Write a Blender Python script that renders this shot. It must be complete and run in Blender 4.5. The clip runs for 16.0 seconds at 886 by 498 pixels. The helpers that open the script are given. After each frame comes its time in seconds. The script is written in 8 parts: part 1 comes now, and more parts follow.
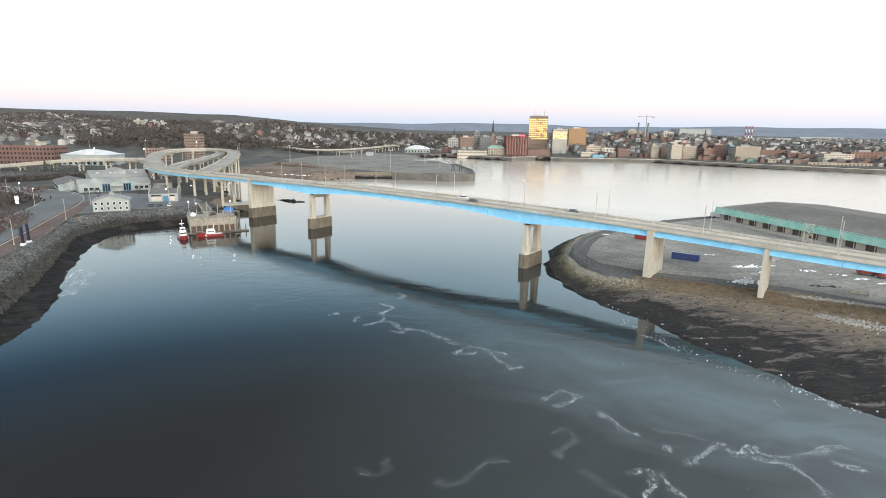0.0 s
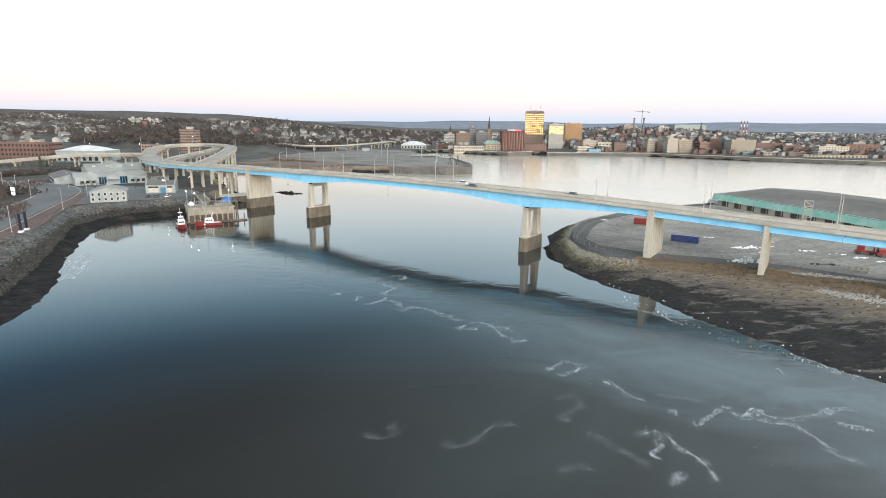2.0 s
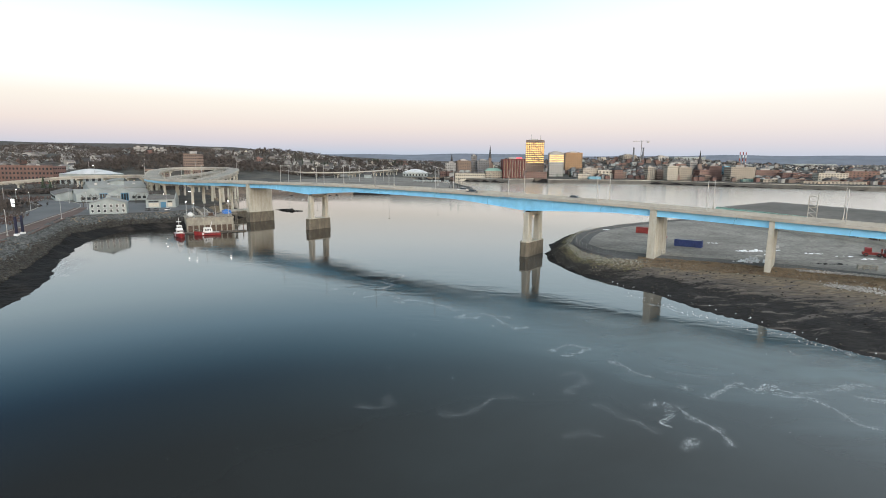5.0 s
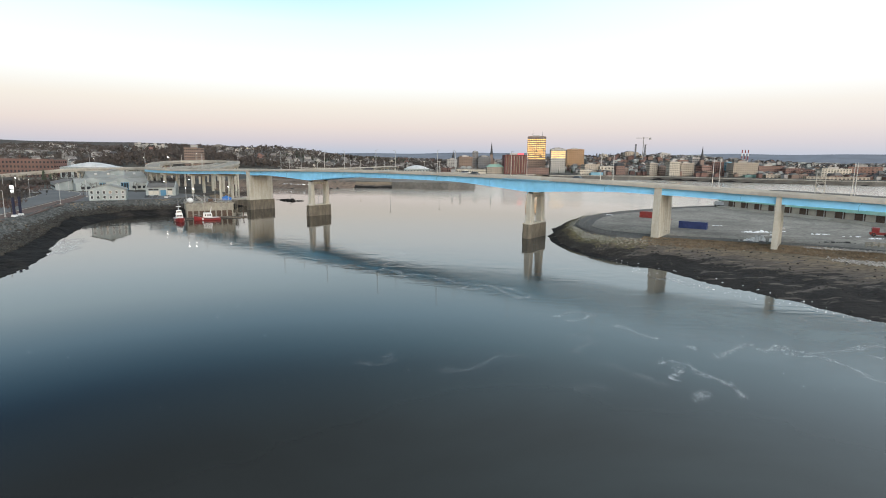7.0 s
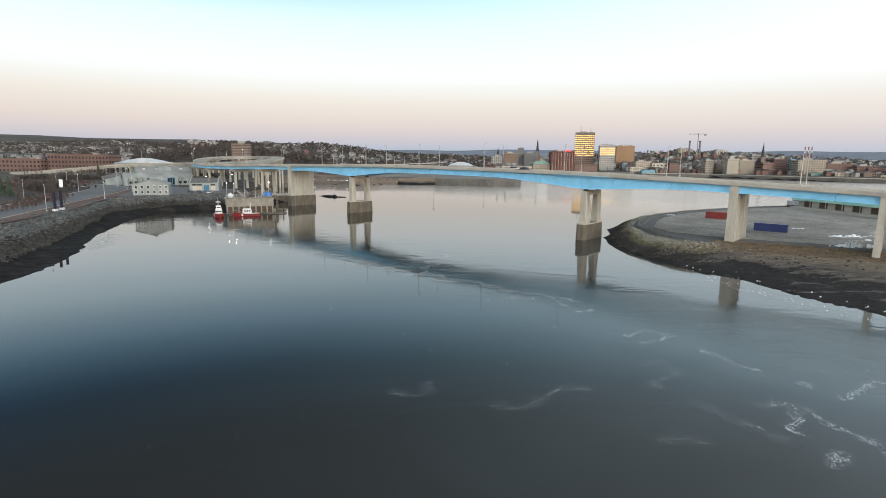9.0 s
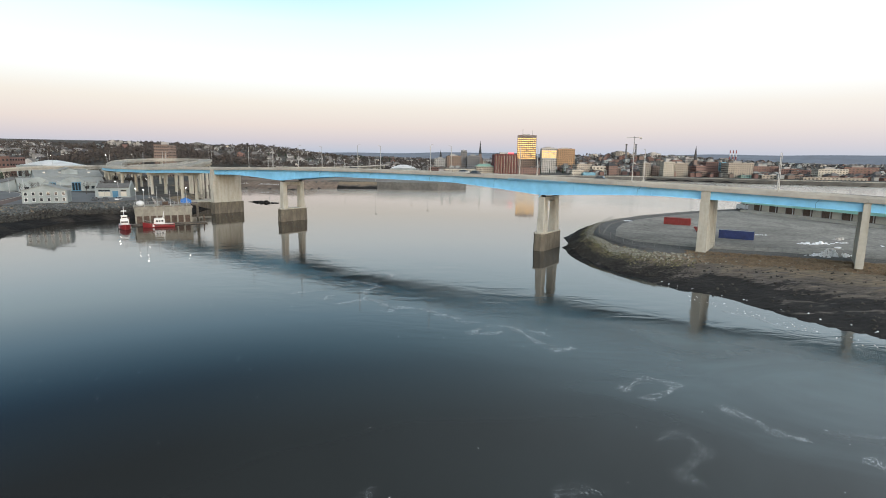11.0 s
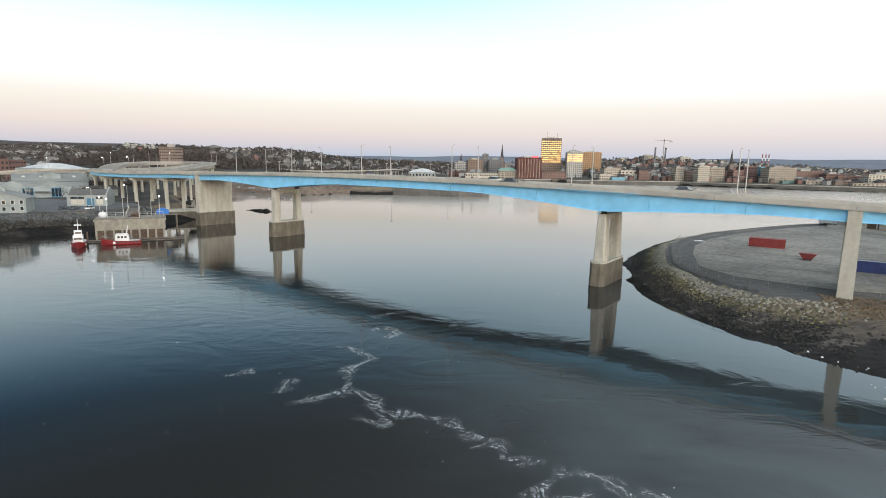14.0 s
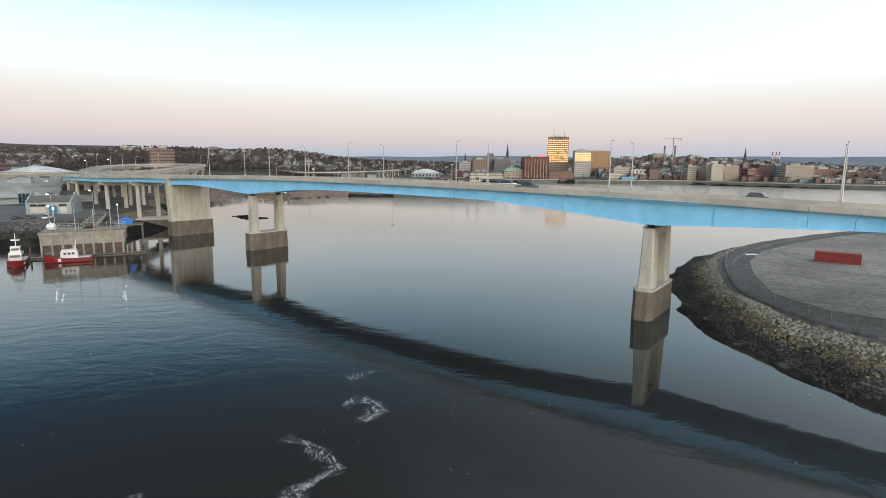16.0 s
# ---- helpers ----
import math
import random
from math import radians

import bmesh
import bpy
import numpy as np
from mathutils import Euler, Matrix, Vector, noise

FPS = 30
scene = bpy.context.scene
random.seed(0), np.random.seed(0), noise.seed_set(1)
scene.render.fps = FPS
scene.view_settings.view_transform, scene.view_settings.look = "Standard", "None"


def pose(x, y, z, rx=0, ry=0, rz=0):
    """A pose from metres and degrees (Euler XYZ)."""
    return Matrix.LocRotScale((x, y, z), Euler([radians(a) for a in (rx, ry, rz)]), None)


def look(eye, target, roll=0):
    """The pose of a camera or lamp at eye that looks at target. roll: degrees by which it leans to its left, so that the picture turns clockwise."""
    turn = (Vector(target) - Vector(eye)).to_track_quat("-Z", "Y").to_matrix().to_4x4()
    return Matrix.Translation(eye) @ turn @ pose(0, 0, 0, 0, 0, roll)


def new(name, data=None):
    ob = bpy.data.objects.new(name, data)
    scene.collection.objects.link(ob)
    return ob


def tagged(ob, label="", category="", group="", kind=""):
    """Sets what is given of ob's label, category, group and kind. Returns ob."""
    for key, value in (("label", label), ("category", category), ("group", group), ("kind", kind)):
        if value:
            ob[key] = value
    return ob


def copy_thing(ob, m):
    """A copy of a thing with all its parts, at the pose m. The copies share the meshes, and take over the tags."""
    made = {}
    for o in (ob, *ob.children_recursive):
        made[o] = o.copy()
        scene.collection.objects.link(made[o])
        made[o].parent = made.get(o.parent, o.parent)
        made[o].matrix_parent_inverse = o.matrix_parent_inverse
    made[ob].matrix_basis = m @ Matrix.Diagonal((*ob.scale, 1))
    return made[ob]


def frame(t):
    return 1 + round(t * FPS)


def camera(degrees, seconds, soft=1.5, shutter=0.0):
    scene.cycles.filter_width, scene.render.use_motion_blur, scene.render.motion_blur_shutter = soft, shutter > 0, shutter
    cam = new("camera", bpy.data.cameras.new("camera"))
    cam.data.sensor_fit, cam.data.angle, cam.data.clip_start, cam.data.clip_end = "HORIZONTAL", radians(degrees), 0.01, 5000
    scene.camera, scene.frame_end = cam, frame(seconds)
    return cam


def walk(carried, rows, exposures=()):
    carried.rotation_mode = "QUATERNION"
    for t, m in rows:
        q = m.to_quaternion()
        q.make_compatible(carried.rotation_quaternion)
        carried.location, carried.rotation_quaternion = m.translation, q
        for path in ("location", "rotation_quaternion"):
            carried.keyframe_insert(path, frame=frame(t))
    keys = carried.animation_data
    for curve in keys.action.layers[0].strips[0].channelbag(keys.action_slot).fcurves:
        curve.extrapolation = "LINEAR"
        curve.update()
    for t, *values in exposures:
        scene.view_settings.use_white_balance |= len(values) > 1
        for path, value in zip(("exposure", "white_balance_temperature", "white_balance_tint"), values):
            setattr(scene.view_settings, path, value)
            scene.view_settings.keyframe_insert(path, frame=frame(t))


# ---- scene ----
cam = camera(79.0, 16.0, soft=0.95)
PATH = [
    (0, (0.192, 2.195, 48.449), (0.175, 4.147, 48.013), 1.0),
    (0.5, (-0.422, 1.669, 47.806), (-0.433, 3.618, 47.36), 0.6),
    (1, (-0.972, 1.247, 46.666), (-0.979, 3.196, 46.215), 0.6),
    (1.5, (-1.176, 0.994, 45.071), (-1.181, 2.942, 44.619), 0.7),
    (2, (-1.003, 1.148, 43.381), (-1.007, 3.099, 42.94), 0.6),
    (2.5, (-0.55, 1.465, 41.603), (-0.558, 3.426, 41.208), 0.5),
    (3, (-0.183, 1.775, 39.677), (-0.194, 3.745, 39.336), 0.4),
    (3.5, (-0.041, 1.824, 37.712), (-0.052, 3.798, 37.393), 0.6),
    (4, (-0.239, 1.783, 36.467), (-0.25, 3.756, 36.144), 0.6),
    (6.5, (-0.409, 1.955, 27.461), (-0.422, 3.929, 27.143), 0.6),
    (7, (-0.425, 2.798, 26.465), (-0.441, 4.772, 26.143), 0.6),
    (7.5, (-0.473, 4.665, 25.91), (-0.491, 6.638, 25.587), 0.6),
    (8, (-0.735, 7.855, 25.559), (-0.758, 9.828, 25.234), 0.5),
    (8.5, (-1.212, 11.477, 25.568), (-1.285, 13.448, 25.237), 0.6),
    (9, (-1.646, 15.482, 25.546), (-1.82, 17.446, 25.212), 0.7),
    (9.5, (-2.171, 19.676, 25.411), (-2.21, 21.648, 25.077), 0.7),
    (9.7, (-2.371, 21.633, 25.4), (-2.374, 23.605, 25.068), 0.8),
    (12, (-3.821, 47.819, 25.687), (-3.781, 49.793, 25.37), 0.8),
    (12.5, (-4.052, 54.721, 25.864), (-4.012, 56.696, 25.549), 0.9),
    (13, (-4.264, 61.796, 26.124), (-4.228, 63.771, 25.812), 1.0),
    (13.5, (-4.164, 68.115, 25.812), (-4.13, 70.091, 25.503), 1.0),
    (14, (-4.107, 74.917, 25.636), (-4.143, 76.893, 25.326), 0.9),
    (14.5, (-4.157, 81.922, 25.674), (-4.205, 83.897, 25.363), 0.8),
    (15, (-4.335, 89.337, 25.597), (-4.388, 91.312, 25.286), 0.6),
    (15.5, (-4.409, 96.183, 25.745), (-4.463, 98.158, 25.436), 0.6),
    (16, (-4.255, 100.452, 25.926), (-4.308, 102.427, 25.616), 0.5),
]
walk(cam, [(t, look(eye, target, roll)) for t, eye, target, roll in PATH],
     [(0.0, 0.62, 6390, 10), (1.5, 0.64, 6390, 10), (2.5, 0.50, 6390, 10), (3.2, 0.29, 6370, 10), (4.2, 0.22, 6340, 10), (6.5, 0.11, 6310, 10), (8.0, 0.08, 6310, 10), (9.0, 0.03, 6310, 10), (10.5, 0.08, 6310, 10), (12.5, 0.10, 6310, 10), (14.0, 0.15, 6310, 10), (15.0, 0.21, 6310, 10), (15.5, 0.19, 6310, 10), (16.0, 0.0, 6310, 10)])

# ---- world and light ----
world = bpy.data.worlds.new("dusk_sky")
scene.world = world
world.use_nodes = True
wn, wl = world.node_tree.nodes, world.node_tree.links
wn.clear()


def ramp_stops(node, stops):
    el = node.color_ramp.elements
    while len(el) > 1:
        el.remove(el[0])
    el[0].position, el[0].color = stops[0][0], (*stops[0][1], 1)
    for p, c in stops[1:]:
        e = el.new(p)
        e.color = (*c, 1)


w_out, w_bg = wn.new("ShaderNodeOutputWorld"), wn.new("ShaderNodeBackground")
w_co, w_sep = wn.new("ShaderNodeTexCoord"), wn.new("ShaderNodeSeparateXYZ")
w_cool, w_pale, w_glow = (wn.new("ShaderNodeValToRGB") for _ in range(3))
# away from the sunset: blue earth shadow, pink belt, pale cream, then blue overhead
ramp_stops(w_cool, [(0.0, (0.43, 0.50, 0.59)), (0.014, (0.46, 0.525, 0.615)), (0.034, (0.585, 0.565, 0.605)), (0.058, (0.71, 0.64, 0.615)),
                    (0.095, (0.80, 0.75, 0.69)), (0.145, (0.92, 0.96, 0.96)), (0.17, (0.90, 1.01, 1.05)), (0.20, (0.84, 1.02, 1.10)), (0.24, (0.74, 0.97, 1.08)), (0.28, (0.62, 0.93, 1.10)),
                    (0.33, (0.36, 0.64, 0.79)), (0.37, (0.19, 0.36, 0.47)), (0.46, (0.090, 0.125, 0.150)), (0.60, (0.055, 0.060, 0.062)), (1.0, (0.07, 0.085, 0.10))])
# towards the sunset: paler and brighter
ramp_stops(w_pale, [(0.0, (0.56, 0.58, 0.66)), (0.04, (0.72, 0.69, 0.72)), (0.10, (0.95, 0.90, 0.86)), (0.20, (1.5, 1.5, 1.48)), (0.35, (2.3, 2.4, 2.45)),
                    (0.55, (2.1, 2.25, 2.35)), (0.8, (1.3, 1.42, 1.5)), (1.0, (0.6, 0.68, 0.76))])
# the afterglow itself
ramp_stops(w_glow, [(0.0, (3.6, 2.1, 0.55)), (0.06, (3.2, 2.1, 0.8)), (0.15, (2.2, 1.7, 1.0)), (0.4, (0.6, 0.55, 0.5)), (1.0, (0.0, 0.0, 0.0))])
w_dir, w_side = wn.new("ShaderNodeVectorMath"), wn.new("ShaderNodeMapRange")
w_dir.operation, w_dir.inputs[1].default_value = "DOT_PRODUCT", (-0.50, 0.866, 0.0)
w_side.inputs["From Min"].default_value, w_side.inputs["From Max"].default_value = 0.93, -0.95
w_wide, w_narrow = wn.new("ShaderNodeMath"), wn.new("ShaderNodeMath")
w_wide.operation, w_wide.inputs[1].default_value = "POWER", 1.15
w_narrow.operation, w_narrow.inputs[1].default_value = "POWER", 5.0
w_mix, w_glowmul, w_glowadd = (wn.new("ShaderNodeMix") for _ in range(3))
sky = wn.new("ShaderNodeTexSky")
sky.sky_type, sky.sun_disc = "NISHITA", False
sky.sun_elevation, sky.sun_rotation = radians(1.0), radians(150)
w_scale, w_add = wn.new("ShaderNodeMix"), wn.new("ShaderNodeMix")
for nd, mode in ((w_mix, "MIX"), (w_glowmul, "MULTIPLY"), (w_glowadd, "ADD"), (w_scale, "MULTIPLY"), (w_add, "ADD")):
    nd.data_type, nd.blend_type = "RGBA", mode
    nd.inputs["Factor"].default_value = 1.0
w_scale.inputs["B"].default_value = (0.05, 0.05, 0.05, 1)
wl.new(w_co.outputs["Generated"], w_sep.inputs[0])
wl.new(w_co.outputs["Generated"], w_dir.inputs[0])
for nd in (w_cool, w_pale, w_glow):
    wl.new(w_sep.outputs["Z"], nd.inputs[0])
wl.new(w_dir.outputs["Value"], w_side.inputs["Value"])
wl.new(w_side.outputs[0], w_wide.inputs[0])
wl.new(w_side.outputs[0], w_narrow.inputs[0])
wl.new(w_wide.outputs[0], w_mix.inputs["Factor"])
wl.new(w_cool.outputs[0], w_mix.inputs["A"])
wl.new(w_pale.outputs[0], w_mix.inputs["B"])
wl.new(w_narrow.outputs[0], w_glowmul.inputs["A"])
wl.new(w_glow.outputs[0], w_glowmul.inputs["B"])
wl.new(w_mix.outputs["Result"], w_glowadd.inputs["A"])
wl.new(w_glowmul.outputs["Result"], w_glowadd.inputs["B"])
wl.new(sky.outputs[0], w_scale.inputs["A"])
wl.new(w_glowadd.outputs["Result"], w_add.inputs["A"])
wl.new(w_scale.outputs["Result"], w_add.inputs["B"])
# the high sky deepens towards the north-west
w_left, w_az, w_up, w_deep, w_fall = wn.new("ShaderNodeVectorMath"), wn.new("ShaderNodeMapRange"), wn.new("ShaderNodeMapRange"), wn.new("ShaderNodeMath"), wn.new("ShaderNodeMix")
w_left.operation, w_left.inputs[1].default_value = "DOT_PRODUCT", (-0.94, 0.34, 0.0)
w_az.inputs["From Min"].default_value, w_az.inputs["From Max"].default_value = 0.12, 0.86
w_up.inputs["From Min"].default_value, w_up.inputs["From Max"].default_value = 0.225, 0.35
w_deep.operation = "MULTIPLY"
w_fall.data_type, w_fall.blend_type, w_fall.inputs["B"].default_value = "RGBA", "MULTIPLY", (0.155, 0.335, 0.495, 1)
wl.new(w_co.outputs["Generated"], w_left.inputs[0])
wl.new(w_left.outputs["Value"], w_az.inputs["Value"])
wl.new(w_sep.outputs["Z"], w_up.inputs["Value"])
w_top, w_belt = wn.new("ShaderNodeMapRange"), wn.new("ShaderNodeMath")
w_top.inputs["From Min"].default_value, w_top.inputs["From Max"].default_value = 0.37, 0.52
w_top.inputs["To Min"].default_value, w_top.inputs["To Max"].default_value = 1.0, 0.35
w_belt.operation = "MULTIPLY"
wl.new(w_sep.outputs["Z"], w_top.inputs["Value"])
wl.new(w_up.outputs[0], w_belt.inputs[0])
wl.new(w_top.outputs[0], w_belt.inputs[1])
wl.new(w_az.outputs[0], w_deep.inputs[0])
wl.new(w_belt.outputs[0], w_deep.inputs[1])
wl.new(w_deep.outputs[0], w_fall.inputs["Factor"])
wl.new(w_add.outputs["Result"], w_fall.inputs["A"])
wl.new(w_fall.outputs["Result"], w_bg.inputs["Color"])
w_bg.inputs["Strength"].default_value = 1.0
wl.new(w_bg.outputs[0], w_out.inputs[0])

sun = new("sun", bpy.data.lights.new("sun", "SUN"))
sun.data.energy, sun.data.angle, sun.data.color = 1.0, radians(40), (1.0, 1.0, 0.985)
sun.matrix_world = look((50, -86, 30), (0, 0, 0))

# ---- materials ----
MATS = {}


def material(name, base, rough=0.8, metal=0.0, grain=1.0, stain=0.15, vary=0.25, bump=0.15, second=None, spread=0.5, per_object=0.0, per_island=0.0, specular=0.35, stretch=1.0):
    """A surface with a coarse stain and a fine grain in metres; second: another colour that shows in patches."""
    m = bpy.data.materials.new(name)
    m.use_nodes = True
    nt, ln = m.node_tree.nodes, m.node_tree.links
    bsdf = nt["Principled BSDF"]
    bsdf.inputs["Roughness"].default_value, bsdf.inputs["Metallic"].default_value = rough, metal
    bsdf.inputs["Specular IOR Level"].default_value = specular
    geo = nt.new("ShaderNodeNewGeometry")
    big, fine = nt.new("ShaderNodeTexNoise"), nt.new("ShaderNodeTexNoise")
    big.inputs["Scale"].default_value, big.inputs["Detail"].default_value = stain, 5
    fine.inputs["Scale"].default_value, fine.inputs["Detail"].default_value = grain, 6
    if stretch != 1.0:
        run = nt.new("ShaderNodeMapping")
        run.inputs["Scale"].default_value = (stretch, stretch, 1.0)
        ln.new(geo.outputs["Position"], run.inputs["Vector"])
        ln.new(run.outputs[0], big.inputs["Vector"])
    else:
        ln.new(geo.outputs["Position"], big.inputs["Vector"])
    ln.new(geo.outputs["Position"], fine.inputs["Vector"])
    rgb = nt.new("ShaderNodeMix")
    rgb.data_type = "RGBA"
    other = second or tuple(c * 0.6 for c in base)
    rgb.inputs["A"].default_value, rgb.inputs["B"].default_value = (*base, 1), (*other, 1)
    mr = nt.new("ShaderNodeMapRange")
    mr.inputs["From Min"].default_value, mr.inputs["From Max"].default_value = spread - 0.08, spread + 0.18
    mr.inputs["To Max"].default_value = 1.0 if second else 0.6
    ln.new(big.outputs["Fac"], mr.inputs["Value"])
    ln.new(mr.outputs[0], rgb.inputs["Factor"])
    val = nt.new("ShaderNodeMapRange")
    val.inputs["From Min"].default_value, val.inputs["From Max"].default_value = 0.3, 0.7
    val.inputs["To Min"].default_value, val.inputs["To Max"].default_value = 1 - vary, 1 + vary
    ln.new(fine.outputs["Fac"], val.inputs["Value"])
    hsv = nt.new("ShaderNodeHueSaturation")
    ln.new(rgb.outputs["Result"], hsv.inputs["Color"])
    last = val.outputs[0]
    if per_object or per_island:
        src = nt.new("ShaderNodeObjectInfo").outputs["Random"] if per_object else geo.outputs["Random Per Island"]
        r = nt.new("ShaderNodeMapRange")
        a = per_object or per_island
        r.inputs["To Min"].default_value, r.inputs["To Max"].default_value = 1 - a, 1 + a
        mul = nt.new("ShaderNodeMath")
        mul.operation = "MULTIPLY"
        ln.new(src, r.inputs["Value"])
        ln.new(r.outputs[0], mul.inputs[0])
        ln.new(last, mul.inputs[1])
        last = mul.outputs[0]
    ln.new(last, hsv.inputs["Value"])
    ln.new(hsv.outputs[0], bsdf.inputs["Base Color"])
    if bump:
        b = nt.new("ShaderNodeBump")
        b.inputs["Strength"].default_value, b.inputs["Distance"].default_value = bump, 0.5 / grain
        ln.new(fine.outputs["Fac"], b.inputs["Height"])
        ln.new(b.outputs[0], bsdf.inputs["Normal"])
    MATS[name] = m
    return m


CONCRETE = material("weathered_concrete", (0.42, 0.402, 0.345), 0.85, grain=1.2, stain=0.16, vary=0.07, second=(0.34, 0.32, 0.265), spread=0.5, stretch=5.0)
TIDE = material("tide_stained_concrete", (0.10, 0.086, 0.065), 0.6, grain=1.5, stain=0.25, vary=0.16, second=(0.155, 0.134, 0.10), spread=0.5, stretch=3.0)
BARRIER = material("barrier_concrete", (0.385, 0.368, 0.325), 0.85, grain=0.8, stain=0.12, vary=0.08)
DECK = material("worn_deck_asphalt", (0.285, 0.27, 0.238), 0.85, grain=0.9, stain=0.08, vary=0.12, second=(0.23, 0.218, 0.19), spread=0.5)
BLUE = material("sky_blue_steel_paint", (0.23, 0.545, 0.78), 0.45, grain=0.6, stain=0.10, vary=0.07, bump=0.03, second=(0.19, 0.47, 0.69), spread=0.55)
STEEL = material("galvanised_steel", (0.42, 0.42, 0.41), 0.5, 0.6, grain=3, vary=0.1, bump=0.02)
FENCE = material("dull_fence_wire", (0.24, 0.24, 0.23), 0.6, 0.4, grain=3, vary=0.15, bump=0.02)
APRON = material("pale_quay_apron", (0.17, 0.163, 0.148), 0.95, grain=0.2, stain=0.03, vary=0.25, second=(0.115, 0.105, 0.09), spread=0.5, bump=0.1)
DARK = material("dark_rubber_and_bearing", (0.035, 0.035, 0.035), 0.7, grain=3)


def yard_material():
    """Old asphalt: broad patches, dark sealed cracks, swung tyre tracks and grit."""
    m = bpy.data.materials.new("yard_asphalt")
    m.use_nodes = True
    nt, ln = m.node_tree.nodes, m.node_tree.links
    b = nt["Principled BSDF"]
    b.inputs["Roughness"].default_value, b.inputs["Specular IOR Level"].default_value = 0.9, 0.3
    geo = nt.new("ShaderNodeNewGeometry")
    patch, grit, bend = (nt.new("ShaderNodeTexNoise") for _ in range(3))
    for nd, sc, det, dist in ((patch, 0.045, 8, 0.8), (grit, 0.9, 8, 0.0), (bend, 0.05, 3, 0.0)):
        nd.inputs["Scale"].default_value, nd.inputs["Detail"].default_value, nd.inputs["Distortion"].default_value = sc, det, dist
        ln.new(geo.outputs["Position"], nd.inputs["Vector"])
    push, crack, seam = nt.new("ShaderNodeVectorMath"), nt.new("ShaderNodeTexVoronoi"), nt.new("ShaderNodeMapRange")
    push.operation, push.inputs[1].default_value = "MULTIPLY_ADD", (14.0, 14.0, 0.0)
    ln.new(bend.outputs["Color"], push.inputs[0])
    ln.new(geo.outputs["Position"], push.inputs[2])
    crack.feature, crack.inputs["Scale"].default_value = "DISTANCE_TO_EDGE", 0.06
    ln.new(push.outputs[0], crack.inputs["Vector"])
    seam.inputs["From Min"].default_value, seam.inputs["From Max"].default_value = 0.010, 0.026
    seam.inputs["To Min"].default_value = 0.84
    ln.new(crack.outputs["Distance"], seam.inputs["Value"])
    track, wheel = nt.new("ShaderNodeTexWave"), nt.new("ShaderNodeMapRange")
    track.wave_type, track.rings_direction = "RINGS", "Z"
    track.inputs["Scale"].default_value, track.inputs["Distortion"].default_value, track.inputs["Detail"].default_value, track.inputs["Detail Scale"].default_value = 0.028, 7.0, 2.0, 0.25
    shift = nt.new("ShaderNodeVectorMath")
    shift.operation, shift.inputs[1].default_value = "SUBTRACT", (96.0, 232.0, 0.0)
    ln.new(geo.outputs["Position"], shift.inputs[0])
    ln.new(shift.outputs[0], track.inputs["Vector"])
    wheel.inputs["From Min"].default_value, wheel.inputs["From Max"].default_value = 0.90, 0.98
    wheel.inputs["To Min"].default_value, wheel.inputs["To Max"].default_value = 1.0, 0.86
    ln.new(track.outputs["Fac"], wheel.inputs["Value"])
    ramp = nt.new("ShaderNodeValToRGB")
    ramp_stops(ramp, [(0.30, (0.15, 0.142, 0.126)), (0.44, (0.19, 0.18, 0.16)), (0.56, (0.225, 0.214, 0.19)), (0.72, (0.26, 0.247, 0.217))])
    ln.new(patch.outputs["Fac"], ramp.inputs[0])
    gv, hsv = nt.new("ShaderNodeMapRange"), nt.new("ShaderNodeHueSaturation")
    gv.inputs["From Min"].default_value, gv.inputs["From Max"].default_value = 0.3, 0.7
    gv.inputs["To Min"].default_value, gv.inputs["To Max"].default_value = 0.72, 1.28
    ln.new(grit.outputs["Fac"], gv.inputs["Value"])
    m1, m2 = nt.new("ShaderNodeMath"), nt.new("ShaderNodeMath")
    m1.operation = m2.operation = "MULTIPLY"
    ln.new(seam.outputs[0], m1.inputs[0])
    ln.new(wheel.outputs[0], m1.inputs[1])
    ln.new(m1.outputs[0], m2.inputs[0])
    ln.new(gv.outputs[0], m2.inputs[1])
    ln.new(ramp.outputs[0], hsv.inputs["Color"])
    ln.new(m2.outputs[0], hsv.inputs["Value"])
    ln.new(hsv.outputs[0], b.inputs["Base Color"])
    bp = nt.new("ShaderNodeBump")
    bp.inputs["Strength"].default_value, bp.inputs["Distance"].default_value = 0.2, 0.3
    ln.new(grit.outputs["Fac"], bp.inputs["Height"])
    ln.new(bp.outputs[0], b.inputs["Normal"])
    return m


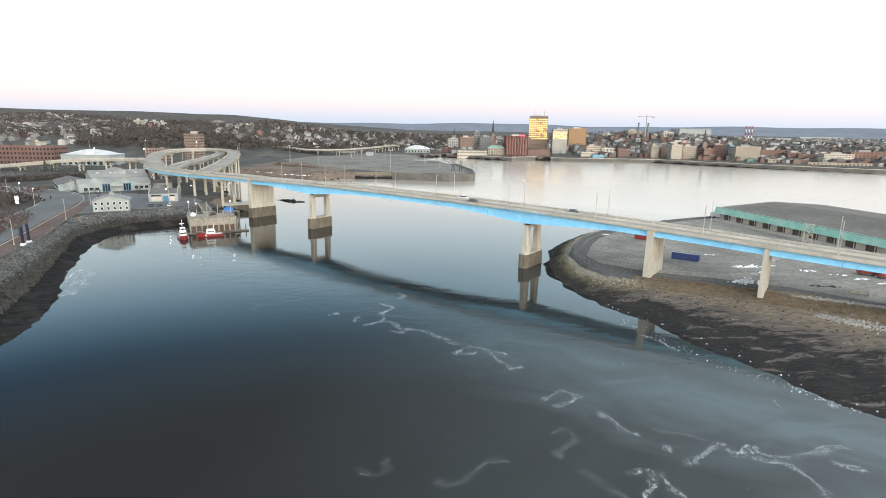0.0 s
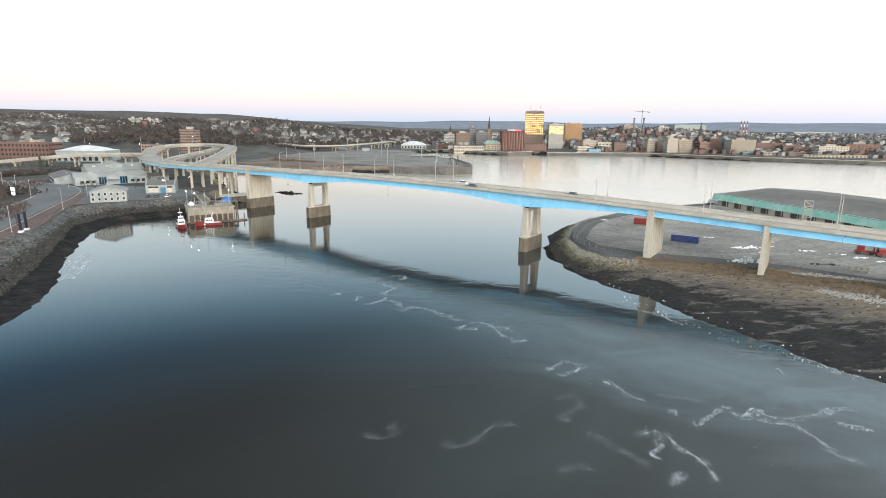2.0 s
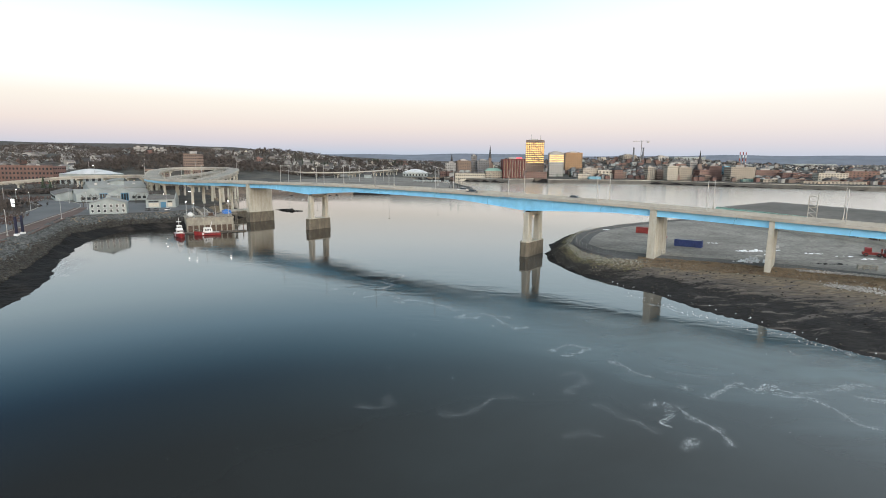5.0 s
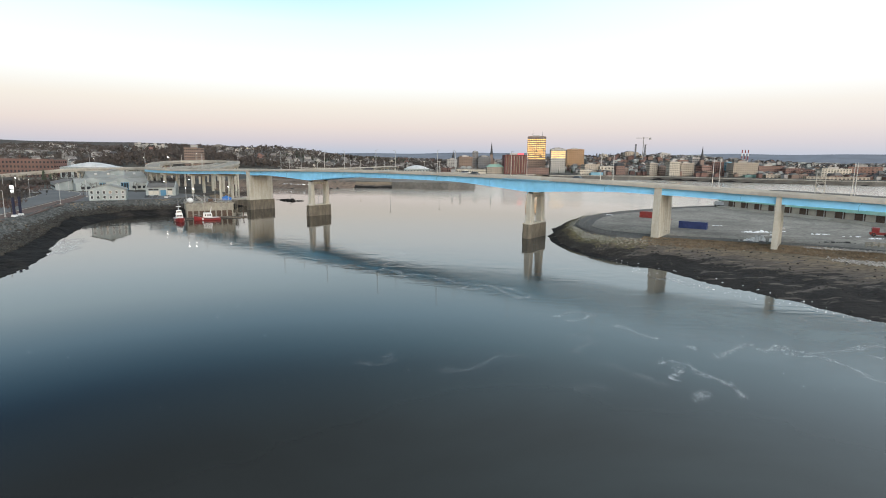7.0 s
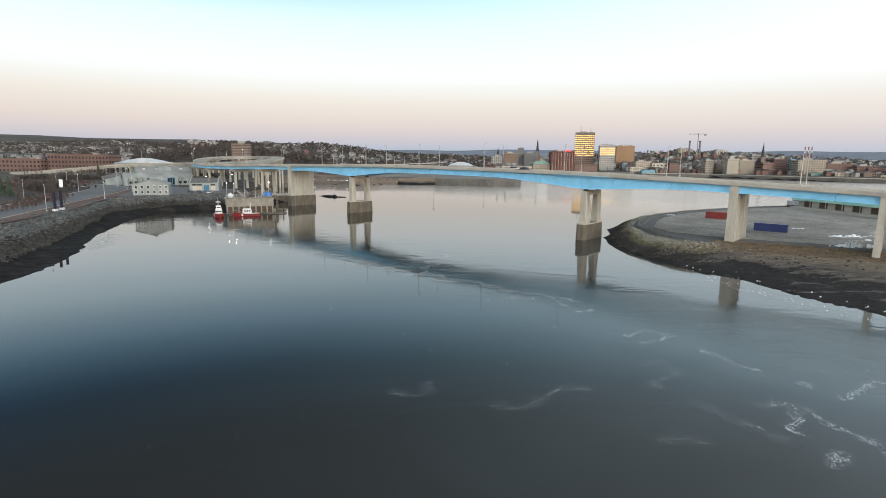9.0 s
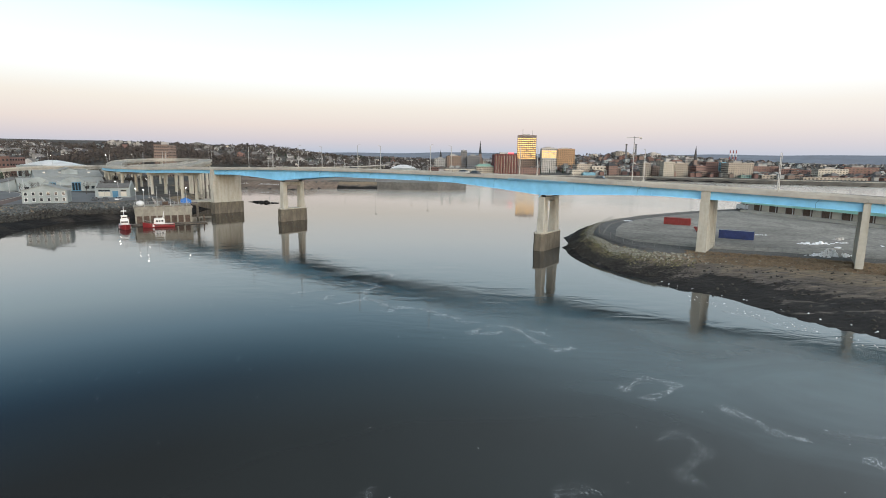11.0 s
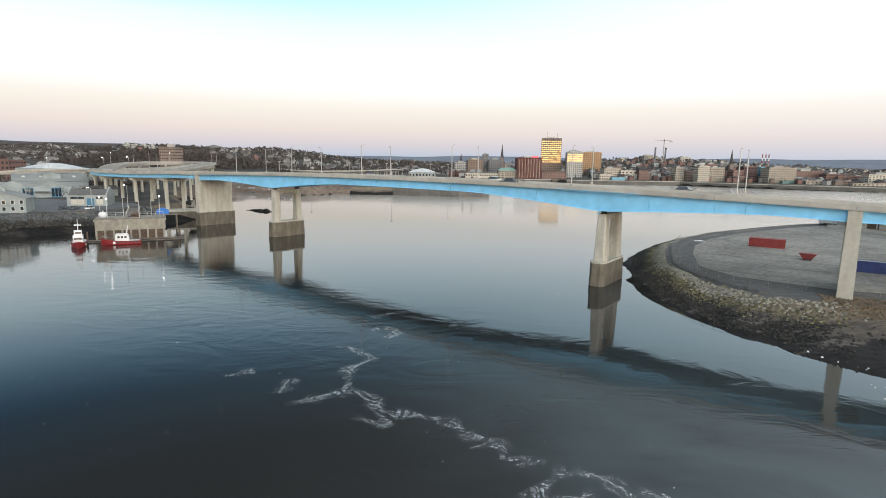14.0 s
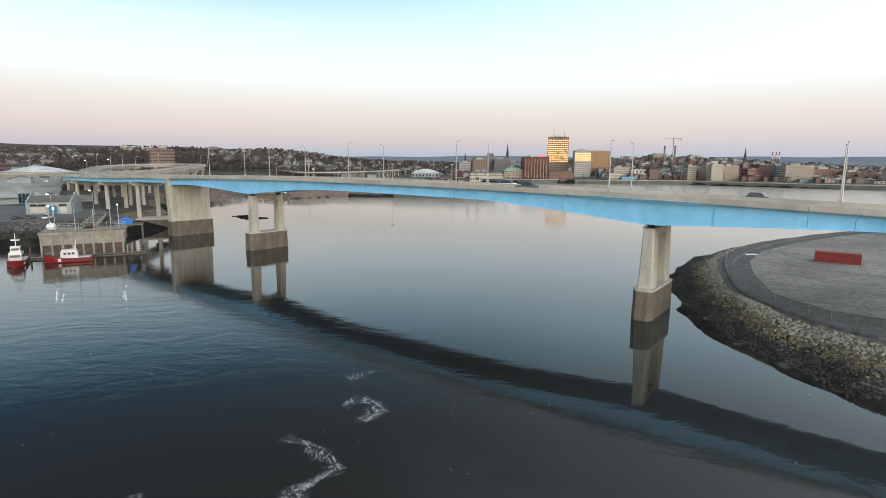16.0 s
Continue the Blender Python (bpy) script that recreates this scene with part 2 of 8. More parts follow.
ASPHALT = yard_material()
ROAD = material("road_asphalt", (0.125, 0.13, 0.133), 0.85, grain=0.8, stain=0.05, vary=0.10, bump=0.05)
def shore_material():
    """Tidal mud below, shingle above it, dry earth on top, with ragged streaky edges."""
    m = bpy.data.materials.new("tidal_shore")
    m.use_nodes = True
    nt, ln = m.node_tree.nodes, m.node_tree.links
    b = nt["Principled BSDF"]
    b.inputs["Roughness"].default_value, b.inputs["Specular IOR Level"].default_value = 0.85, 0.15
    geo, mp, sep = nt.new("ShaderNodeNewGeometry"), nt.new("ShaderNodeMapping"), nt.new("ShaderNodeSeparateXYZ")
    ln.new(geo.outputs["Position"], sep.inputs[0])
    ln.new(geo.outputs["Position"], mp.inputs["Vector"])
    mp.inputs["Rotation"].default_value, mp.inputs["Scale"].default_value = (0, 0, radians(52)), (0.35, 1.0, 1.0)
    streak, patch, grain = (nt.new("ShaderNodeTexNoise") for _ in range(3))
    for nd, sc, det, dist in ((streak, 0.20, 12, 1.6), (patch, 0.06, 8, 0.8), (grain, 1.3, 8, 0.0)):
        nd.inputs["Scale"].default_value, nd.inputs["Detail"].default_value, nd.inputs["Distortion"].default_value = sc, det, dist
        nd.inputs["Roughness"].default_value = 0.64
        ln.new(mp.outputs[0], nd.inputs["Vector"])
    a1, a2 = nt.new("ShaderNodeMath"), nt.new("ShaderNodeMath")
    a1.operation, a2.operation = "MULTIPLY_ADD", "MULTIPLY_ADD"
    a1.inputs[1].default_value, a2.inputs[1].default_value = 4.6, 2.4
    ln.new(streak.outputs["Fac"], a1.inputs[0])
    ln.new(sep.outputs["Z"], a1.inputs[2])
    ln.new(patch.outputs["Fac"], a2.inputs[0])
    ln.new(a1.outputs[0], a2.inputs[2])
    mr, ramp = nt.new("ShaderNodeMapRange"), nt.new("ShaderNodeValToRGB")
    mr.inputs["From Min"].default_value, mr.inputs["From Max"].default_value = 2.9, 8.2
    ln.new(a2.outputs[0], mr.inputs["Value"])
    ramp_stops(ramp, [(0.0, (0.018, 0.017, 0.0165)), (0.46, (0.024, 0.0225, 0.0215)), (0.485, (0.075, 0.065, 0.056)), (0.58, (0.10, 0.086, 0.072)), (0.68, (0.145, 0.119, 0.09)), (0.80, (0.16, 0.127, 0.09)), (1.0, (0.19, 0.15, 0.104))])
    ln.new(mr.outputs[0], ramp.inputs[0])
    silt_sheen, lay, ridge = nt.new("ShaderNodeTexNoise"), nt.new("ShaderNodeMapRange"), nt.new("ShaderNodeMix")
    silt_sheen.inputs["Scale"].default_value, silt_sheen.inputs["Detail"].default_value, silt_sheen.inputs["Roughness"].default_value, silt_sheen.inputs["Distortion"].default_value = 0.30, 10, 0.66, 0.5
    ln.new(mp.outputs[0], silt_sheen.inputs["Vector"])
    lay.inputs["From Min"].default_value, lay.inputs["From Max"].default_value = 0.575, 0.63
    ln.new(silt_sheen.outputs["Fac"], lay.inputs["Value"])
    ridge.data_type, ridge.inputs["B"].default_value = "RGBA", (0.105, 0.092, 0.083, 1)
    ln.new(lay.outputs[0], ridge.inputs["Factor"])
    ln.new(ramp.outputs[0], ridge.inputs["A"])
    gv, hsv = nt.new("ShaderNodeMapRange"), nt.new("ShaderNodeHueSaturation")
    gv.inputs["From Min"].default_value, gv.inputs["From Max"].default_value = 0.3, 0.7
    gv.inputs["To Min"].default_value, gv.inputs["To Max"].default_value = 0.55, 1.5
    ln.new(grain.outputs["Fac"], gv.inputs["Value"])
    ln.new(ridge.outputs["Result"], hsv.inputs["Color"])
    ln.new(gv.outputs[0], hsv.inputs["Value"])
    ln.new(hsv.outputs[0], b.inputs["Base Color"])
    bp = nt.new("ShaderNodeBump")
    bp.inputs["Strength"].default_value, bp.inputs["Distance"].default_value = 0.7, 0.4
    ln.new(grain.outputs["Fac"], bp.inputs["Height"])
    ln.new(bp.outputs[0], b.inputs["Normal"])
    return m


SHORE = shore_material()
PALERUBBLE = material("pale_broken_stone", (0.36, 0.345, 0.32), 0.9, grain=1.5, vary=0.2, per_island=0.35, bump=0.2)
DIRT = material("bare_brown_earth", (0.155, 0.118, 0.092), 0.95, grain=0.3, stain=0.05, vary=0.3, second=(0.095, 0.074, 0.06), spread=0.5, bump=0.3)
QUAYGREY = material("dark_quay_concrete", (0.115, 0.11, 0.10), 0.9, grain=0.4, stain=0.06, vary=0.2, second=(0.075, 0.072, 0.066))
MUD = material("dark_tidal_mud", (0.013, 0.012, 0.0115), 0.8, grain=0.55, stain=0.09, vary=0.55, second=(0.05, 0.043, 0.036), spread=0.62, bump=0.6, specular=0.12)
RUBBLE = material("riprap_bed", (0.17, 0.155, 0.13), 0.9, grain=0.9, stain=0.12, vary=0.5, second=(0.08, 0.075, 0.05), spread=0.55, bump=0.8)
TOWN = material("town_ground", (0.050, 0.052, 0.048), 0.95, grain=0.06, stain=0.02, vary=0.4, second=(0.080, 0.072, 0.060), spread=0.5, bump=0.1)
WOODS = material("bare_winter_woods", (0.052, 0.048, 0.045), 0.95, grain=0.05, stain=0.008, vary=0.5, second=(0.080, 0.069, 0.058), spread=0.52, bump=0.5)
BRICKPATH = material("red_brick_paving", (0.115, 0.078, 0.066), 0.9, grain=0.8, stain=0.1, vary=0.2)
GRAVEL = material("grey_gravel", (0.095, 0.094, 0.091), 0.95, grain=0.7, stain=0.07, vary=0.25, bump=0.3)
STONE = material("riprap_stone", (0.21, 0.20, 0.17), 0.9, grain=1.6, stain=0.3, vary=0.25, per_island=0.5, second=(0.20, 0.19, 0.14), spread=0.5, bump=0.3)
WEEDSTONE = material("weed_covered_stone", (0.135, 0.122, 0.062), 0.8, grain=1.6, stain=0.3, vary=0.35, per_island=0.5, second=(0.045, 0.042, 0.035), spread=0.5, bump=0.4)
GREYSTONE = material("grey_riprap_stone", (0.078, 0.083, 0.082), 0.9, grain=1.6, stain=0.3, vary=0.25, per_island=0.45, bump=0.3)
SNOW = material("old_snow", (0.78, 0.79, 0.80), 0.8, grain=1.5, stain=0.4, vary=0.12, second=(0.5, 0.5, 0.49), spread=0.58)
FOAM = material("river_foam", (0.50, 0.52, 0.53), 0.7, grain=3, vary=0.2, per_island=0.3)
WHITE = material("white_painted_cladding", (0.265, 0.295, 0.29), 0.7, grain=2, stain=0.2, vary=0.05, bump=0.03)
CREAM = material("cream_render", (0.44, 0.41, 0.345), 0.8, grain=2, stain=0.15, vary=0.06, per_object=0.08)
ROOFWHITE = material("pale_membrane_roof", (0.24, 0.25, 0.24), 0.8, grain=0.7, stain=0.06, vary=0.08)
ROOFGREY = material("grey_gravel_roof", (0.13, 0.128, 0.125), 0.9, grain=0.6, stain=0.05, vary=0.15)
ROOFDARK = material("dark_shingle_roof", (0.065, 0.063, 0.065), 0.9, grain=1.2, vary=0.2, per_object=0.35)
BRICK = material("red_brown_brick", (0.165, 0.10, 0.085), 0.9, grain=1.2, stain=0.08, vary=0.12, per_object=0.25)
BROWN = material("brown_brick", (0.195, 0.145, 0.12), 0.9, grain=1.2, stain=0.08, vary=0.12, per_object=0.2)
MAROON = material("maroon_metal_cladding", (0.105, 0.032, 0.03), 0.6, grain=0.8, vary=0.08)
TAN = material("tan_stone_facade", (0.33, 0.295, 0.245), 0.85, grain=1, stain=0.1, vary=0.08, per_object=0.15)
GREY = material("grey_precast_facade", (0.34, 0.33, 0.31), 0.85, grain=1, stain=0.1, vary=0.08, per_object=0.2)
DARKGREY = material("dark_grey_facade", (0.15, 0.155, 0.165), 0.7, grain=1, stain=0.1, vary=0.1)
TEAL = material("turquoise_metal_fascia", (0.22, 0.43, 0.36), 0.55, grain=0.5, stain=0.12, vary=0.12, second=(0.31, 0.48, 0.41), bump=0.03)
SHEDROOF = material("grey_shed_roof", (0.135, 0.127, 0.112), 0.9, grain=0.35, stain=0.03, vary=0.16, second=(0.095, 0.09, 0.08))
REDPAINT = material("red_container_paint", (0.22, 0.032, 0.028), 0.55, grain=1.2, stain=0.4, vary=0.15, second=(0.16, 0.03, 0.025))
BLUEPAINT = material("navy_container_paint", (0.035, 0.055, 0.17), 0.55, grain=1.2, stain=0.4, vary=0.12)
BOATRED = material("boat_red_hull", (0.19, 0.018, 0.02), 0.35, grain=2, vary=0.06, bump=0.0)
BOATWHITE = material("boat_white_gloss", (0.58, 0.59, 0.59), 0.3, grain=2, vary=0.04, bump=0.0)
DOORBLUE = material("blue_painted_door", (0.05, 0.15, 0.24), 0.5, grain=2, vary=0.08)
RUST = material("rusty_brown_timber", (0.095, 0.066, 0.05), 0.85, grain=1.6, vary=0.3)
TIMBER = material("grey_weathered_timber", (0.16, 0.14, 0.115), 0.9, grain=2, vary=0.25)
BARK = material("grey_brown_bark", (0.075, 0.062, 0.052), 0.95, grain=2, vary=0.2, per_object=0.3)
DRAIN = material("dull_blue_pipe", (0.09, 0.22, 0.34), 0.6, grain=2, vary=0.1)
TWIG = material("bare_twigs", (0.072, 0.061, 0.055), 0.95, grain=1, vary=0.15, per_island=0.16)
FIR = material("dark_conifer", (0.028, 0.042, 0.026), 0.95, grain=1, vary=0.3, per_island=0.3)
TARP = material("blue_tarpaulin", (0.03, 0.14, 0.42), 0.6, grain=2, vary=0.1)
COPPER = material("green_copper_roof", (0.22, 0.36, 0.30), 0.7, grain=1, vary=0.1)
# blue of the distant haze put into the hills' base colour
HILLHAZE = material("haze_tinted_hills", (0.145, 0.168, 0.205), 1.0, grain=0.012, stain=0.003, vary=0.12, second=(0.145, 0.16, 0.195), spread=0.5, bump=0)


def glass(name, tint, rough=0.08, metal=0.0, spec=0.7):
    m = bpy.data.materials.new(name)
    m.use_nodes = True
    b = m.node_tree.nodes["Principled BSDF"]
    b.inputs["Base Color"].default_value = (*tint, 1)
    b.inputs["Roughness"].default_value, b.inputs["Metallic"].default_value = rough, metal
    b.inputs["Specular IOR Level"].default_value = spec
    ln, nt = m.node_tree.links, m.node_tree.nodes
    geo, nz, bp = nt.new("ShaderNodeNewGeometry"), nt.new("ShaderNodeTexNoise"), nt.new("ShaderNodeBump")
    nz.inputs["Scale"].default_value = 0.09
    bp.inputs["Strength"].default_value, bp.inputs["Distance"].default_value = 0.7, 0.9
    ln.new(geo.outputs["Position"], nz.inputs["Vector"])
    ln.new(nz.outputs["Fac"], bp.inputs["Height"])
    ln.new(bp.outputs[0], b.inputs["Normal"])
    return m


PANE = glass("dark_window_glass", (0.02, 0.024, 0.028), 0.1)
MIRRORPANE = glass("bronze_reflective_glass", (0.55, 0.46, 0.30), 0.05, 1.0)


def glow(name, colour, strength):
    m = bpy.data.materials.new(name)
    m.use_nodes = True
    b = m.node_tree.nodes["Principled BSDF"]
    b.inputs["Base Color"].default_value = (*colour, 1)
    b.inputs["Emission Color"].default_value = (*colour, 1)
    b.inputs["Emission Strength"].default_value = strength
    return m


LAMPGLOW = glow("lit_lamp", (1.0, 0.95, 0.85), 22.0)
REDGLOW = glow("lit_red_sign", (0.9, 0.06, 0.08), 1.2)


def water_material():
    m = bpy.data.materials.new("calm_river_water")
    m.use_nodes = True
    nt, ln = m.node_tree.nodes, m.node_tree.links
    b = nt["Principled BSDF"]
    b.inputs["IOR"].default_value = 1.333
    b.inputs["Specular IOR Level"].default_value = 0.5
    b.inputs["Specular Tint"].default_value = (0.955, 1.0, 1.015, 1)
    geo = nt.new("ShaderNodeNewGeometry")
    mapn = nt.new("ShaderNodeMapping")
    mapn.inputs["Rotation"].default_value = (0, 0, radians(-35))
    mapn.inputs["Scale"].default_value = (0.55, 1.0, 1.0)
    ln.new(geo.outputs["Position"], mapn.inputs["Vector"])
    fine, swell, where = (nt.new("ShaderNodeTexNoise") for _ in range(3))
    fine.inputs["Scale"].default_value, fine.inputs["Detail"].default_value = 0.9, 4
    fine.inputs["Distortion"].default_value = 0.8
    swell.inputs["Scale"].default_value, swell.inputs["Detail"].default_value = 0.20, 4
    where.inputs["Scale"].default_value, where.inputs["Detail"].default_value = 0.014, 4
    where.inputs["Distortion"].default_value = 0.6
    # the tide runs rough past the piers and in the open harbour
    across, band, open_w, top = nt.new("ShaderNodeVectorMath"), nt.new("ShaderNodeMapRange"), nt.new("ShaderNodeMapRange"), nt.new("ShaderNodeMath")
    across.operation, across.inputs[1].default_value = "DOT_PRODUCT", (0.579, 0.815, 0.0)
    ln.new(geo.outputs["Position"], across.inputs[0])
    away = nt.new("ShaderNodeMath")
    away.operation, away.inputs[1].default_value, away.inputs[2].default_value = "MULTIPLY_ADD", 1.0, -114.0
    ln.new(across.outputs["Value"], away.inputs[0])
    dist = nt.new("ShaderNodeMath")
    dist.operation = "ABSOLUTE"
    ln.new(away.outputs[0], dist.inputs[0])
    band.inputs["From Min"].default_value, band.inputs["From Max"].default_value = 34.0, 12.0
    band.inputs["To Min"].default_value, band.inputs["To Max"].default_value = 0.0, 0.18
    ln.new(dist.outputs[0], band.inputs["Value"])
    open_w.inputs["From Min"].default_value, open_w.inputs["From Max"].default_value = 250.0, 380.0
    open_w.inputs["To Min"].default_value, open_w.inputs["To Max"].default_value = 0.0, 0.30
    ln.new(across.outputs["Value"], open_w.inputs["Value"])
    top.operation = "MAXIMUM"
    ln.new(band.outputs[0], top.inputs[0])
    ln.new(open_w.outputs[0], top.inputs[1])
    shift = nt.new("ShaderNodeMath")
    shift.operation = "ADD"
    for nd in (fine, swell, where):
        ln.new(mapn.outputs[0], nd.inputs["Vector"])
    mask = nt.new("ShaderNodeMapRange")
    mask.inputs["From Min"].default_value, mask.inputs["From Max"].default_value = 0.54, 0.80
    mask.inputs["To Min"].default_value, mask.inputs["To Max"].default_value = 0.008, 0.34
    ln.new(where.outputs["Fac"], shift.inputs[0])
    ln.new(top.outputs[0], shift.inputs[1])
    ln.new(shift.outputs[0], mask.inputs["Value"])
    mul = nt.new("ShaderNodeMath")
    mul.operation = "MULTIPLY"
    ln.new(fine.outputs["Fac"], mul.inputs[0])
    ln.new(mask.outputs[0], mul.inputs[1])
    add, heave = nt.new("ShaderNodeMath"), nt.new("ShaderNodeMath")
    add.operation = heave.operation = "MULTIPLY_ADD"
    heave.inputs[1].default_value, heave.inputs[2].default_value = 1.4, 0.035
    ln.new(band.outputs[0], heave.inputs[0])
    ln.new(swell.outputs["Fac"], add.inputs[0])
    ln.new(heave.outputs[0], add.inputs[1])
    ln.new(mul.outputs[0], add.inputs[2])
    # boils and eddies where the current turns round the piers
    eddy, eddy_amp, boil = nt.new("ShaderNodeTexNoise"), nt.new("ShaderNodeMath"), nt.new("ShaderNodeMath")
    eddy.inputs["Scale"].default_value, eddy.inputs["Detail"].default_value, eddy.inputs["Distortion"].default_value = 0.13, 6, 2.6
    ln.new(mapn.outputs[0], eddy.inputs["Vector"])
    eddy_amp.operation, eddy_amp.inputs[1].default_value = "MULTIPLY", 4.0
    ln.new(band.outputs[0], eddy_amp.inputs[0])
    boil.operation = "MULTIPLY_ADD"
    ln.new(eddy.outputs["Fac"], boil.inputs[0])
    ln.new(eddy_amp.outputs[0], boil.inputs[1])
    ln.new(add.outputs[0], boil.inputs[2])
    bp = nt.new("ShaderNodeBump")
    bp.inputs["Strength"].default_value, bp.inputs["Distance"].default_value = 0.6, 0.10
    ln.new(boil.outputs[0], bp.inputs["Height"])
    ln.new(bp.outputs[0], b.inputs["Normal"])
    rough = nt.new("ShaderNodeMath")
    rough.operation, rough.inputs[1].default_value, rough.inputs[2].default_value = "MULTIPLY_ADD", 0.5, 0.025
    ln.new(open_w.outputs[0], rough.inputs[0])
    # a thin grey film of scum, thicker off the point
    side, film, lace = nt.new("ShaderNodeMapRange"), nt.new("ShaderNodeMapRange"), nt.new("ShaderNodeTexNoise")
    plume = nt.new("ShaderNodeVectorMath")
    plume.operation, plume.inputs[1].default_value = "DOT_PRODUCT", (1.0, -0.35, 0.0)
    ln.new(geo.outputs["Position"], plume.inputs[0])
    side.inputs["From Min"].default_value, side.inputs["From Max"].default_value = -62.0, 22.0
    ln.new(plume.outputs["Value"], side.inputs["Value"])
    lace.inputs["Scale"].default_value, lace.inputs["Detail"].default_value, lace.inputs["Distortion"].default_value = 0.02, 8, 0.7
    ln.new(geo.outputs["Position"], lace.inputs["Vector"])
    film.inputs["From Min"].default_value, film.inputs["From Max"].default_value = 0.22, 0.60
    ln.new(lace.outputs["Fac"], film.inputs["Value"])
    fm = nt.new("ShaderNodeMath")
    fm.operation = "MULTIPLY"
    ln.new(side.outputs[0], fm.inputs[0])
    ln.new(film.outputs[0], fm.inputs[1])
    tint = nt.new("ShaderNodeMix")
    tint.data_type = "RGBA"
    tint.inputs["A"].default_value, tint.inputs["B"].default_value = (0.0172, 0.0162, 0.0145, 1), (0.088, 0.118, 0.125, 1)
    # slush drifting in a broad streak below the bridge
    xyz, warp, near_e, far_e, east = nt.new("ShaderNodeSeparateXYZ"), nt.new("ShaderNodeMath"), nt.new("ShaderNodeMapRange"), nt.new("ShaderNodeMapRange"), nt.new("ShaderNodeMapRange")
    ln.new(geo.outputs["Position"], xyz.inputs[0])
    drift, bend = nt.new("ShaderNodeTexNoise"), nt.new("ShaderNodeMath")
    drift.inputs["Scale"].default_value, drift.inputs["Detail"].default_value, drift.inputs["Distortion"].default_value = 0.06, 9, 1.2
    ln.new(mapn.outputs[0], drift.inputs["Vector"])
    bend.operation, bend.inputs[1].default_value, bend.inputs[2].default_value = "MULTIPLY_ADD", 26.0, -13.0
    ln.new(drift.outputs["Fac"], bend.inputs[0])
    warp.operation = "ADD"
    ln.new(bend.outputs[0], warp.inputs[0])
    ln.new(across.outputs["Value"], warp.inputs[1])
    for nd, lo, hi in ((near_e, 66.0, 104.0), (far_e, 120.0, 110.0)):
        nd.inputs["From Min"].default_value, nd.inputs["From Max"].default_value = lo, hi
        ln.new(warp.outputs[0], nd.inputs["Value"])
    east.inputs["From Min"].default_value, east.inputs["From Max"].default_value = -12.0, 34.0
    east.inputs["To Max"].default_value = 0.8
    ln.new(xyz.outputs["X"], east.inputs["Value"])
    s1, s2, thin, slush = (nt.new("ShaderNodeMath") for _ in range(4))
    s1.operation = s2.operation = thin.operation = "MULTIPLY"
    slush.operation = "MAXIMUM"
    ln.new(near_e.outputs[0], s1.inputs[0])
    ln.new(far_e.outputs[0], s1.inputs[1])
    ln.new(s1.outputs[0], s2.inputs[0])
    ln.new(east.outputs[0], s2.inputs[1])
    thin.inputs[1].default_value = 0.42
    torn, ragged = nt.new("ShaderNodeMapRange"), nt.new("ShaderNodeMath")
    torn.inputs["From Min"].default_value, torn.inputs["From Max"].default_value = 0.38, 0.60
    torn.inputs["To Min"].default_value, torn.inputs["To Max"].default_value = 0.6, 1.0
    ragged.operation = "MULTIPLY"
    ln.new(drift.outputs["Fac"], torn.inputs["Value"])
    ln.new(s2.outputs[0], ragged.inputs[0])
    ln.new(torn.outputs[0], ragged.inputs[1])
    ln.new(fm.outputs[0], thin.inputs[0])
    ln.new(ragged.outputs[0], slush.inputs[0])
    ln.new(thin.outputs[0], slush.inputs[1])
    ln.new(slush.outputs[0], tint.inputs["Factor"])
    dull = nt.new("ShaderNodeMath")
    dull.operation, dull.inputs[1].default_value = "MULTIPLY_ADD", 0.26
    ln.new(s2.outputs[0], dull.inputs[0])
    churn = nt.new("ShaderNodeMath")
    churn.operation, churn.inputs[1].default_value = "MULTIPLY_ADD", 0.15
    ln.new(band.outputs[0], churn.inputs[0])
    ln.new(rough.outputs[0], churn.inputs[2])
    ln.new(churn.outputs[0], dull.inputs[2])
    ln.new(dull.outputs[0], b.inputs["Roughness"])
    # open harbour: pale cream base colour stands in for the sky's sheen
    silt_sheen, harbour = nt.new("ShaderNodeMix"), nt.new("ShaderNodeMath")
    silt_sheen.data_type = "RGBA"
    silt_sheen.inputs["B"].default_value = (0.34, 0.305, 0.26, 1)
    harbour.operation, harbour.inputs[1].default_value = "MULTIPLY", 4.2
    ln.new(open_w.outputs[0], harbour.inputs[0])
    ln.new(harbour.outputs[0], silt_sheen.inputs["Factor"])
    ln.new(tint.outputs["Result"], silt_sheen.inputs["A"])
    ln.new(silt_sheen.outputs["Result"], b.inputs["Base Color"])
    return m


WATER = water_material()


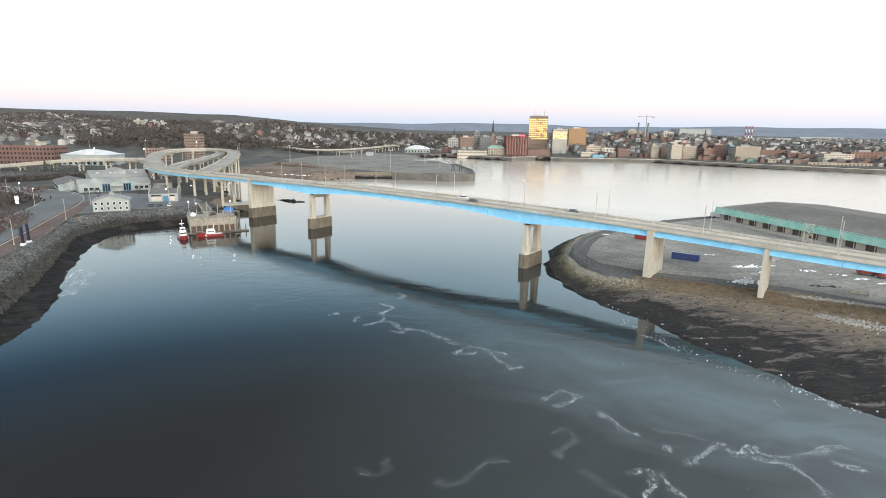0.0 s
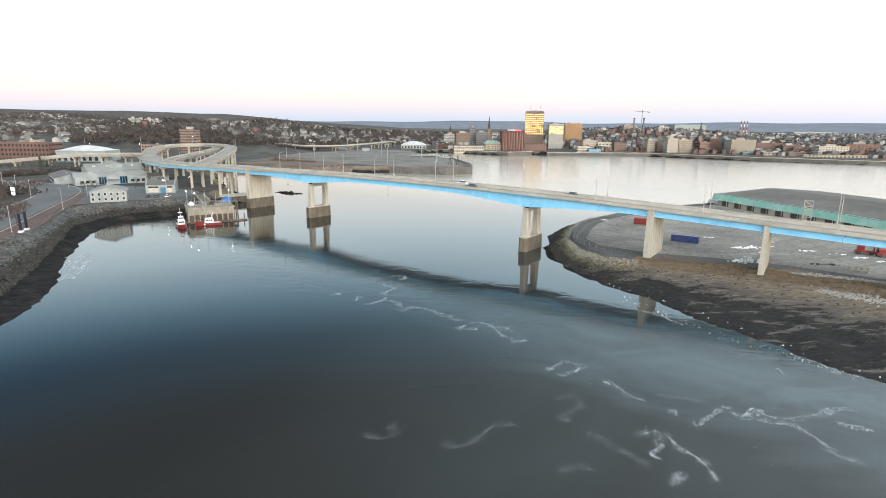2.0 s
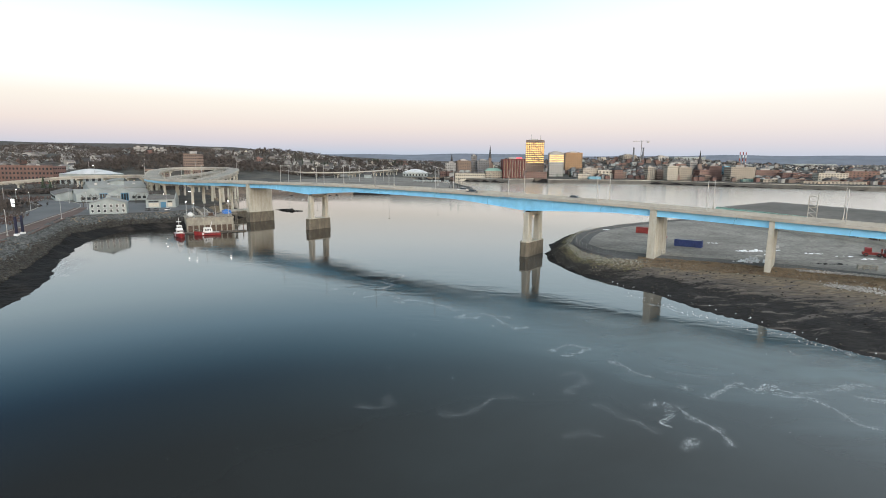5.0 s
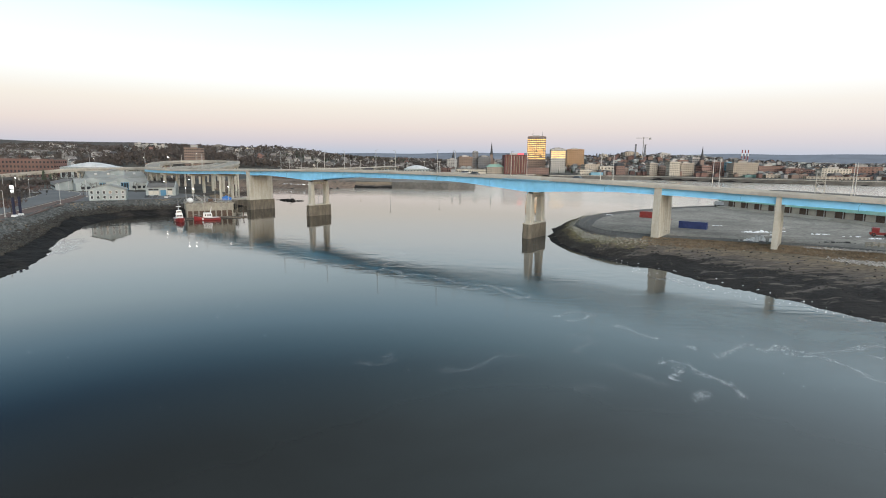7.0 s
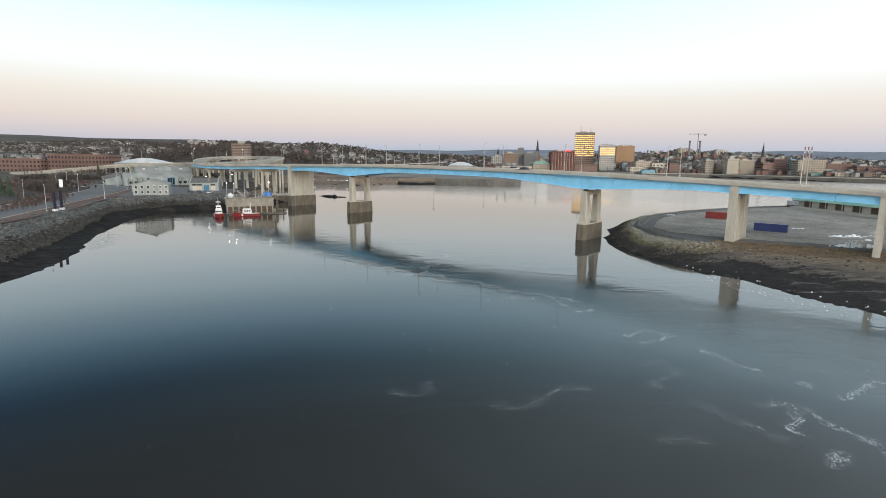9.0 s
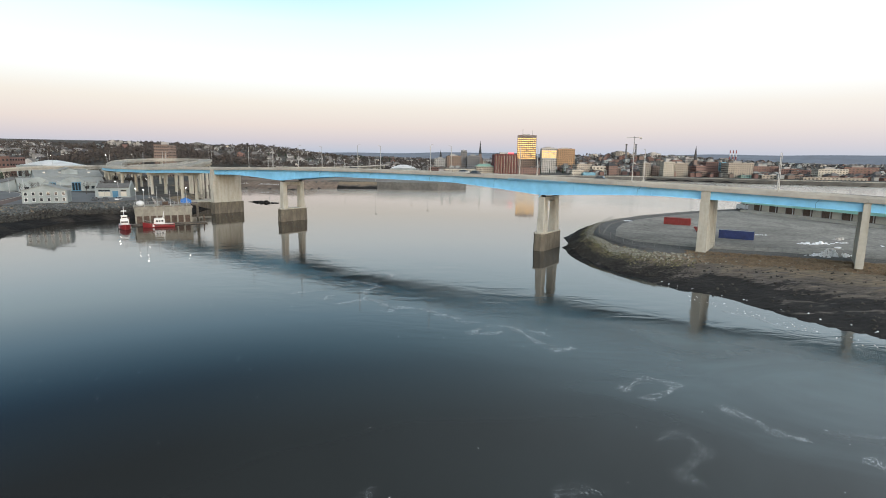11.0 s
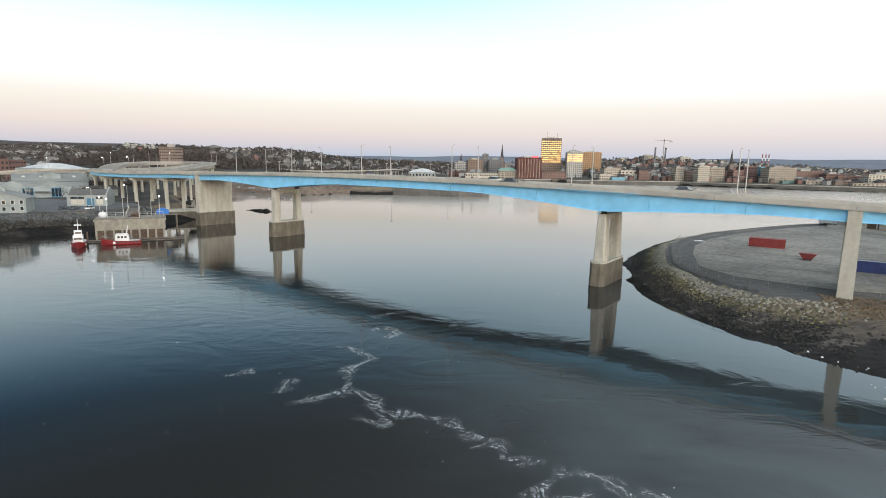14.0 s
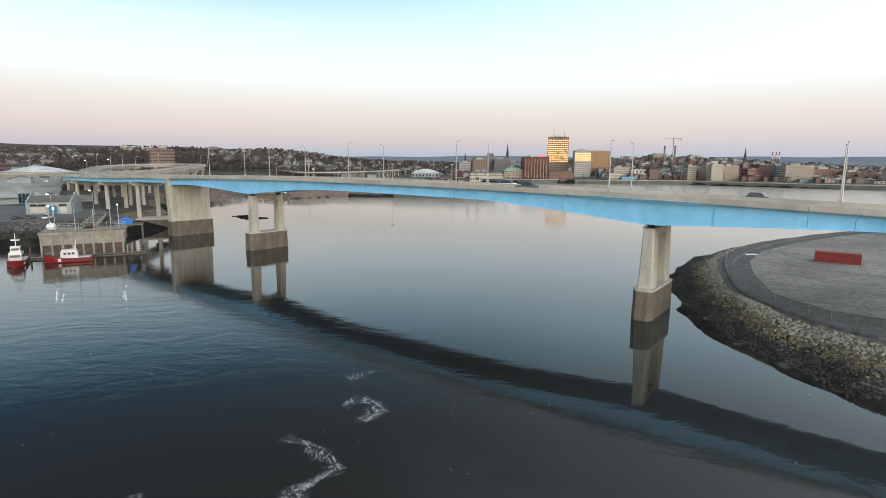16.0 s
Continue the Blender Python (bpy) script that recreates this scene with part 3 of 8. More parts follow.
# ---- mesh helpers ----
class Shape:
    """Vertices and faces gathered for one mesh."""

    def __init__(self):
        self.v, self.f = [], []

    def add(self, verts, faces):
        k = len(self.v)
        self.v += [tuple(p) for p in verts]
        self.f += [tuple(i + k for i in fc) for fc in faces]
        return self

    def box(self, x0, y0, z0, x1, y1, z1):
        return self.prism([(x0, y0), (x1, y0), (x1, y1), (x0, y1)], z0, z1)

    def prism(self, poly, z0, z1, taper=1.0):
        n = len(poly)
        cx, cy = sum(p[0] for p in poly) / n, sum(p[1] for p in poly) / n
        top = [(cx + (x - cx) * taper, cy + (y - cy) * taper, z1) for x, y in poly]
        return self.add([(x, y, z0) for x, y in poly] + top,
                        [tuple(range(n - 1, -1, -1)), tuple(range(n, 2 * n))] + [(i, (i + 1) % n, n + (i + 1) % n, n + i) for i in range(n)])

    def rod(self, a, b, r0, r1=None, n=6):
        a, b = Vector(a), Vector(b)
        r1 = r0 if r1 is None else r1
        q = (b - a).to_track_quat("Z", "Y").to_matrix()
        ring = [Vector((math.cos(2 * math.pi * i / n), math.sin(2 * math.pi * i / n), 0)) for i in range(n)]
        return self.add([a + q @ (p * r0) for p in ring] + [b + q @ (p * r1) for p in ring],
                        [tuple(range(n - 1, -1, -1)), tuple(range(n, 2 * n))] + [(i, (i + 1) % n, n + (i + 1) % n, n + i) for i in range(n)])

    def sweep(self, rings, closed=True, caps=True):
        """Rings of equally many points, joined one to the next."""
        n, k = len(rings[0]), len(self.v)
        for r in rings:
            self.v += [tuple(p) for p in r]
        last = n if closed else n - 1
        for j in range(len(rings) - 1):
            for i in range(last):
                a, b = k + j * n + i, k + j * n + (i + 1) % n
                self.f.append((a, b, b + n, a + n))
        if caps and closed:
            self.f.append(tuple(range(k + n - 1, k - 1, -1)))
            self.f.append(tuple(range(k + (len(rings) - 1) * n, k + len(rings) * n)))
        return self

    def data(self, name, mat, smooth=False):
        me = bpy.data.meshes.new(name)
        me.from_pydata(self.v, [], self.f)
        for m in (mat if isinstance(mat, (list, tuple)) else [mat]):
            me.materials.append(m)
        if smooth:
            me.shade_smooth()
        me.update()
        return me


def fix_normals(me):
    bm = bmesh.new()
    bm.from_mesh(me)
    bmesh.ops.recalc_face_normals(bm, faces=bm.faces)
    bm.to_mesh(me)
    bm.free()


def part(name, shape, mat, parent, label="", m=None, smooth=False):
    me = shape if isinstance(shape, bpy.types.Mesh) else shape.data(name, mat, smooth)
    if not isinstance(shape, bpy.types.Mesh) and len(me.polygons) < 20000:
        fix_normals(me)
    ob = new(name, me)
    ob.parent = parent
    if m is not None:
        ob.matrix_basis = m
    return tagged(ob, label)


def thing(name, label, category, m=None, group="", kind=""):
    ob = new(name)
    ob.empty_display_size = 0.5
    if m is not None:
        ob.matrix_basis = m
    return tagged(ob, label, category, group, kind)


def setting(name, shape, mat, label, category, smooth=False):
    me = shape.data(name, mat, smooth)
    if len(me.polygons) < 20000:
        fix_normals(me)
    return tagged(new(name, me), label, category, kind="structure")

# ---- ground and water ----
def to_edges(x, y, poly):
    """Distance of points to a closed outline and whether they lie inside it."""
    d2 = np.full(x.shape, 1e18)
    inside = np.zeros(x.shape, bool)
    n = len(poly)
    for i in range(n):
        (ax, ay), (bx, by) = poly[i], poly[(i + 1) % n]
        ex, ey = bx - ax, by - ay
        k = np.clip(((x - ax) * ex + (y - ay) * ey) / (ex * ex + ey * ey + 1e-9), 0, 1)
        d2 = np.minimum(d2, (x - ax - k * ex) ** 2 + (y - ay - k * ey) ** 2)
        cross = (ay > y) != (by > y)
        inside ^= cross & (x < (bx - ax) * (y - ay) / (by - ay + 1e-12) + ax)
    return np.sqrt(d2), inside


# waterlines and the tops of the banks, anticlockwise or not
POINT_WATER = [(110, 20), (82, 78), (76, 89), (71, 97), (66, 108), (57, 128), (45, 147), (38.5, 165), (36.5, 181), (37, 197), (41, 212), (47, 227), (54, 240), (66, 257),
               (88, 277), (112, 293), (135, 303), (155, 310), (190, 314), (226, 306), (252, 235), (276, 150), (305, 60), (340, -100), (380, -600), (200, -600)]
POINT_TOP = [(190, 60), (140, 108), (113, 132), (97, 146), (82, 156), (62, 161), (50, 166), (45, 178), (44, 194), (50, 212), (57, 228), (71, 246),
             (90, 264), (112, 279), (133, 291), (152, 299), (186, 304), (218, 298), (243, 233), (267, 148), (295, 60), (330, -100), (370, -580), (260, -580)]
WEST_WATER = [(-70, -600), (-88, 40), (-97, 105), (-100, 122), (-107, 140), (-119, 163), (-132, 184), (-143, 212), (-148, 231), (-147, 245), (-139, 254), (-131, 259), (-123, 272),
              (-119, 288), (-118, 306), (-124, 335), (-150, 365), (-175, 420), (-196, 480), (-203, 515), (-188, 530), (-150, 504), (-121, 494), (-104, 518), (-54, 525), (0, 514), (23, 528),
              (24, 580), (5, 690), (-30, 800), (-60, 900), (-12, 962), (60, 905), (92, 882), (140, 925), (158, 898), (232, 902), (330, 905), (392, 846), (455, 795),
              (560, 735), (900, 640), (2000, 420), (4700, 300), (4700, 4700), (-4700, 4700), (-4700, -600)]
WEST_TOP = [(-120, -600), (-128, 40), (-138, 120), (-144, 165), (-150, 190), (-165, 222), (-174, 240), (-168, 254), (-158, 265), (-145, 273), (-138, 284),
            (-134, 300), (-137, 335), (-162, 378), (-188, 428), (-212, 485), (-218, 535), (-190, 545), (-147, 518), (-122, 508), (-106, 533), (-53, 531), (0, 520), (17, 531),
            (18, 580), (-1, 690), (-36, 800), (-68, 905), (-14, 972), (62, 909), (92, 886), (138, 930), (160, 902), (232, 906), (332, 909), (396, 850), (458, 799),
            (562, 740), (902, 645), (2000, 425), (4690, 305), (4690, 4690), (-4690, 4690), (-4690, -600)]


def bump_at(x, y, cx, cy, sx, sy, h):
    return h * np.exp(-((x - cx) / sx) ** 2 - ((y - cy) / sy) ** 2)


def wave(x, y, scale, seed):
    """Smooth uneven ground between -1 and 1."""
    rng = np.random.default_rng(seed)
    out = np.zeros(np.shape(x))
    for k in range(7):
        a, p = rng.uniform(0, 2 * np.pi), rng.uniform(0, 2 * np.pi)
        fq = rng.uniform(0.6, 2.2) / scale
        out = out + np.sin(fq * (np.cos(a) * x + np.sin(a) * y) + p)
    return out / 4.0


def hills(x, y):
    h = bump_at(x, y, 420, 1330, 330, 210, 23) + bump_at(x, y, 800, 1500, 500, 300, 21)
    h = h + bump_at(x, y, -420, 860, 150, 90, 26) + bump_at(x, y, -470, 1440, 180, 230, 45) + bump_at(x, y, -250, 1500, 150, 200, 6) + bump_at(x, y, -620, 1150, 240, 160, 35)
    h = h + bump_at(x, y, -90, 1650, 260, 300, 20) + bump_at(x, y, -1300, 1700, 500, 500, 24)
    r = np.hypot(x, y)
    west = np.clip((-x - 300) / 1500, 0, 1) * (np.clip((r - 900) / 2200, 0, 1) * 26 + np.clip((r - 2300) / 1600, 0, 1) * 62)
    back = np.clip((r - 1900) / 1800, 0, 1) * 30
    return (h + west + back) * (1 + 0.10 * wave(x, y, 190, 5))


def land(x, y):
    """Height of the ground, below zero under the river."""
    x, y = np.asarray(x, float), np.asarray(y, float)
    rag = np.clip((700 - y) / 100, 0, 1)
    x0, y0 = x, y
    x, y = x0 + rag * 1.3 * wave(x0, y0, 6.0, 41) + rag * 0.5 * wave(x0, y0, 2.0, 43), y0 + rag * 1.3 * wave(x0, y0, 6.0, 42)
    z = np.full(x.shape, -4.0)
    for wpoly, tpoly, top in ((POINT_WATER, POINT_TOP, 4.2), (WEST_WATER, WEST_TOP, 6.0)):
        dw, iw = to_edges(x, y, wpoly)
        dt, it = to_edges(x, y, tpoly)
        slope = np.where(iw, top * dw / (dw + dt + 1e-6), np.maximum(-4.0, -0.25 * dw))
        rough = 0.30 * wave(x, y, 3.0, 3) * np.clip(dw / 3, 0, 1) * np.clip(dt / 3, 0, 1) + 0.12 * wave(x, y, 1.1, 4) * np.clip(dt / 2, 0, 1)
        zz = np.where(it, top, np.where(iw, np.maximum(slope + rough, 0.03), slope + 0.35 * wave(x, y, 6.0, 8) * np.exp(-dw / 6)))
        z = np.maximum(z, zz)
    return np.where(z > 5.9, z + np.maximum(hills(x, y) - 1.5, 0), z)


def spaced(stops):
    out = []
    for (a, step), (b, _) in zip(stops, stops[1:]):
        out += list(np.arange(a, b, step))
    return np.array(out + [stops[-1][0]], float)


gx = spaced([(-4700, 300), (-1700, 60), (-620, 14), (-230, 5), (-180, 1.6), (-85, 12), (25, 1.3), (128, 5), (230, 20), (700, 60), (1700, 300), (4700, 1)])
gy = spaced([(-600, 40), (40, 6), (70, 1.4), (292, 3), (350, 7), (620, 12), (1000, 25), (1700, 80), (2700, 250), (4700, 1)])
GX, GY = np.meshgrid(gx, gy, indexing="ij")
GZ = land(GX, GY)
nx, ny = GX.shape


def ground_z(x, y):
    """The height of the ground sheet at one place."""
    i, j = min(max(int(np.searchsorted(gx, x)) - 1, 0), nx - 2), min(max(int(np.searchsorted(gy, y)) - 1, 0), ny - 2)
    u, v = (x - gx[i]) / (gx[i + 1] - gx[i]), (y - gy[j]) / (gy[j + 1] - gy[j])
    u, v = min(max(u, 0), 1), min(max(v, 0), 1)
    return float((GZ[i, j] * (1 - u) + GZ[i + 1, j] * u) * (1 - v) + (GZ[i, j + 1] * (1 - u) + GZ[i + 1, j + 1] * u) * v)


ids = np.arange(nx * ny).reshape(nx, ny)
quads = np.stack([ids[:-1, :-1], ids[1:, :-1], ids[1:, 1:], ids[:-1, 1:]], -1).reshape(-1, 4)
g_me = bpy.data.meshes.new("ground")
g_me.from_pydata(np.stack([GX, GY, GZ], -1).reshape(-1, 3).tolist(), [], quads.tolist())
for m in (MUD, SHORE, RUBBLE, DIRT, TOWN, WOODS, GRAVEL):
    g_me.materials.append(m)
cx, cy, cz = ((a[:-1, :-1] + a[1:, 1:]).ravel() / 2 for a in (GX, GY, GZ))
edge = wave(cx, cy, 5.0, 9)
slot = np.full(cx.shape, 4)
on_point = to_edges(cx, cy, POINT_WATER)[1]
d_top, in_top = to_edges(cx, cy, POINT_TOP)
slot[cz < 0.02] = 0
tip = cy > 158 + 3 * edge
slot[on_point] = 1
sel = on_point & in_top
slot[sel] = np.where((d_top < 7 + 2 * edge) & ~tip, 1, 6)[sel]
west = ~on_point & (cz > 0.02)
near_w = west & (cz < 5.9)
slot[near_w] = np.where(cz + 0.6 * edge < 3.2, 0, 1)[near_w]
slot[near_w & (cy > 440) & (cx < -90)] = 3
wild = west & (cz > 6.2) & (wave(cx, cy, 120, 12) + np.clip((cz - 40) / 50, -0.6, 1.2) > 0.15)
slot[wild] = 5
slot[west & (cz > 5.9) & (cy < 330) & (cx > -330)] = 5
g_me.polygons.foreach_set("material_index", slot.astype(np.int32))
g_me.shade_smooth()
g_me.update()
tagged(new("ground", g_me), "river banks, tidal mud, dry grass and wooded hills", "ground", kind="structure")

wat = Shape()
wat.add([(-4700, -600, 0), (4700, -600, 0), (4700, 4700, 0), (-4700, 4700, 0)], [(0, 1, 2, 3)])
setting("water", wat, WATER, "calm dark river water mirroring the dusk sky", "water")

# far ridges that close the view, the haze painted on as blue
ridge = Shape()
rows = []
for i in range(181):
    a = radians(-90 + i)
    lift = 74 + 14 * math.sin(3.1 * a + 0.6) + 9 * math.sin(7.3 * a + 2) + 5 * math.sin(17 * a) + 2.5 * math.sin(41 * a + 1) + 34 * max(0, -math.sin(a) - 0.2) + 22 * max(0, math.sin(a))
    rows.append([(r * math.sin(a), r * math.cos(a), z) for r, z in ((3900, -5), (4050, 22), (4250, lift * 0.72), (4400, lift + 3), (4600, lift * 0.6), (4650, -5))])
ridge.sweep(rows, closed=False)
tagged(new("backdrop", ridge.data("backdrop", HILLHAZE, True)), "long low wooded hills along the horizon, coloured blue for haze", "hills", kind="structure")

# ---- the bridge ----
BRIDGE_O, BRIDGE_U, BRIDGE_N = (87.7, 147.8), (-0.815, 0.579), (0.579, 0.815)


def br(s, m, z):
    """A point by its way along the bridge, its way across it and its height."""
    return Vector((BRIDGE_O[0] + s * BRIDGE_U[0] + m * BRIDGE_N[0], BRIDGE_O[1] + s * BRIDGE_U[1] + m * BRIDGE_N[1], z))


def deck_z(s):
    return 21.25 - 0.000145 * (s - 150) ** 2 if s > 0 else 21.25 - 0.000145 * 150 ** 2 - 0.0435 * -s * 0.8


PIER_D, PIER_C, PIER_B, PIER_A, PIER_W = -0.5, 30.6, 73.9, 190.2, 239.0


def girder_depth(s):
    d = 2.0
    for p, top, reach in ((PIER_B, 4.2, 33.0), (PIER_A, 4.2, 33.0)):
        k = max(0.0, 1 - abs(s - p) / reach)
        d = max(d, 2.0 + (top - 2.0) * k ** 1.25)
    return d if s > PIER_C - 1 else 1.9


def bridge_box(shape, s0, s1, m0, m1, z0, z1):
    shape.add([br(s, m, z) for z in (z0, z1) for s, m in ((s0, m0), (s1, m0), (s1, m1), (s0, m1))],
              [(3, 2, 1, 0), (4, 5, 6, 7), (0, 1, 5, 4), (1, 2, 6, 5), (2, 3, 7, 6), (3, 0, 4, 7)])


def bow(s):
    """How far the deck has swung aside where it begins to curve."""
    return 2.4 * (max(0.0, s - 90) / 150) ** 2


def brd(s, m, z):
    return br(s, m + bow(s), z)


bridge = thing("road_bridge", "long sky-blue steel girder road bridge on concrete piers", "bridge", Matrix.Translation((0, 0, 0)))
NEAR, FAR = -0.9, 12.3
JOINTS = [-76.0, -33.0, PIER_D, PIER_C, PIER_B - 22, 96, 168, PIER_A + 12, PIER_W]
for s0, s1 in zip(JOINTS, JOINTS[1:]):
    n = max(2, int((s1 - s0) / 4))
    ss = [s0 + 0.03 + (s1 - s0 - 0.06) * i / n for i in range(n + 1)]
    slab, road, lip = Shape(), Shape(), [Shape(), Shape()]
    slab.sweep([[brd(s, m, deck_z(s) + dz) for m, dz in ((NEAR, 0.35), (NEAR, 0.02), (NEAR + 1.2, 0.0), (FAR - 1.2, 0.0), (FAR, 0.02), (FAR, 0.35))] for s in ss])
    part("deck_slab", slab, BARRIER, bridge)
    road.sweep([[brd(s, m, deck_z(s) + dz) for m, dz in ((NEAR + 0.6, 0.354), (FAR - 0.6, 0.354), (FAR - 0.6, 0.40), ((NEAR + FAR) / 2, 0.52), (NEAR + 0.6, 0.40))] for s in ss])
    part("roadway", road, DECK, bridge)
    for k, (m0, m1) in enumerate(((NEAR, NEAR + 0.42), (FAR - 0.42, FAR))):
        lip[k].sweep([[brd(s, m, deck_z(s) + dz) for m, dz in ((m0 - 0.02, 0.2), (m1, 0.36), (m1 - 0.12, 1.0), (m0 + 0.02, 1.0))] for s in ss])
        part("parapet", lip[k], BARRIER, bridge)
    med = Shape()
    mid = (NEAR + FAR) / 2
    med.sweep([[brd(s, mid + m, deck_z(s) + dz) for m, dz in ((-0.3, 0.5), (0.3, 0.5), (0.1, 1.2), (-0.1, 1.2))] for s in ss])
    part("median_barrier", med, BARRIER, bridge)
    for m0 in (0.1, 10.5):
        web = Shape()
        web.sweep([[brd(s, m, deck_z(s) - dz) for m, dz in ((m0 - 0.30, -0.01), (m0 - 0.30, 0.10), (m0 - 0.03, 0.12), (m0 - 0.03, girder_depth(s) - 0.1), (m0 - 0.35, girder_depth(s) - 0.08), (m0 - 0.35, girder_depth(s)),
                                                           (m0 + 1.2, girder_depth(s)), (m0 + 1.2, -0.01))] for s in ss])
        part("girder", web, BLUE, bridge)
    for s in ss[3:-1:9]:
        rib = Shape()
        bridge_box(rib, s - 0.06, s + 0.06, bow(s) - 0.07, bow(s) + 0.06, deck_z(s) - girder_depth(s) + 0.1, deck_z(s) - 0.12)
        part("stiffener", rib, BLUE, bridge)
    under = Shape()
    under.sweep([[brd(s, m, deck_z(s) - dz) for m, dz in ((2.5, 0.02), (2.5, girder_depth(s) * 0.55), (9.8, girder_depth(s) * 0.55), (9.8, 0.02))] for s in ss[::2]])
    part("floor_beams", under, BLUE, bridge, "shaded blue cross framing")


def column_pier(s, m0, m1, wide, plinth_top, base, plinth, legs):
    """A pier of two tapering legs with a crossbeam on a cut-water plinth that the tide has stained."""
    top = deck_z(s) - girder_depth(s) - 0.55
    pier = thing("bridge_pier", "two-legged concrete bridge pier on a tide-stained plinth", "pier", group="bridge piers")
    w = wide / 2
    out = [(s - w, m0 + 0.9), (s - w * 0.55, m0), (s + w * 0.55, m0), (s + w, m0 + 0.9), (s + w, m1 - 0.9), (s + w * 0.55, m1), (s - w * 0.55, m1), (s - w, m1 - 0.9)]
    for nm, z0, z1, grow, mat, lab in (("plinth_foot", base, plinth_top * 0.42, 1.02, TIDE, "dark wet stained concrete"), ("plinth", plinth_top * 0.42, plinth_top, 1.0, TIDE, "")):
        sh = Shape()
        cs, cm = s, (m0 + m1) / 2
        ring = [(cs + (a - cs) * grow, cm + (b - cm) * grow) for a, b in out]
        sh.sweep([[br(a, b, z) for a, b in ring] for z in (z0, z1)])
        part(nm, sh, mat, pier, lab)
    rim = Shape()
    rim.sweep([[br(s + (a - s) * 1.03, cm + (b - cm) * 1.012, z) for a, b in out] for z in (plinth_top, plinth_top + 0.35)])
    part("plinth_coping", rim, CONCRETE, pier)
    legs_made = []
    for a, b in legs:
        leg = Shape()
        lw, tw = wide * 0.36, wide * 0.27
        leg.sweep([[br(s + x * k, (a + b) / 2 + y * j, z) for x, y in ((-1, -0.8), (-0.8, -1), (0.8, -1), (1, -0.8), (1, 0.8), (0.8, 1), (-0.8, 1), (-1, 0.8))]
                   for z, k, j in ((plinth_top + 0.35, lw, (b - a) / 2), (top, tw, (b - a) / 2 * 0.86))])
        legob = part("leg", leg, CONCRETE, pier)
        legs_made.append(legob)
    beam = Shape()
    lo, hi = legs[0][0] + 0.2, legs[-1][1] - 0.2
    beam.sweep([[br(s + x, m, z) for m, z in ((lo, top - 1.7), ((lo + hi) / 2 - 2, top - 1.25), ((lo + hi) / 2 + 2, top - 1.25), (hi, top - 1.7), (hi, top), (lo, top))] for x in (-wide * 0.24, wide * 0.24)])
    part("crossbeam", beam, CONCRETE, pier)
    for (a, b), owner in zip(legs, legs_made):
        sh = Shape()
        mm = (a + b) / 2
        sh.sweep([[br(s + x, mm + y, z) for x, y in ((-k, -k), (k, -k), (k, k), (-k, k))] for z, k in ((top, 0.55), (top + 0.3, 0.45), (top + 0.56, 0.6))])
        part("bearing", sh, DARK, owner)
    return pier


def wall_pier(s, m0, m1, wide, base, foot_top):
    """A solid wall of a pier, with thicker ends that rise to the deck."""
    top = deck_z(s) - girder_depth(s + 1) - 0.02
    pier = thing("bridge_pier", "solid concrete wall pier under the bridge deck", "pier", group="bridge piers")
    w = wide / 2
    body = Shape()
    body.sweep([[br(s + x * k, mm, z) for x, mm in ((-w, m0 + 1.4), (w, m0 + 1.4), (w, m1 - 1.4), (-w, m1 - 1.4))] for z, k in ((foot_top, 0.9), (top, 0.8))])
    part("wall", body, CONCRETE, pier)
    for a, b in ((m0 - 0.5, m0 + 1.5), (m1 - 1.5, m1)):
        end = Shape()
        end.sweep([[br(s + x * k, mm, z) for x, mm in ((-w, a), (w, a), (w, b), (-w, b))] for z, k in ((foot_top, 1.0), (deck_z(s) - 0.01, 0.86))])
        part("pilaster", end, CONCRETE, pier)
    if base < 0:
        ft = Shape()
        ft.sweep([[br(s + x, mm, z) for x, mm in ((-w - 0.4, m0 - 0.5), (w + 0.6, m0 - 0.5), (w + 0.6, m1 + 0.6), (-w - 0.4, m1 + 0.6))] for z in (base, foot_top)])
        part("plinth", ft, TIDE, pier, "dark tide-stained plinth")
        cp = Shape()
        cp.sweep([[br(s + x, mm, z) for x, mm in ((-w - 0.45, m0 - 0.55), (w + 0.65, m0 - 0.55), (w + 0.65, m1 + 0.65), (-w - 0.45, m1 + 0.65))] for z in (foot_top - 0.6, foot_top + 0.004)])
        part("plinth_coping", cp, TIDE, pier)
    for i in range(5):
        rb = Shape()
        mm = m0 + 2.6 + (m1 - m0 - 5.2) * i / 4
        rb.sweep([[br(s + x * k, y, z) for x, y in ((-w, mm - 0.12), (w, mm - 0.12), (w, mm + 0.12), (-w, mm + 0.12))] for z, k in ((foot_top, 0.93), (top - 0.1, 0.83))])
        part("rib", rb, CONCRETE, pier)
    return pier


for s in (-18, 8, 46, 88, 112, 138, 164, 204, 226):
    dr = Shape()
    zz, gd = deck_z(s), girder_depth(s)
    dr.rod(brd(s, NEAR - 0.12, zz + 0.25), brd(s, NEAR - 0.1, zz - 0.25), 0.05, 0.05, 5).rod(brd(s, NEAR - 0.1, zz - 0.25), brd(s + 0.5, -1.62, zz - 0.7), 0.05, 0.05, 5).rod(brd(s + 0.5, -1.62, zz - 0.7), brd(s + 0.5, -1.85, zz - gd - 0.2), 0.05, 0.05, 5)
    part("drain_pipe", dr, DRAIN, bridge, "dull blue drain pipe")


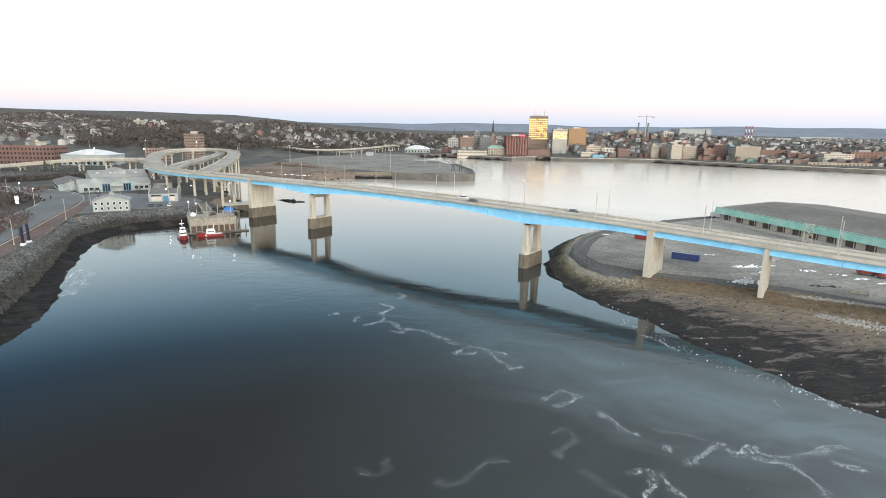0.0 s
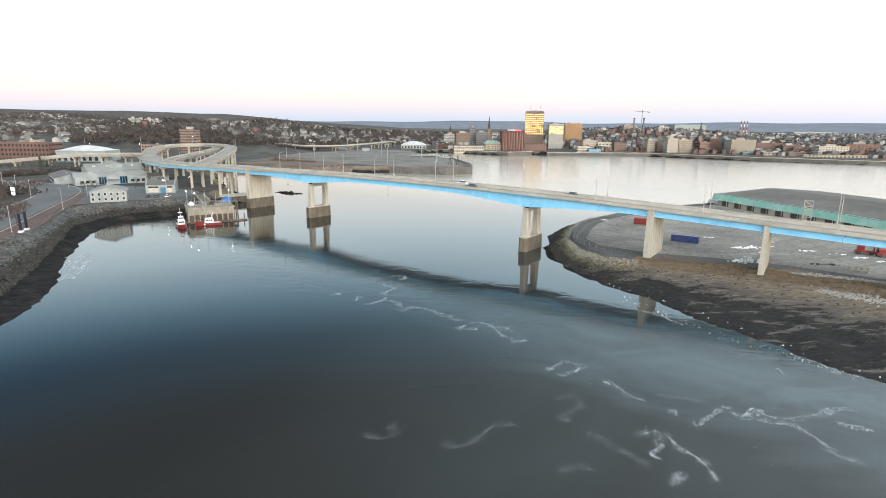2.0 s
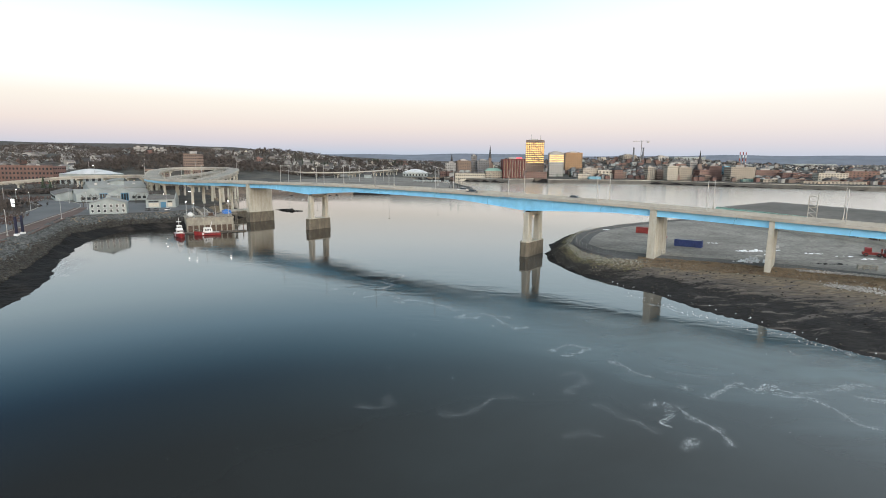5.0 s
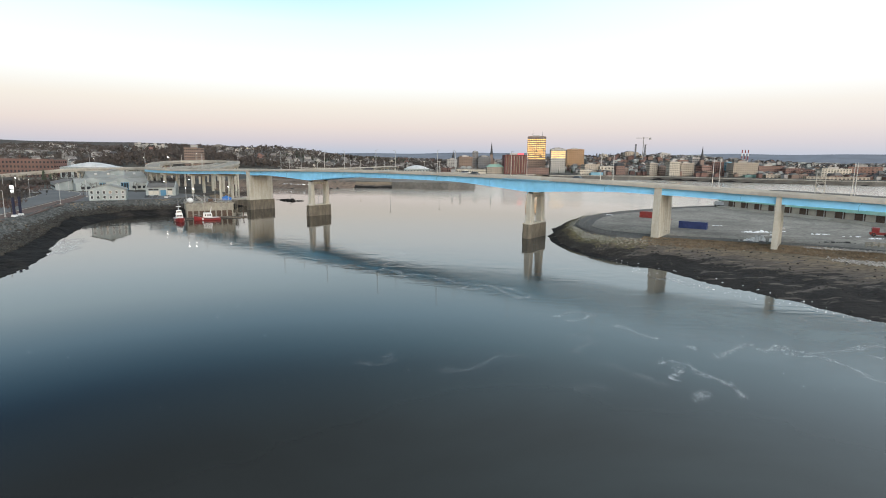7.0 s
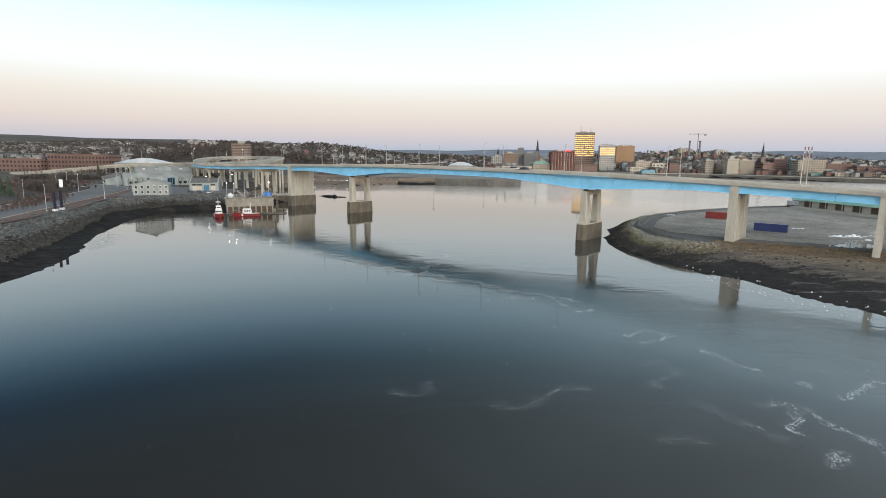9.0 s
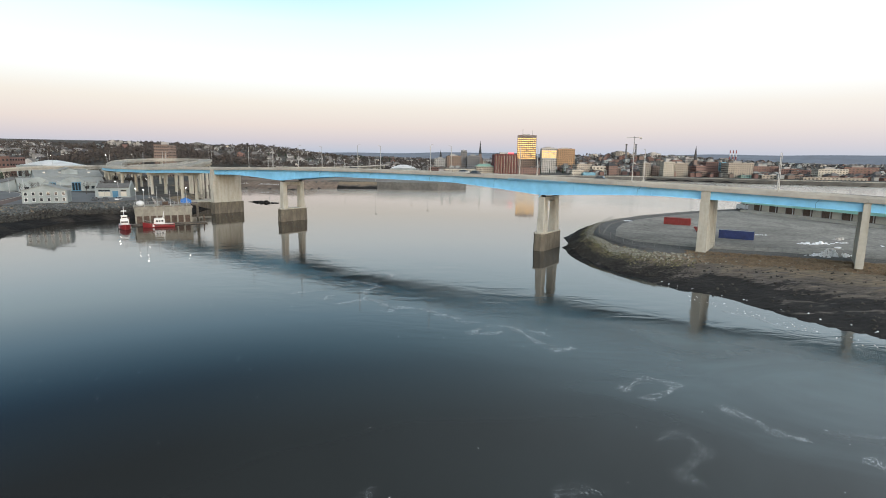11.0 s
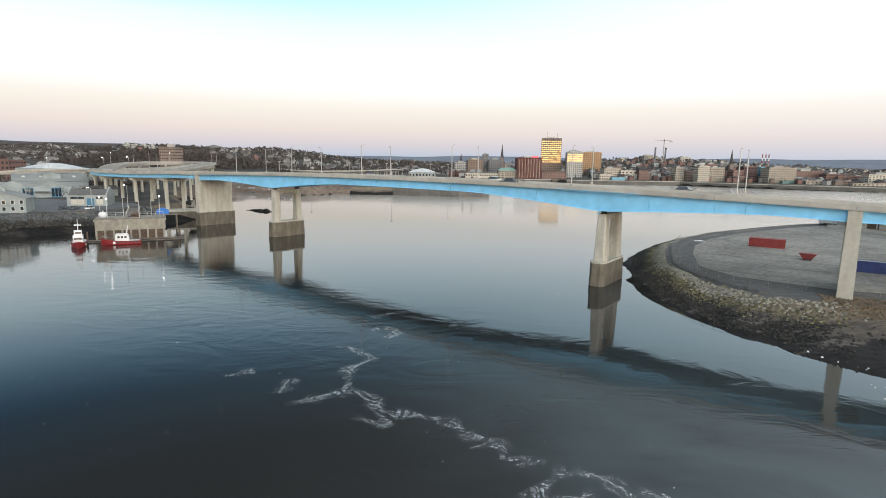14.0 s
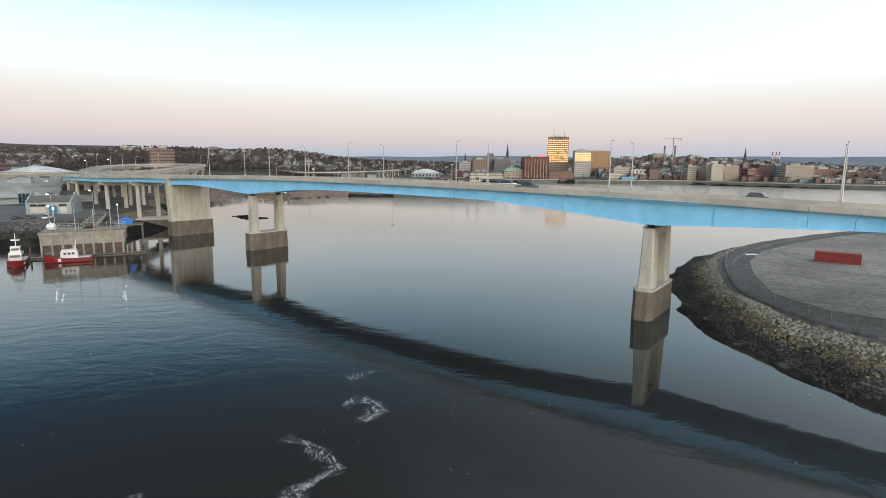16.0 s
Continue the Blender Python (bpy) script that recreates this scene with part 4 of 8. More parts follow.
column_pier(PIER_B, -0.9, 12.6, 3.4, 5.0, -4, None, ((0.4, 3.5), (8.7, 11.7)))
strut = Shape().rod(br(PIER_B + 0.9, 0.5, deck_z(PIER_B) - girder_depth(PIER_B) - 0.6), br(PIER_B + 0.2, 0.3, deck_z(PIER_B) - girder_depth(PIER_B) + 0.1), 0.16, 0.16, 6)
part("bearing_strut", strut, BLUE, bridge)
column_pier(PIER_A, 0.4, 14.0, 3.7, 5.0, -4, None, ((1.6, 4.0), (10.6, 13.0)))
wall_pier(PIER_W, 2.0, 16.2, 2.4, -4, 5.2)
wall_pier(PIER_C, -0.2, 13.4, 2.3, 3.9, 3.9)
wall_pier(PIER_D, -0.2, 12.2, 1.5, 3.9, 3.9)
wall_pier(-33.0, -0.2, 11.8, 2.0, 3.9, 3.9)
wall_pier(-66.0, -0.2, 11.8, 2.0, 3.9, 3.9)


# ---- the elevated roads beyond the bridge ----
def glide(points, steps=10):
    """A smooth line through the points."""
    out = []
    p = [Vector(q) for q in points]
    p = [2 * p[0] - p[1]] + p + [2 * p[-1] - p[-2]]
    for i in range(1, len(p) - 2):
        for k in range(steps):
            t = k / steps
            a, b, c, d = p[i - 1:i + 3]
            out.append(0.5 * (2 * b + (c - a) * t + (2 * a - 5 * b + 4 * c - d) * t * t + (3 * b - a - 3 * c + d) * t ** 3))
    return out + [p[-2]]


def viaduct(label, line, width, girder_mat, gap, first=0.0):
    top = thing("elevated_road", label, "viaduct", Matrix.Translation((0, 0, 0)))
    pts = glide(line, 8)
    side = []
    for i, p in enumerate(pts):
        d = pts[min(i + 1, len(pts) - 1)] - pts[max(i - 1, 0)]
        side.append(Vector((d.y, -d.x, 0)).normalized())
    h = width / 2

    def run(name, prof, mat):
        sh = Shape()
        sh.sweep([[p + q * a + Vector((0, 0, z)) for a, z in prof] for p, q in zip(pts, side)])
        part(name, sh, mat, top)
    run("deck_slab", ((-h, -0.35), (-h, 0), (h, 0), (h, -0.35)), BARRIER)
    run("roadway", ((-h + 0.5, 0.004), (-h + 0.5, 0.06), (h - 0.5, 0.06), (h - 0.5, 0.004)), DECK)
    run("parapet", ((-h - 0.02, -0.1), (-h + 0.4, 0.07), (-h + 0.3, 0.95), (-h, 0.95)), BARRIER)
    run("parapet", ((h + 0.02, -0.1), (h - 0.4, 0.07), (h - 0.3, 0.95), (h, 0.95)), BARRIER)
    for a in (-h + 1.0, h - 1.9):
        run("girder", ((a, -0.36), (a + 0.9, -0.36), (a + 0.9, -1.9), (a, -1.9)), girder_mat)
    way, due = 0.0, first
    for i in range(1, len(pts)):
        way += (pts[i] - pts[i - 1]).length
        if way >= due:
            due += gap
            p, q = pts[i], side[i]
            g = ground_z(p.x, p.y)
            cap = Shape()
            f = Vector((-q.y, q.x, 0))
            cap.sweep([[p + q * a + f * b + Vector((0, 0, z)) for a, z in ((-h + 0.4, -2.0), (h - 0.4, -2.0), (h - 0.4, -2.7), (h - 1.6, -3.4), (-h + 1.6, -3.4), (-h + 0.4, -2.7))] for b in (-0.8, 0.8)])
            part("pier_cap", cap, CONCRETE, top)
            for a in (-h * 0.55, h * 0.55):
                leg = Shape()
                c = p + q * a
                leg.rod((c.x, c.y, g - 1), (c.x, c.y, p.z - 3.3), 0.85, 0.75, 8)
                part("pier_leg", leg, CONCRETE, top)
    return pts, side


e0, e1 = brd(PIER_W + 0.1, (NEAR + FAR) / 2, deck_z(PIER_W) + 0.36), brd(PIER_W + 22, (NEAR + FAR) / 2 - 0.5, deck_z(PIER_W) + 0.2)
MAIN_LINE = [tuple(e0), tuple(e1), (-152, 329.8, 19.4), (-181.5, 351.5, 19.3), (-208, 384.5, 19.2), (-229.5, 423, 19.0)]
viaduct("curving blue-girdered approach viaduct on round concrete columns", MAIN_LINE, 13.2, BLUE, 31, 30)
viaduct("curved concrete ramp descending on paired columns", [(-229, 423, 19.0), (-246, 452, 18.5), (-268, 476, 17.9), (-298, 487, 17.2), (-336, 487, 15.8), (-372, 483, 12.6), (-408, 480, 9.2), (-440, 478, 7.0)], 11, BARRIER, 24, 10)
viaduct("looping concrete ramp rising on tall columns", [(-150, 328, 19.5), (-160, 372, 20.2), (-175, 432, 21.8), (-195, 495, 23.4), (-222, 541, 24.0), (-250, 560, 24.0), (-271, 546, 23.4), (-266, 500, 22.0), (-250, 460, 20.4), (-236, 434, 19.2)], 10, BARRIER, 36, 20)
viaduct("inner concrete slip road of the loop on columns", [(-190, 372, 19.4), (-200, 410, 19.7), (-210, 466, 20.0), (-216, 510, 21.4), (-224, 536, 22.6)], 8, BARRIER, 40, 30)

# ---- the yard on the point ----
YARD = 4.2


def flat(name, outline, z, thick, mat, label, category):
    sh = Shape()
    sh.prism(outline, z - thick, z)
    return setting(name, sh, mat, label, category)


flat("pavement", [(53, 183), (51, 194), (57, 211), (64, 226), (76, 242), (94, 258), (115, 273), (135, 285), (153, 293), (184, 298), (210, 292), (236, 230), (260, 145), (285, 60), (200, 72), (150, 118), (120, 142), (102, 157), (84, 166), (66, 172)],
     YARD + 0.06, 0.3, ASPHALT, "worn grey asphalt yard on the point", "yard")
# the kerb-like gravel track along the rim
rim = Shape()
rim_pts = glide([(51, 168, 0), (46.8, 180, 0), (46.6, 194, 0), (53, 212, 0), (60, 227, 0), (74, 245, 0), (92, 261.5, 0), (113, 276.5, 0), (133, 288.5, 0), (150, 296, 0)], 6)
rim.sweep([[(p.x + dx, p.y + dy, z) for dx, dy, z in ((-1.1, 0.5, YARD), (-0.8, 0.4, YARD + 0.35), (0.8, -0.4, YARD + 0.35), (1.1, -0.5, YARD))] for p in rim_pts], closed=True)
setting("trim", rim, GRAVEL, "low gravel bund along the rim of the yard", "bund")


def container(label, x, y, rz, mat, long=12.19):
    c = thing("shipping_container", label, "container", pose(x, y, YARD + 0.06, 0, 0, rz), "shipping containers")
    h, w = 2.4, 2.44
    core = Shape().box(-long / 2 + 0.1, -w / 2 + 0.09, 0.15, long / 2 - 0.1, w / 2 - 0.09, h - 0.12)
    body = part("body", core, mat, c)
    for yy in (-w / 2, w / 2 - 0.12):
        for zz in (0.0, h - 0.13):
            part("rail", Shape().box(-long / 2, yy, zz, long / 2, yy + 0.12, zz + 0.16), mat, c)
    for xx in (-long / 2, long / 2 - 0.16):
        for yy in (-w / 2, w / 2 - 0.16):
            part("corner_post", Shape().box(xx, yy, 0, xx + 0.16, yy + 0.16, h + 0.03), mat, c)
    n = int(long / 0.56)
    for i in range(n):
        for yy in (-w / 2 + 0.04, w / 2 - 0.1):
            xx = -long / 2 + 0.3 + i * (long - 0.6) / n
            part("corrugation", Shape().box(xx, yy, 0.16, xx + 0.27, yy + 0.06, h - 0.13), mat, body)
    top = Shape().box(-long / 2 + 0.12, -w / 2 + 0.12, h - 0.12, long / 2 - 0.12, w / 2 - 0.12, h - 0.03)
    part("roof", top, ROOFWHITE if mat is BLUEPAINT else mat, c, "pale roof" if mat is BLUEPAINT else "")
    for yy in (-0.6, 0.6):
        part("door_bar", Shape().rod((-long / 2 - 0.05, yy, 0.2), (-long / 2 - 0.05, yy, h - 0.2), 0.04), STEEL, body)
    return c


container("rust-red steel shipping container on the asphalt yard", 83.8, 225.6, -33, REDPAINT, 8.7)
container("navy blue steel trailer box with a pale roof", 85.3, 190.2, -33, BLUEPAINT, 9.0)

skip = thing("waste_skip", "small red sloped-sided steel skip", "skip", pose(81.6, 204.5, YARD + 0.06, 0, 0, -40))
part("body", Shape().sweep([[(-1.3 * k, -0.9, z), (1.3 * k, -0.9, z), (1.3 * k, 0.9, z), (-1.3 * k, 0.9, z)] for z, k in ((0.25, 0.65), (1.5, 1.35))]), REDPAINT, skip)
part("rim", Shape().box(-1.85, -0.98, 1.5, 1.85, 0.98, 1.62), REDPAINT, skip)
for xx in (-0.7, 0.7):
    part("skid", Shape().box(xx - 0.1, -0.9, 0, xx + 0.1, 0.9, 0.26), DARK, skip)


def fence_run(label, line, gap=3.0):
    top = thing("chain_link_fence", label, "fence", Matrix.Translation((0, 0, 0)))
    pts = glide(line, 12)
    way, due = 0.0, 0.0
    rail, wires = Shape(), Shape()
    posts = []
    for a, b in zip(pts, pts[1:]):
        seg = (b - a).length
        while way + seg >= due:
            p = a.lerp(b, (due - way) / max(seg, 1e-6))
            posts.append(p)
            due += gap
        way += seg
    for p in posts:
        part("post", Shape().rod((p.x, p.y, p.z), (p.x, p.y, p.z + 2.0), 0.038, 0.038, 6), FENCE, top)
    for a, b in zip(posts, posts[1:]):
        part("top_rail", Shape().rod(a + Vector((0, 0, 1.95)), b + Vector((0, 0, 1.95)), 0.02, 0.02, 5), FENCE, top)
        mesh = Shape()
        for k in range(1, 7):
            mesh.rod(a + Vector((0, 0, 0.28 * k)), b + Vector((0, 0, 0.28 * k)), 0.005, 0.005, 3)
        n = 6
        for k in range(n):
            for q in ((k / n, (k + 1) / n), ((k + 1) / n, k / n)):
                mesh.rod(a.lerp(b, q[0]) + Vector((0, 0, 0.05)), a.lerp(b, q[1]) + Vector((0, 0, 1.93)), 0.004, 0.004, 3)
        part("wire_mesh", mesh, FENCE, top)


fence_run("galvanised chain-link fence along the yard's rim", [(64, 236, YARD + 0.05), (55, 219, YARD + 0.05), (49.3, 205, YARD + 0.05), (46.5, 192, YARD + 0.05), (48, 181, YARD + 0.05), (54, 173.5, YARD + 0.05), (60, 170.5, YARD + 0.05)])
fence_run("galvanised chain-link fence behind the dry grass", [(64.5, 169.5, YARD), (72, 166, YARD), (84, 161, YARD), (97, 154, YARD), (108, 146, YARD)])

# the long shed
SHED = pose(140, 282, YARD, 0, 0, -75.1)
shed = thing("transit_shed", "long cargo shed with a turquoise fascia and a low grey roof", "shed", SHED)
LS, DS = 94.0, 70.0
shed_wall = part("wall", Shape().box(1, 1.6, 0, LS - 1, DS - 1, 6.6), GREY, shed, "grey block wall")
part("roof", Shape().sweep([[(x, 1.0, 6.9), (x, DS / 2, 9.3), (x, DS, 6.9), (x, DS, 6.6), (x, 1.0, 6.6)] for x in (0, LS)]), SHEDROOF, shed)
part("fascia", Shape().sweep([[(x, 0.0, 3.9), (x, 1.1, 7.05), (x, 1.4, 7.05), (x, 0.3, 3.9)] for x in (-1.6, LS)]), TEAL, shed, "sloping turquoise metal fascia")
part("end_fascia", Shape().sweep([[(-0.2, 1.2, 3.7), (-0.2, 1.2, 6.8), (-0.2, DS / 2, 9.2), (-0.2, DS, 6.8), (-0.2, DS, 3.7)], [(0.6, 1.2, 3.7), (0.6, 1.2, 6.8), (0.6, DS / 2, 9.2), (0.6, DS, 6.8), (0.6, DS, 3.7)]]), GREY, shed)
part("loading_dock", Shape().box(0, -1.8, 0, LS, 1.5, 1.1), BARRIER, shed, "pale concrete loading dock")
for i in range(11):
    x = 4.5 + i * 8.2
    part("loading_door", Shape().box(x, 1.40, 1.15, x + 4.0, 1.62, 4.0), RUST, shed_wall, "brown roller door")
    part("bay_panel", Shape().box(x + 4.3, 1.44, 1.12, x + 7.8, 1.62, 4.0), CREAM, shed_wall)
for i in range(12):
    part("gutter_post", Shape().box(0.5 + i * 8.2, 0.15, 1.1, 0.75 + i * 8.2, 0.4, 4.4), STEEL, shed)


def parked_truck(label, x, y, rz, mat, group="parked lorries"):
    t = thing("parked_lorry", label, "lorry", pose(x, y, YARD + 0.06, 0, 0, rz), group)
    part("cab", Shape().sweep([[(-1.15, 2.2, z0), (1.15, 2.2, z0), (1.15, 4.2, z0), (-1.15, 4.2, z0)] for z0 in (0.6, 1.9)] + [[(-1.1, 2.2, 2.9), (1.1, 2.2, 2.9), (1.1, 3.7, 2.9), (-1.1, 3.7, 2.9)]]), mat, t)
    part("windscreen", Shape().add([(-1.0, 4.17, 1.9), (1.0, 4.17, 1.9), (0.95, 3.76, 2.8), (-0.95, 3.76, 2.8)], [(0, 1, 2, 3)]), PANE, t)
    part("cargo_bed", Shape().box(-1.2, -4.0, 0.95, 1.2, 2.05, 2.7), mat, t)
    part("chassis", Shape().box(-0.5, -4.0, 0.55, 0.5, 4.0, 0.95), DARK, t)
    for yy in (-3.0, -1.8, 3.2):
        for sx in (-1, 1):
            wh = part("wheel", Shape().rod((sx * 0.85, yy, 0.5), (sx * 1.18, yy, 0.5), 0.5, 0.5, 12), DARK, t)
            part("hub", Shape().rod((sx * 1.1, yy, 0.5), (sx * 1.2, yy, 0.5), 0.22, 0.2, 8), STEEL, wh)
    return t


parked_truck("white lorry parked at the end of the shed", 144.5, 288.5, 20, BOATWHITE)
parked_truck("dark brown lorry parked at the end of the shed", 148.5, 292.5, 20, RUST)


def red_machine(x, y, rz):
    t = thing("yard_tractor", "bright red yard tractor parked on asphalt", "tractor", pose(x, y, YARD + 0.06, 0, 0, rz), "yard tractors")
    part("chassis", Shape().box(-1.1, -2.6, 0.6, 1.1, 2.6, 1.3), REDPAINT, t)
    part("cab", Shape().sweep([[(-0.9 * k, 0.3, z), (0.9 * k, 0.3, z), (0.9 * k, 2.2, z), (-0.9 * k, 2.2, z)] for z, k in ((1.3, 1.0), (2.4, 0.95), (2.9, 0.8))]), BOATRED, t)
    part("cab_window", Shape().box(-0.86, 2.16, 1.7, 0.86, 2.24, 2.5), PANE, t)
    part("mast", Shape().box(-0.6, -2.5, 1.3, 0.6, -2.2, 2.6), REDPAINT, t)
    for yy in (-1.7, 1.7):
        for sx in (-1, 1):
            wh = part("wheel", Shape().rod((sx * 0.8, yy, 0.6), (sx * 1.25, yy, 0.6), 0.6, 0.6, 12), DARK, t)
            part("hub", Shape().rod((sx * 1.15, yy, 0.6), (sx * 1.28, yy, 0.6), 0.25, 0.22, 8), REDPAINT, wh)


red_machine(137.0, 173.5, 60)
red_machine(140.5, 169.5, 75)


def heap(name, label, category, x, y, rx, ry, h, mat, seed, base=YARD + 0.06, kind="stuff"):
    """A low lumpy heap."""
    rng = random.Random(seed)
    sh = Shape()
    for _ in range(max(6, int(rx * ry * 2.2))):
        a, q = rng.uniform(0, 6.283), math.sqrt(rng.random())
        px, py = rx * q * math.cos(a), ry * q * math.sin(a)
        s = rng.uniform(0.35, 0.95) * (1.1 - q * 0.6)
        hh = max(0.12, h * (1 - q) * rng.uniform(0.5, 1.1))
        n = 6
        ring = [(px + s * rng.uniform(0.8, 1.25) * math.cos(6.283 * i / n), py + s * rng.uniform(0.8, 1.25) * math.sin(6.283 * i / n)) for i in range(n)]
        sh.prism(ring, -0.02, hh, rng.uniform(0.3, 0.7))
    ob = new(name, sh.data(name, mat))
    ob.location = (x, y, base)
    return tagged(ob, label, category, kind=kind)


heap("rubble_heap", "heap of dirty snow and pale broken rubble beside the fence", "rubble", 92.5, 161.5, 5.6, 2.6, 1.9, SNOW, 21)
heap("snow_heap", "low heap of dirty snow along the fence", "snow", 89.5, 161.5, 3.6, 1.2, 0.6, SNOW, 22)
heap("snow_heap", "broad melting patch of old white snow", "snow", 101.5, 181.0, 4.6, 1.7, 0.8, SNOW, 23)
heap("snow_heap", "melting heap of old white snow", "snow", 104.8, 182.0, 3.6, 1.5, 0.9, SNOW, 1)
heap("snow_heap", "flat patch of old white snow", "snow", 120.5, 177.5, 3.4, 1.3, 0.5, SNOW, 2)
heap("snow_heap", "thin patch of old white snow", "snow", 112.0, 183.5, 2.2, 0.9, 0.3, SNOW, 12)
heap("snow_heap", "thin patch of old white snow", "snow", 104.0, 174.0, 2.6, 1.0, 0.4, SNOW, 13)
heap("snow_heap", "thin patch of old white snow", "snow", 131.0, 168.0, 3.6, 1.1, 0.3, SNOW, 14)
heap("snow_heap", "small patch of old white snow", "snow", 70.0, 236.0, 1.6, 0.8, 0.2, SNOW, 15)
heap("snow_heap", "small patch of old white snow", "snow", 98.0, 199.0, 1.8, 0.7, 0.2, SNOW, 16)
heap("snow_heap", "flat patch of old white snow", "snow", 127.5, 172.5, 2.6, 0.9, 0.4, SNOW, 3)
heap("snow_heap", "flat patch of old white snow", "snow", 135.0, 163.0, 3.0, 1.2, 0.5, SNOW, 4)
heap("rubble_heap", "pale heap of broken concrete rubble", "rubble", 116.5, 189.5, 3.2, 2.0, 1.5, PALERUBBLE, 5)
heap("rubble_heap", "pale scatter of broken stone", "rubble", 101.5, 172.0, 3.4, 1.4, 0.6, PALERUBBLE, 6)
heap("scrap_heap", "dark low heap of scrap and tyres", "scrap", 110.5, 158.5, 3.2, 1.2, 0.8, DARK, 7)
heap("scrap_heap", "dark low heap of scrap", "scrap", 115.5, 158.0, 2.4, 1.0, 0.7, DARK, 8)
heap("rubble_heap", "pale line of stones along the grass", "rubble", 107.0, 140.6, 9.0, 1.6, 0.8, PALERUBBLE, 9, 3.6)
heap("rubble_heap", "pale line of stones along the grass", "rubble", 124.0, 130.0, 10.0, 1.8, 0.9, PALERUBBLE, 10, 3.6)

frame_crate = thing("timber_rack", "low pale timber rack standing on the yard's edge", "rack", pose(118, 150.8, YARD + 0.06, 0, 0, -18))
for xx in (-2.2, -0.75, 0.75, 2.2):
    part("upright", Shape().box(xx - 0.08, -0.5, 0, xx + 0.08, 0.5, 1.3), CREAM, frame_crate)
for zz in (0.4, 0.8, 1.2):
    part("plank", Shape().box(-2.4, -0.55, zz, 2.4, -0.45, zz + 0.2), CREAM, frame_crate)

# ---- the west bank: road, white buildings, wharf and boats ----
BANK = 6.0
road_pts = glide([(-136, 110, 0), (-158, 163, 0), (-174, 203, 0), (-185, 230, 0), (-194, 252, 0), (-202, 273, 0), (-216, 300, 0), (-236, 323, 0), (-262, 337, 0), (-310, 351, 0), (-390, 362, 0)], 8)
rd, kb = Shape(), [Shape(), Shape()]
rings, k0, k1 = [], [], []
for i, p in enumerate(road_pts):
    d = (road_pts[min(i + 1, len(road_pts) - 1)] - road_pts[max(i - 1, 0)]).normalized()
    q = Vector((d.y, -d.x, 0))
    rings.append([(p + q * a) + Vector((0, 0, BANK + z)) for a, z in ((-9.5, -0.2), (-9.5, 0.05), (0, 0.16), (9.5, 0.05), (9.5, -0.2))])
    for lst, a in ((k0, -9.5), (k1, 9.5)):
        sgn = 1 if a > 0 else -1
        lst.append([(p + q * (a + sgn * b)) + Vector((0, 0, BANK + z)) for b, z in ((0.0, -0.2), (0.0, 0.2), (0.3, 0.2), (0.3, -0.2))])
setting("road", rd.sweep(rings), ROAD, "wide curving pale asphalt road along the bank", "road")
for lst, sh in zip((k0, k1), kb):
    setting("kerb", sh.sweep(lst), BARRIER, "concrete kerb of the bank road", "kerb")
flat("pavement", [(-134, 120), (-149, 165), (-163.5, 199), (-174.5, 226), (-183.5, 248), (-191.5, 269), (-203, 293), (-198, 296), (-186, 274), (-178, 257), (-172, 242), (-163, 222), (-148, 190), (-142, 165), (-130, 122)], BANK + 0.09, 0.3, BRICKPATH, "red brick promenade beside the road", "promenade")
flat("pavement", [(-214, 292), (-200, 276), (-176, 253), (-160, 270), (-146, 277), (-141, 288), (-140, 306), (-150, 318), (-182, 330), (-206, 336), (-230, 318)], BANK + 0.05, 0.3, ROAD, "asphalt forecourt between the white buildings", "yard")


def wall_with_windows(par, w, y, z0, cols, rows_z, ww, wh, mat=None):
    for zc in rows_z:
        for i in range(cols):
            xc = -w / 2 + w * (i + 0.5) / cols
            fr = part("window", Shape().box(xc - ww / 2 - 0.12, y - 0.05, zc - 0.12, xc + ww / 2 + 0.12, y + 0.04, zc + wh + 0.12), BOATWHITE, par)
            part("pane", Shape().box(xc - ww / 2, y - 0.07, zc, xc + ww / 2, y - 0.03, zc + wh), mat or PANE, fr)


def gabled(label, category, x, y, rz, w, d, eave, ridge, wall, roof, name="white_house"):
    h = thing(name, label, category, pose(x, y, BANK + 0.05, 0, 0, rz))
    part("wall", Shape().box(-w / 2, -d / 2, 0, w / 2, d / 2, eave), wall, h)
    part("gable", Shape().sweep([[(-w / 2, yy, eave - 0.05), (w / 2, yy, eave - 0.05), (0, yy, ridge - 0.1)] for yy in (-d / 2, d / 2)]), wall, h)
    for s in (-1, 1):
        part("roof", Shape().sweep([[(s * (w / 2 + 0.4), yy, eave - 0.12), (0, yy, ridge), (0, yy, ridge + 0.18), (s * (w / 2 + 0.45), yy, eave + 0.06)] for yy in (-d / 2 - 0.4, d / 2 + 0.4)]), roof, h)
    return h


# two-storey white house by the water
house = gabled("two-storey white house with small dark windows", "house", -168.5, 268.5, 27, 15.5, 13, 5.2, 7.6, WHITE, ROOFWHITE)
wall_with_windows(house, 15.5, -6.5, 0, 6, (0.9, 3.3), 0.95, 1.25)
for yy in (-4.3, -1.4, 1.4, 4.3):
    for zz in (0.9, 3.3):
        part("window", Shape().box(-7.8, yy - 0.45, zz, -7.69, yy + 0.45, zz + 1.25), PANE, house)
part("cupola", Shape().box(-0.9, -0.9, 7.0, 0.9, 0.9, 8.4), WHITE, house)
part("cupola_roof", Shape().prism([(-1.1, -1.1), (1.1, -1.1), (1.1, 1.1), (-1.1, 1.1)], 8.4, 9.3, 0.1), ROOFWHITE, house)

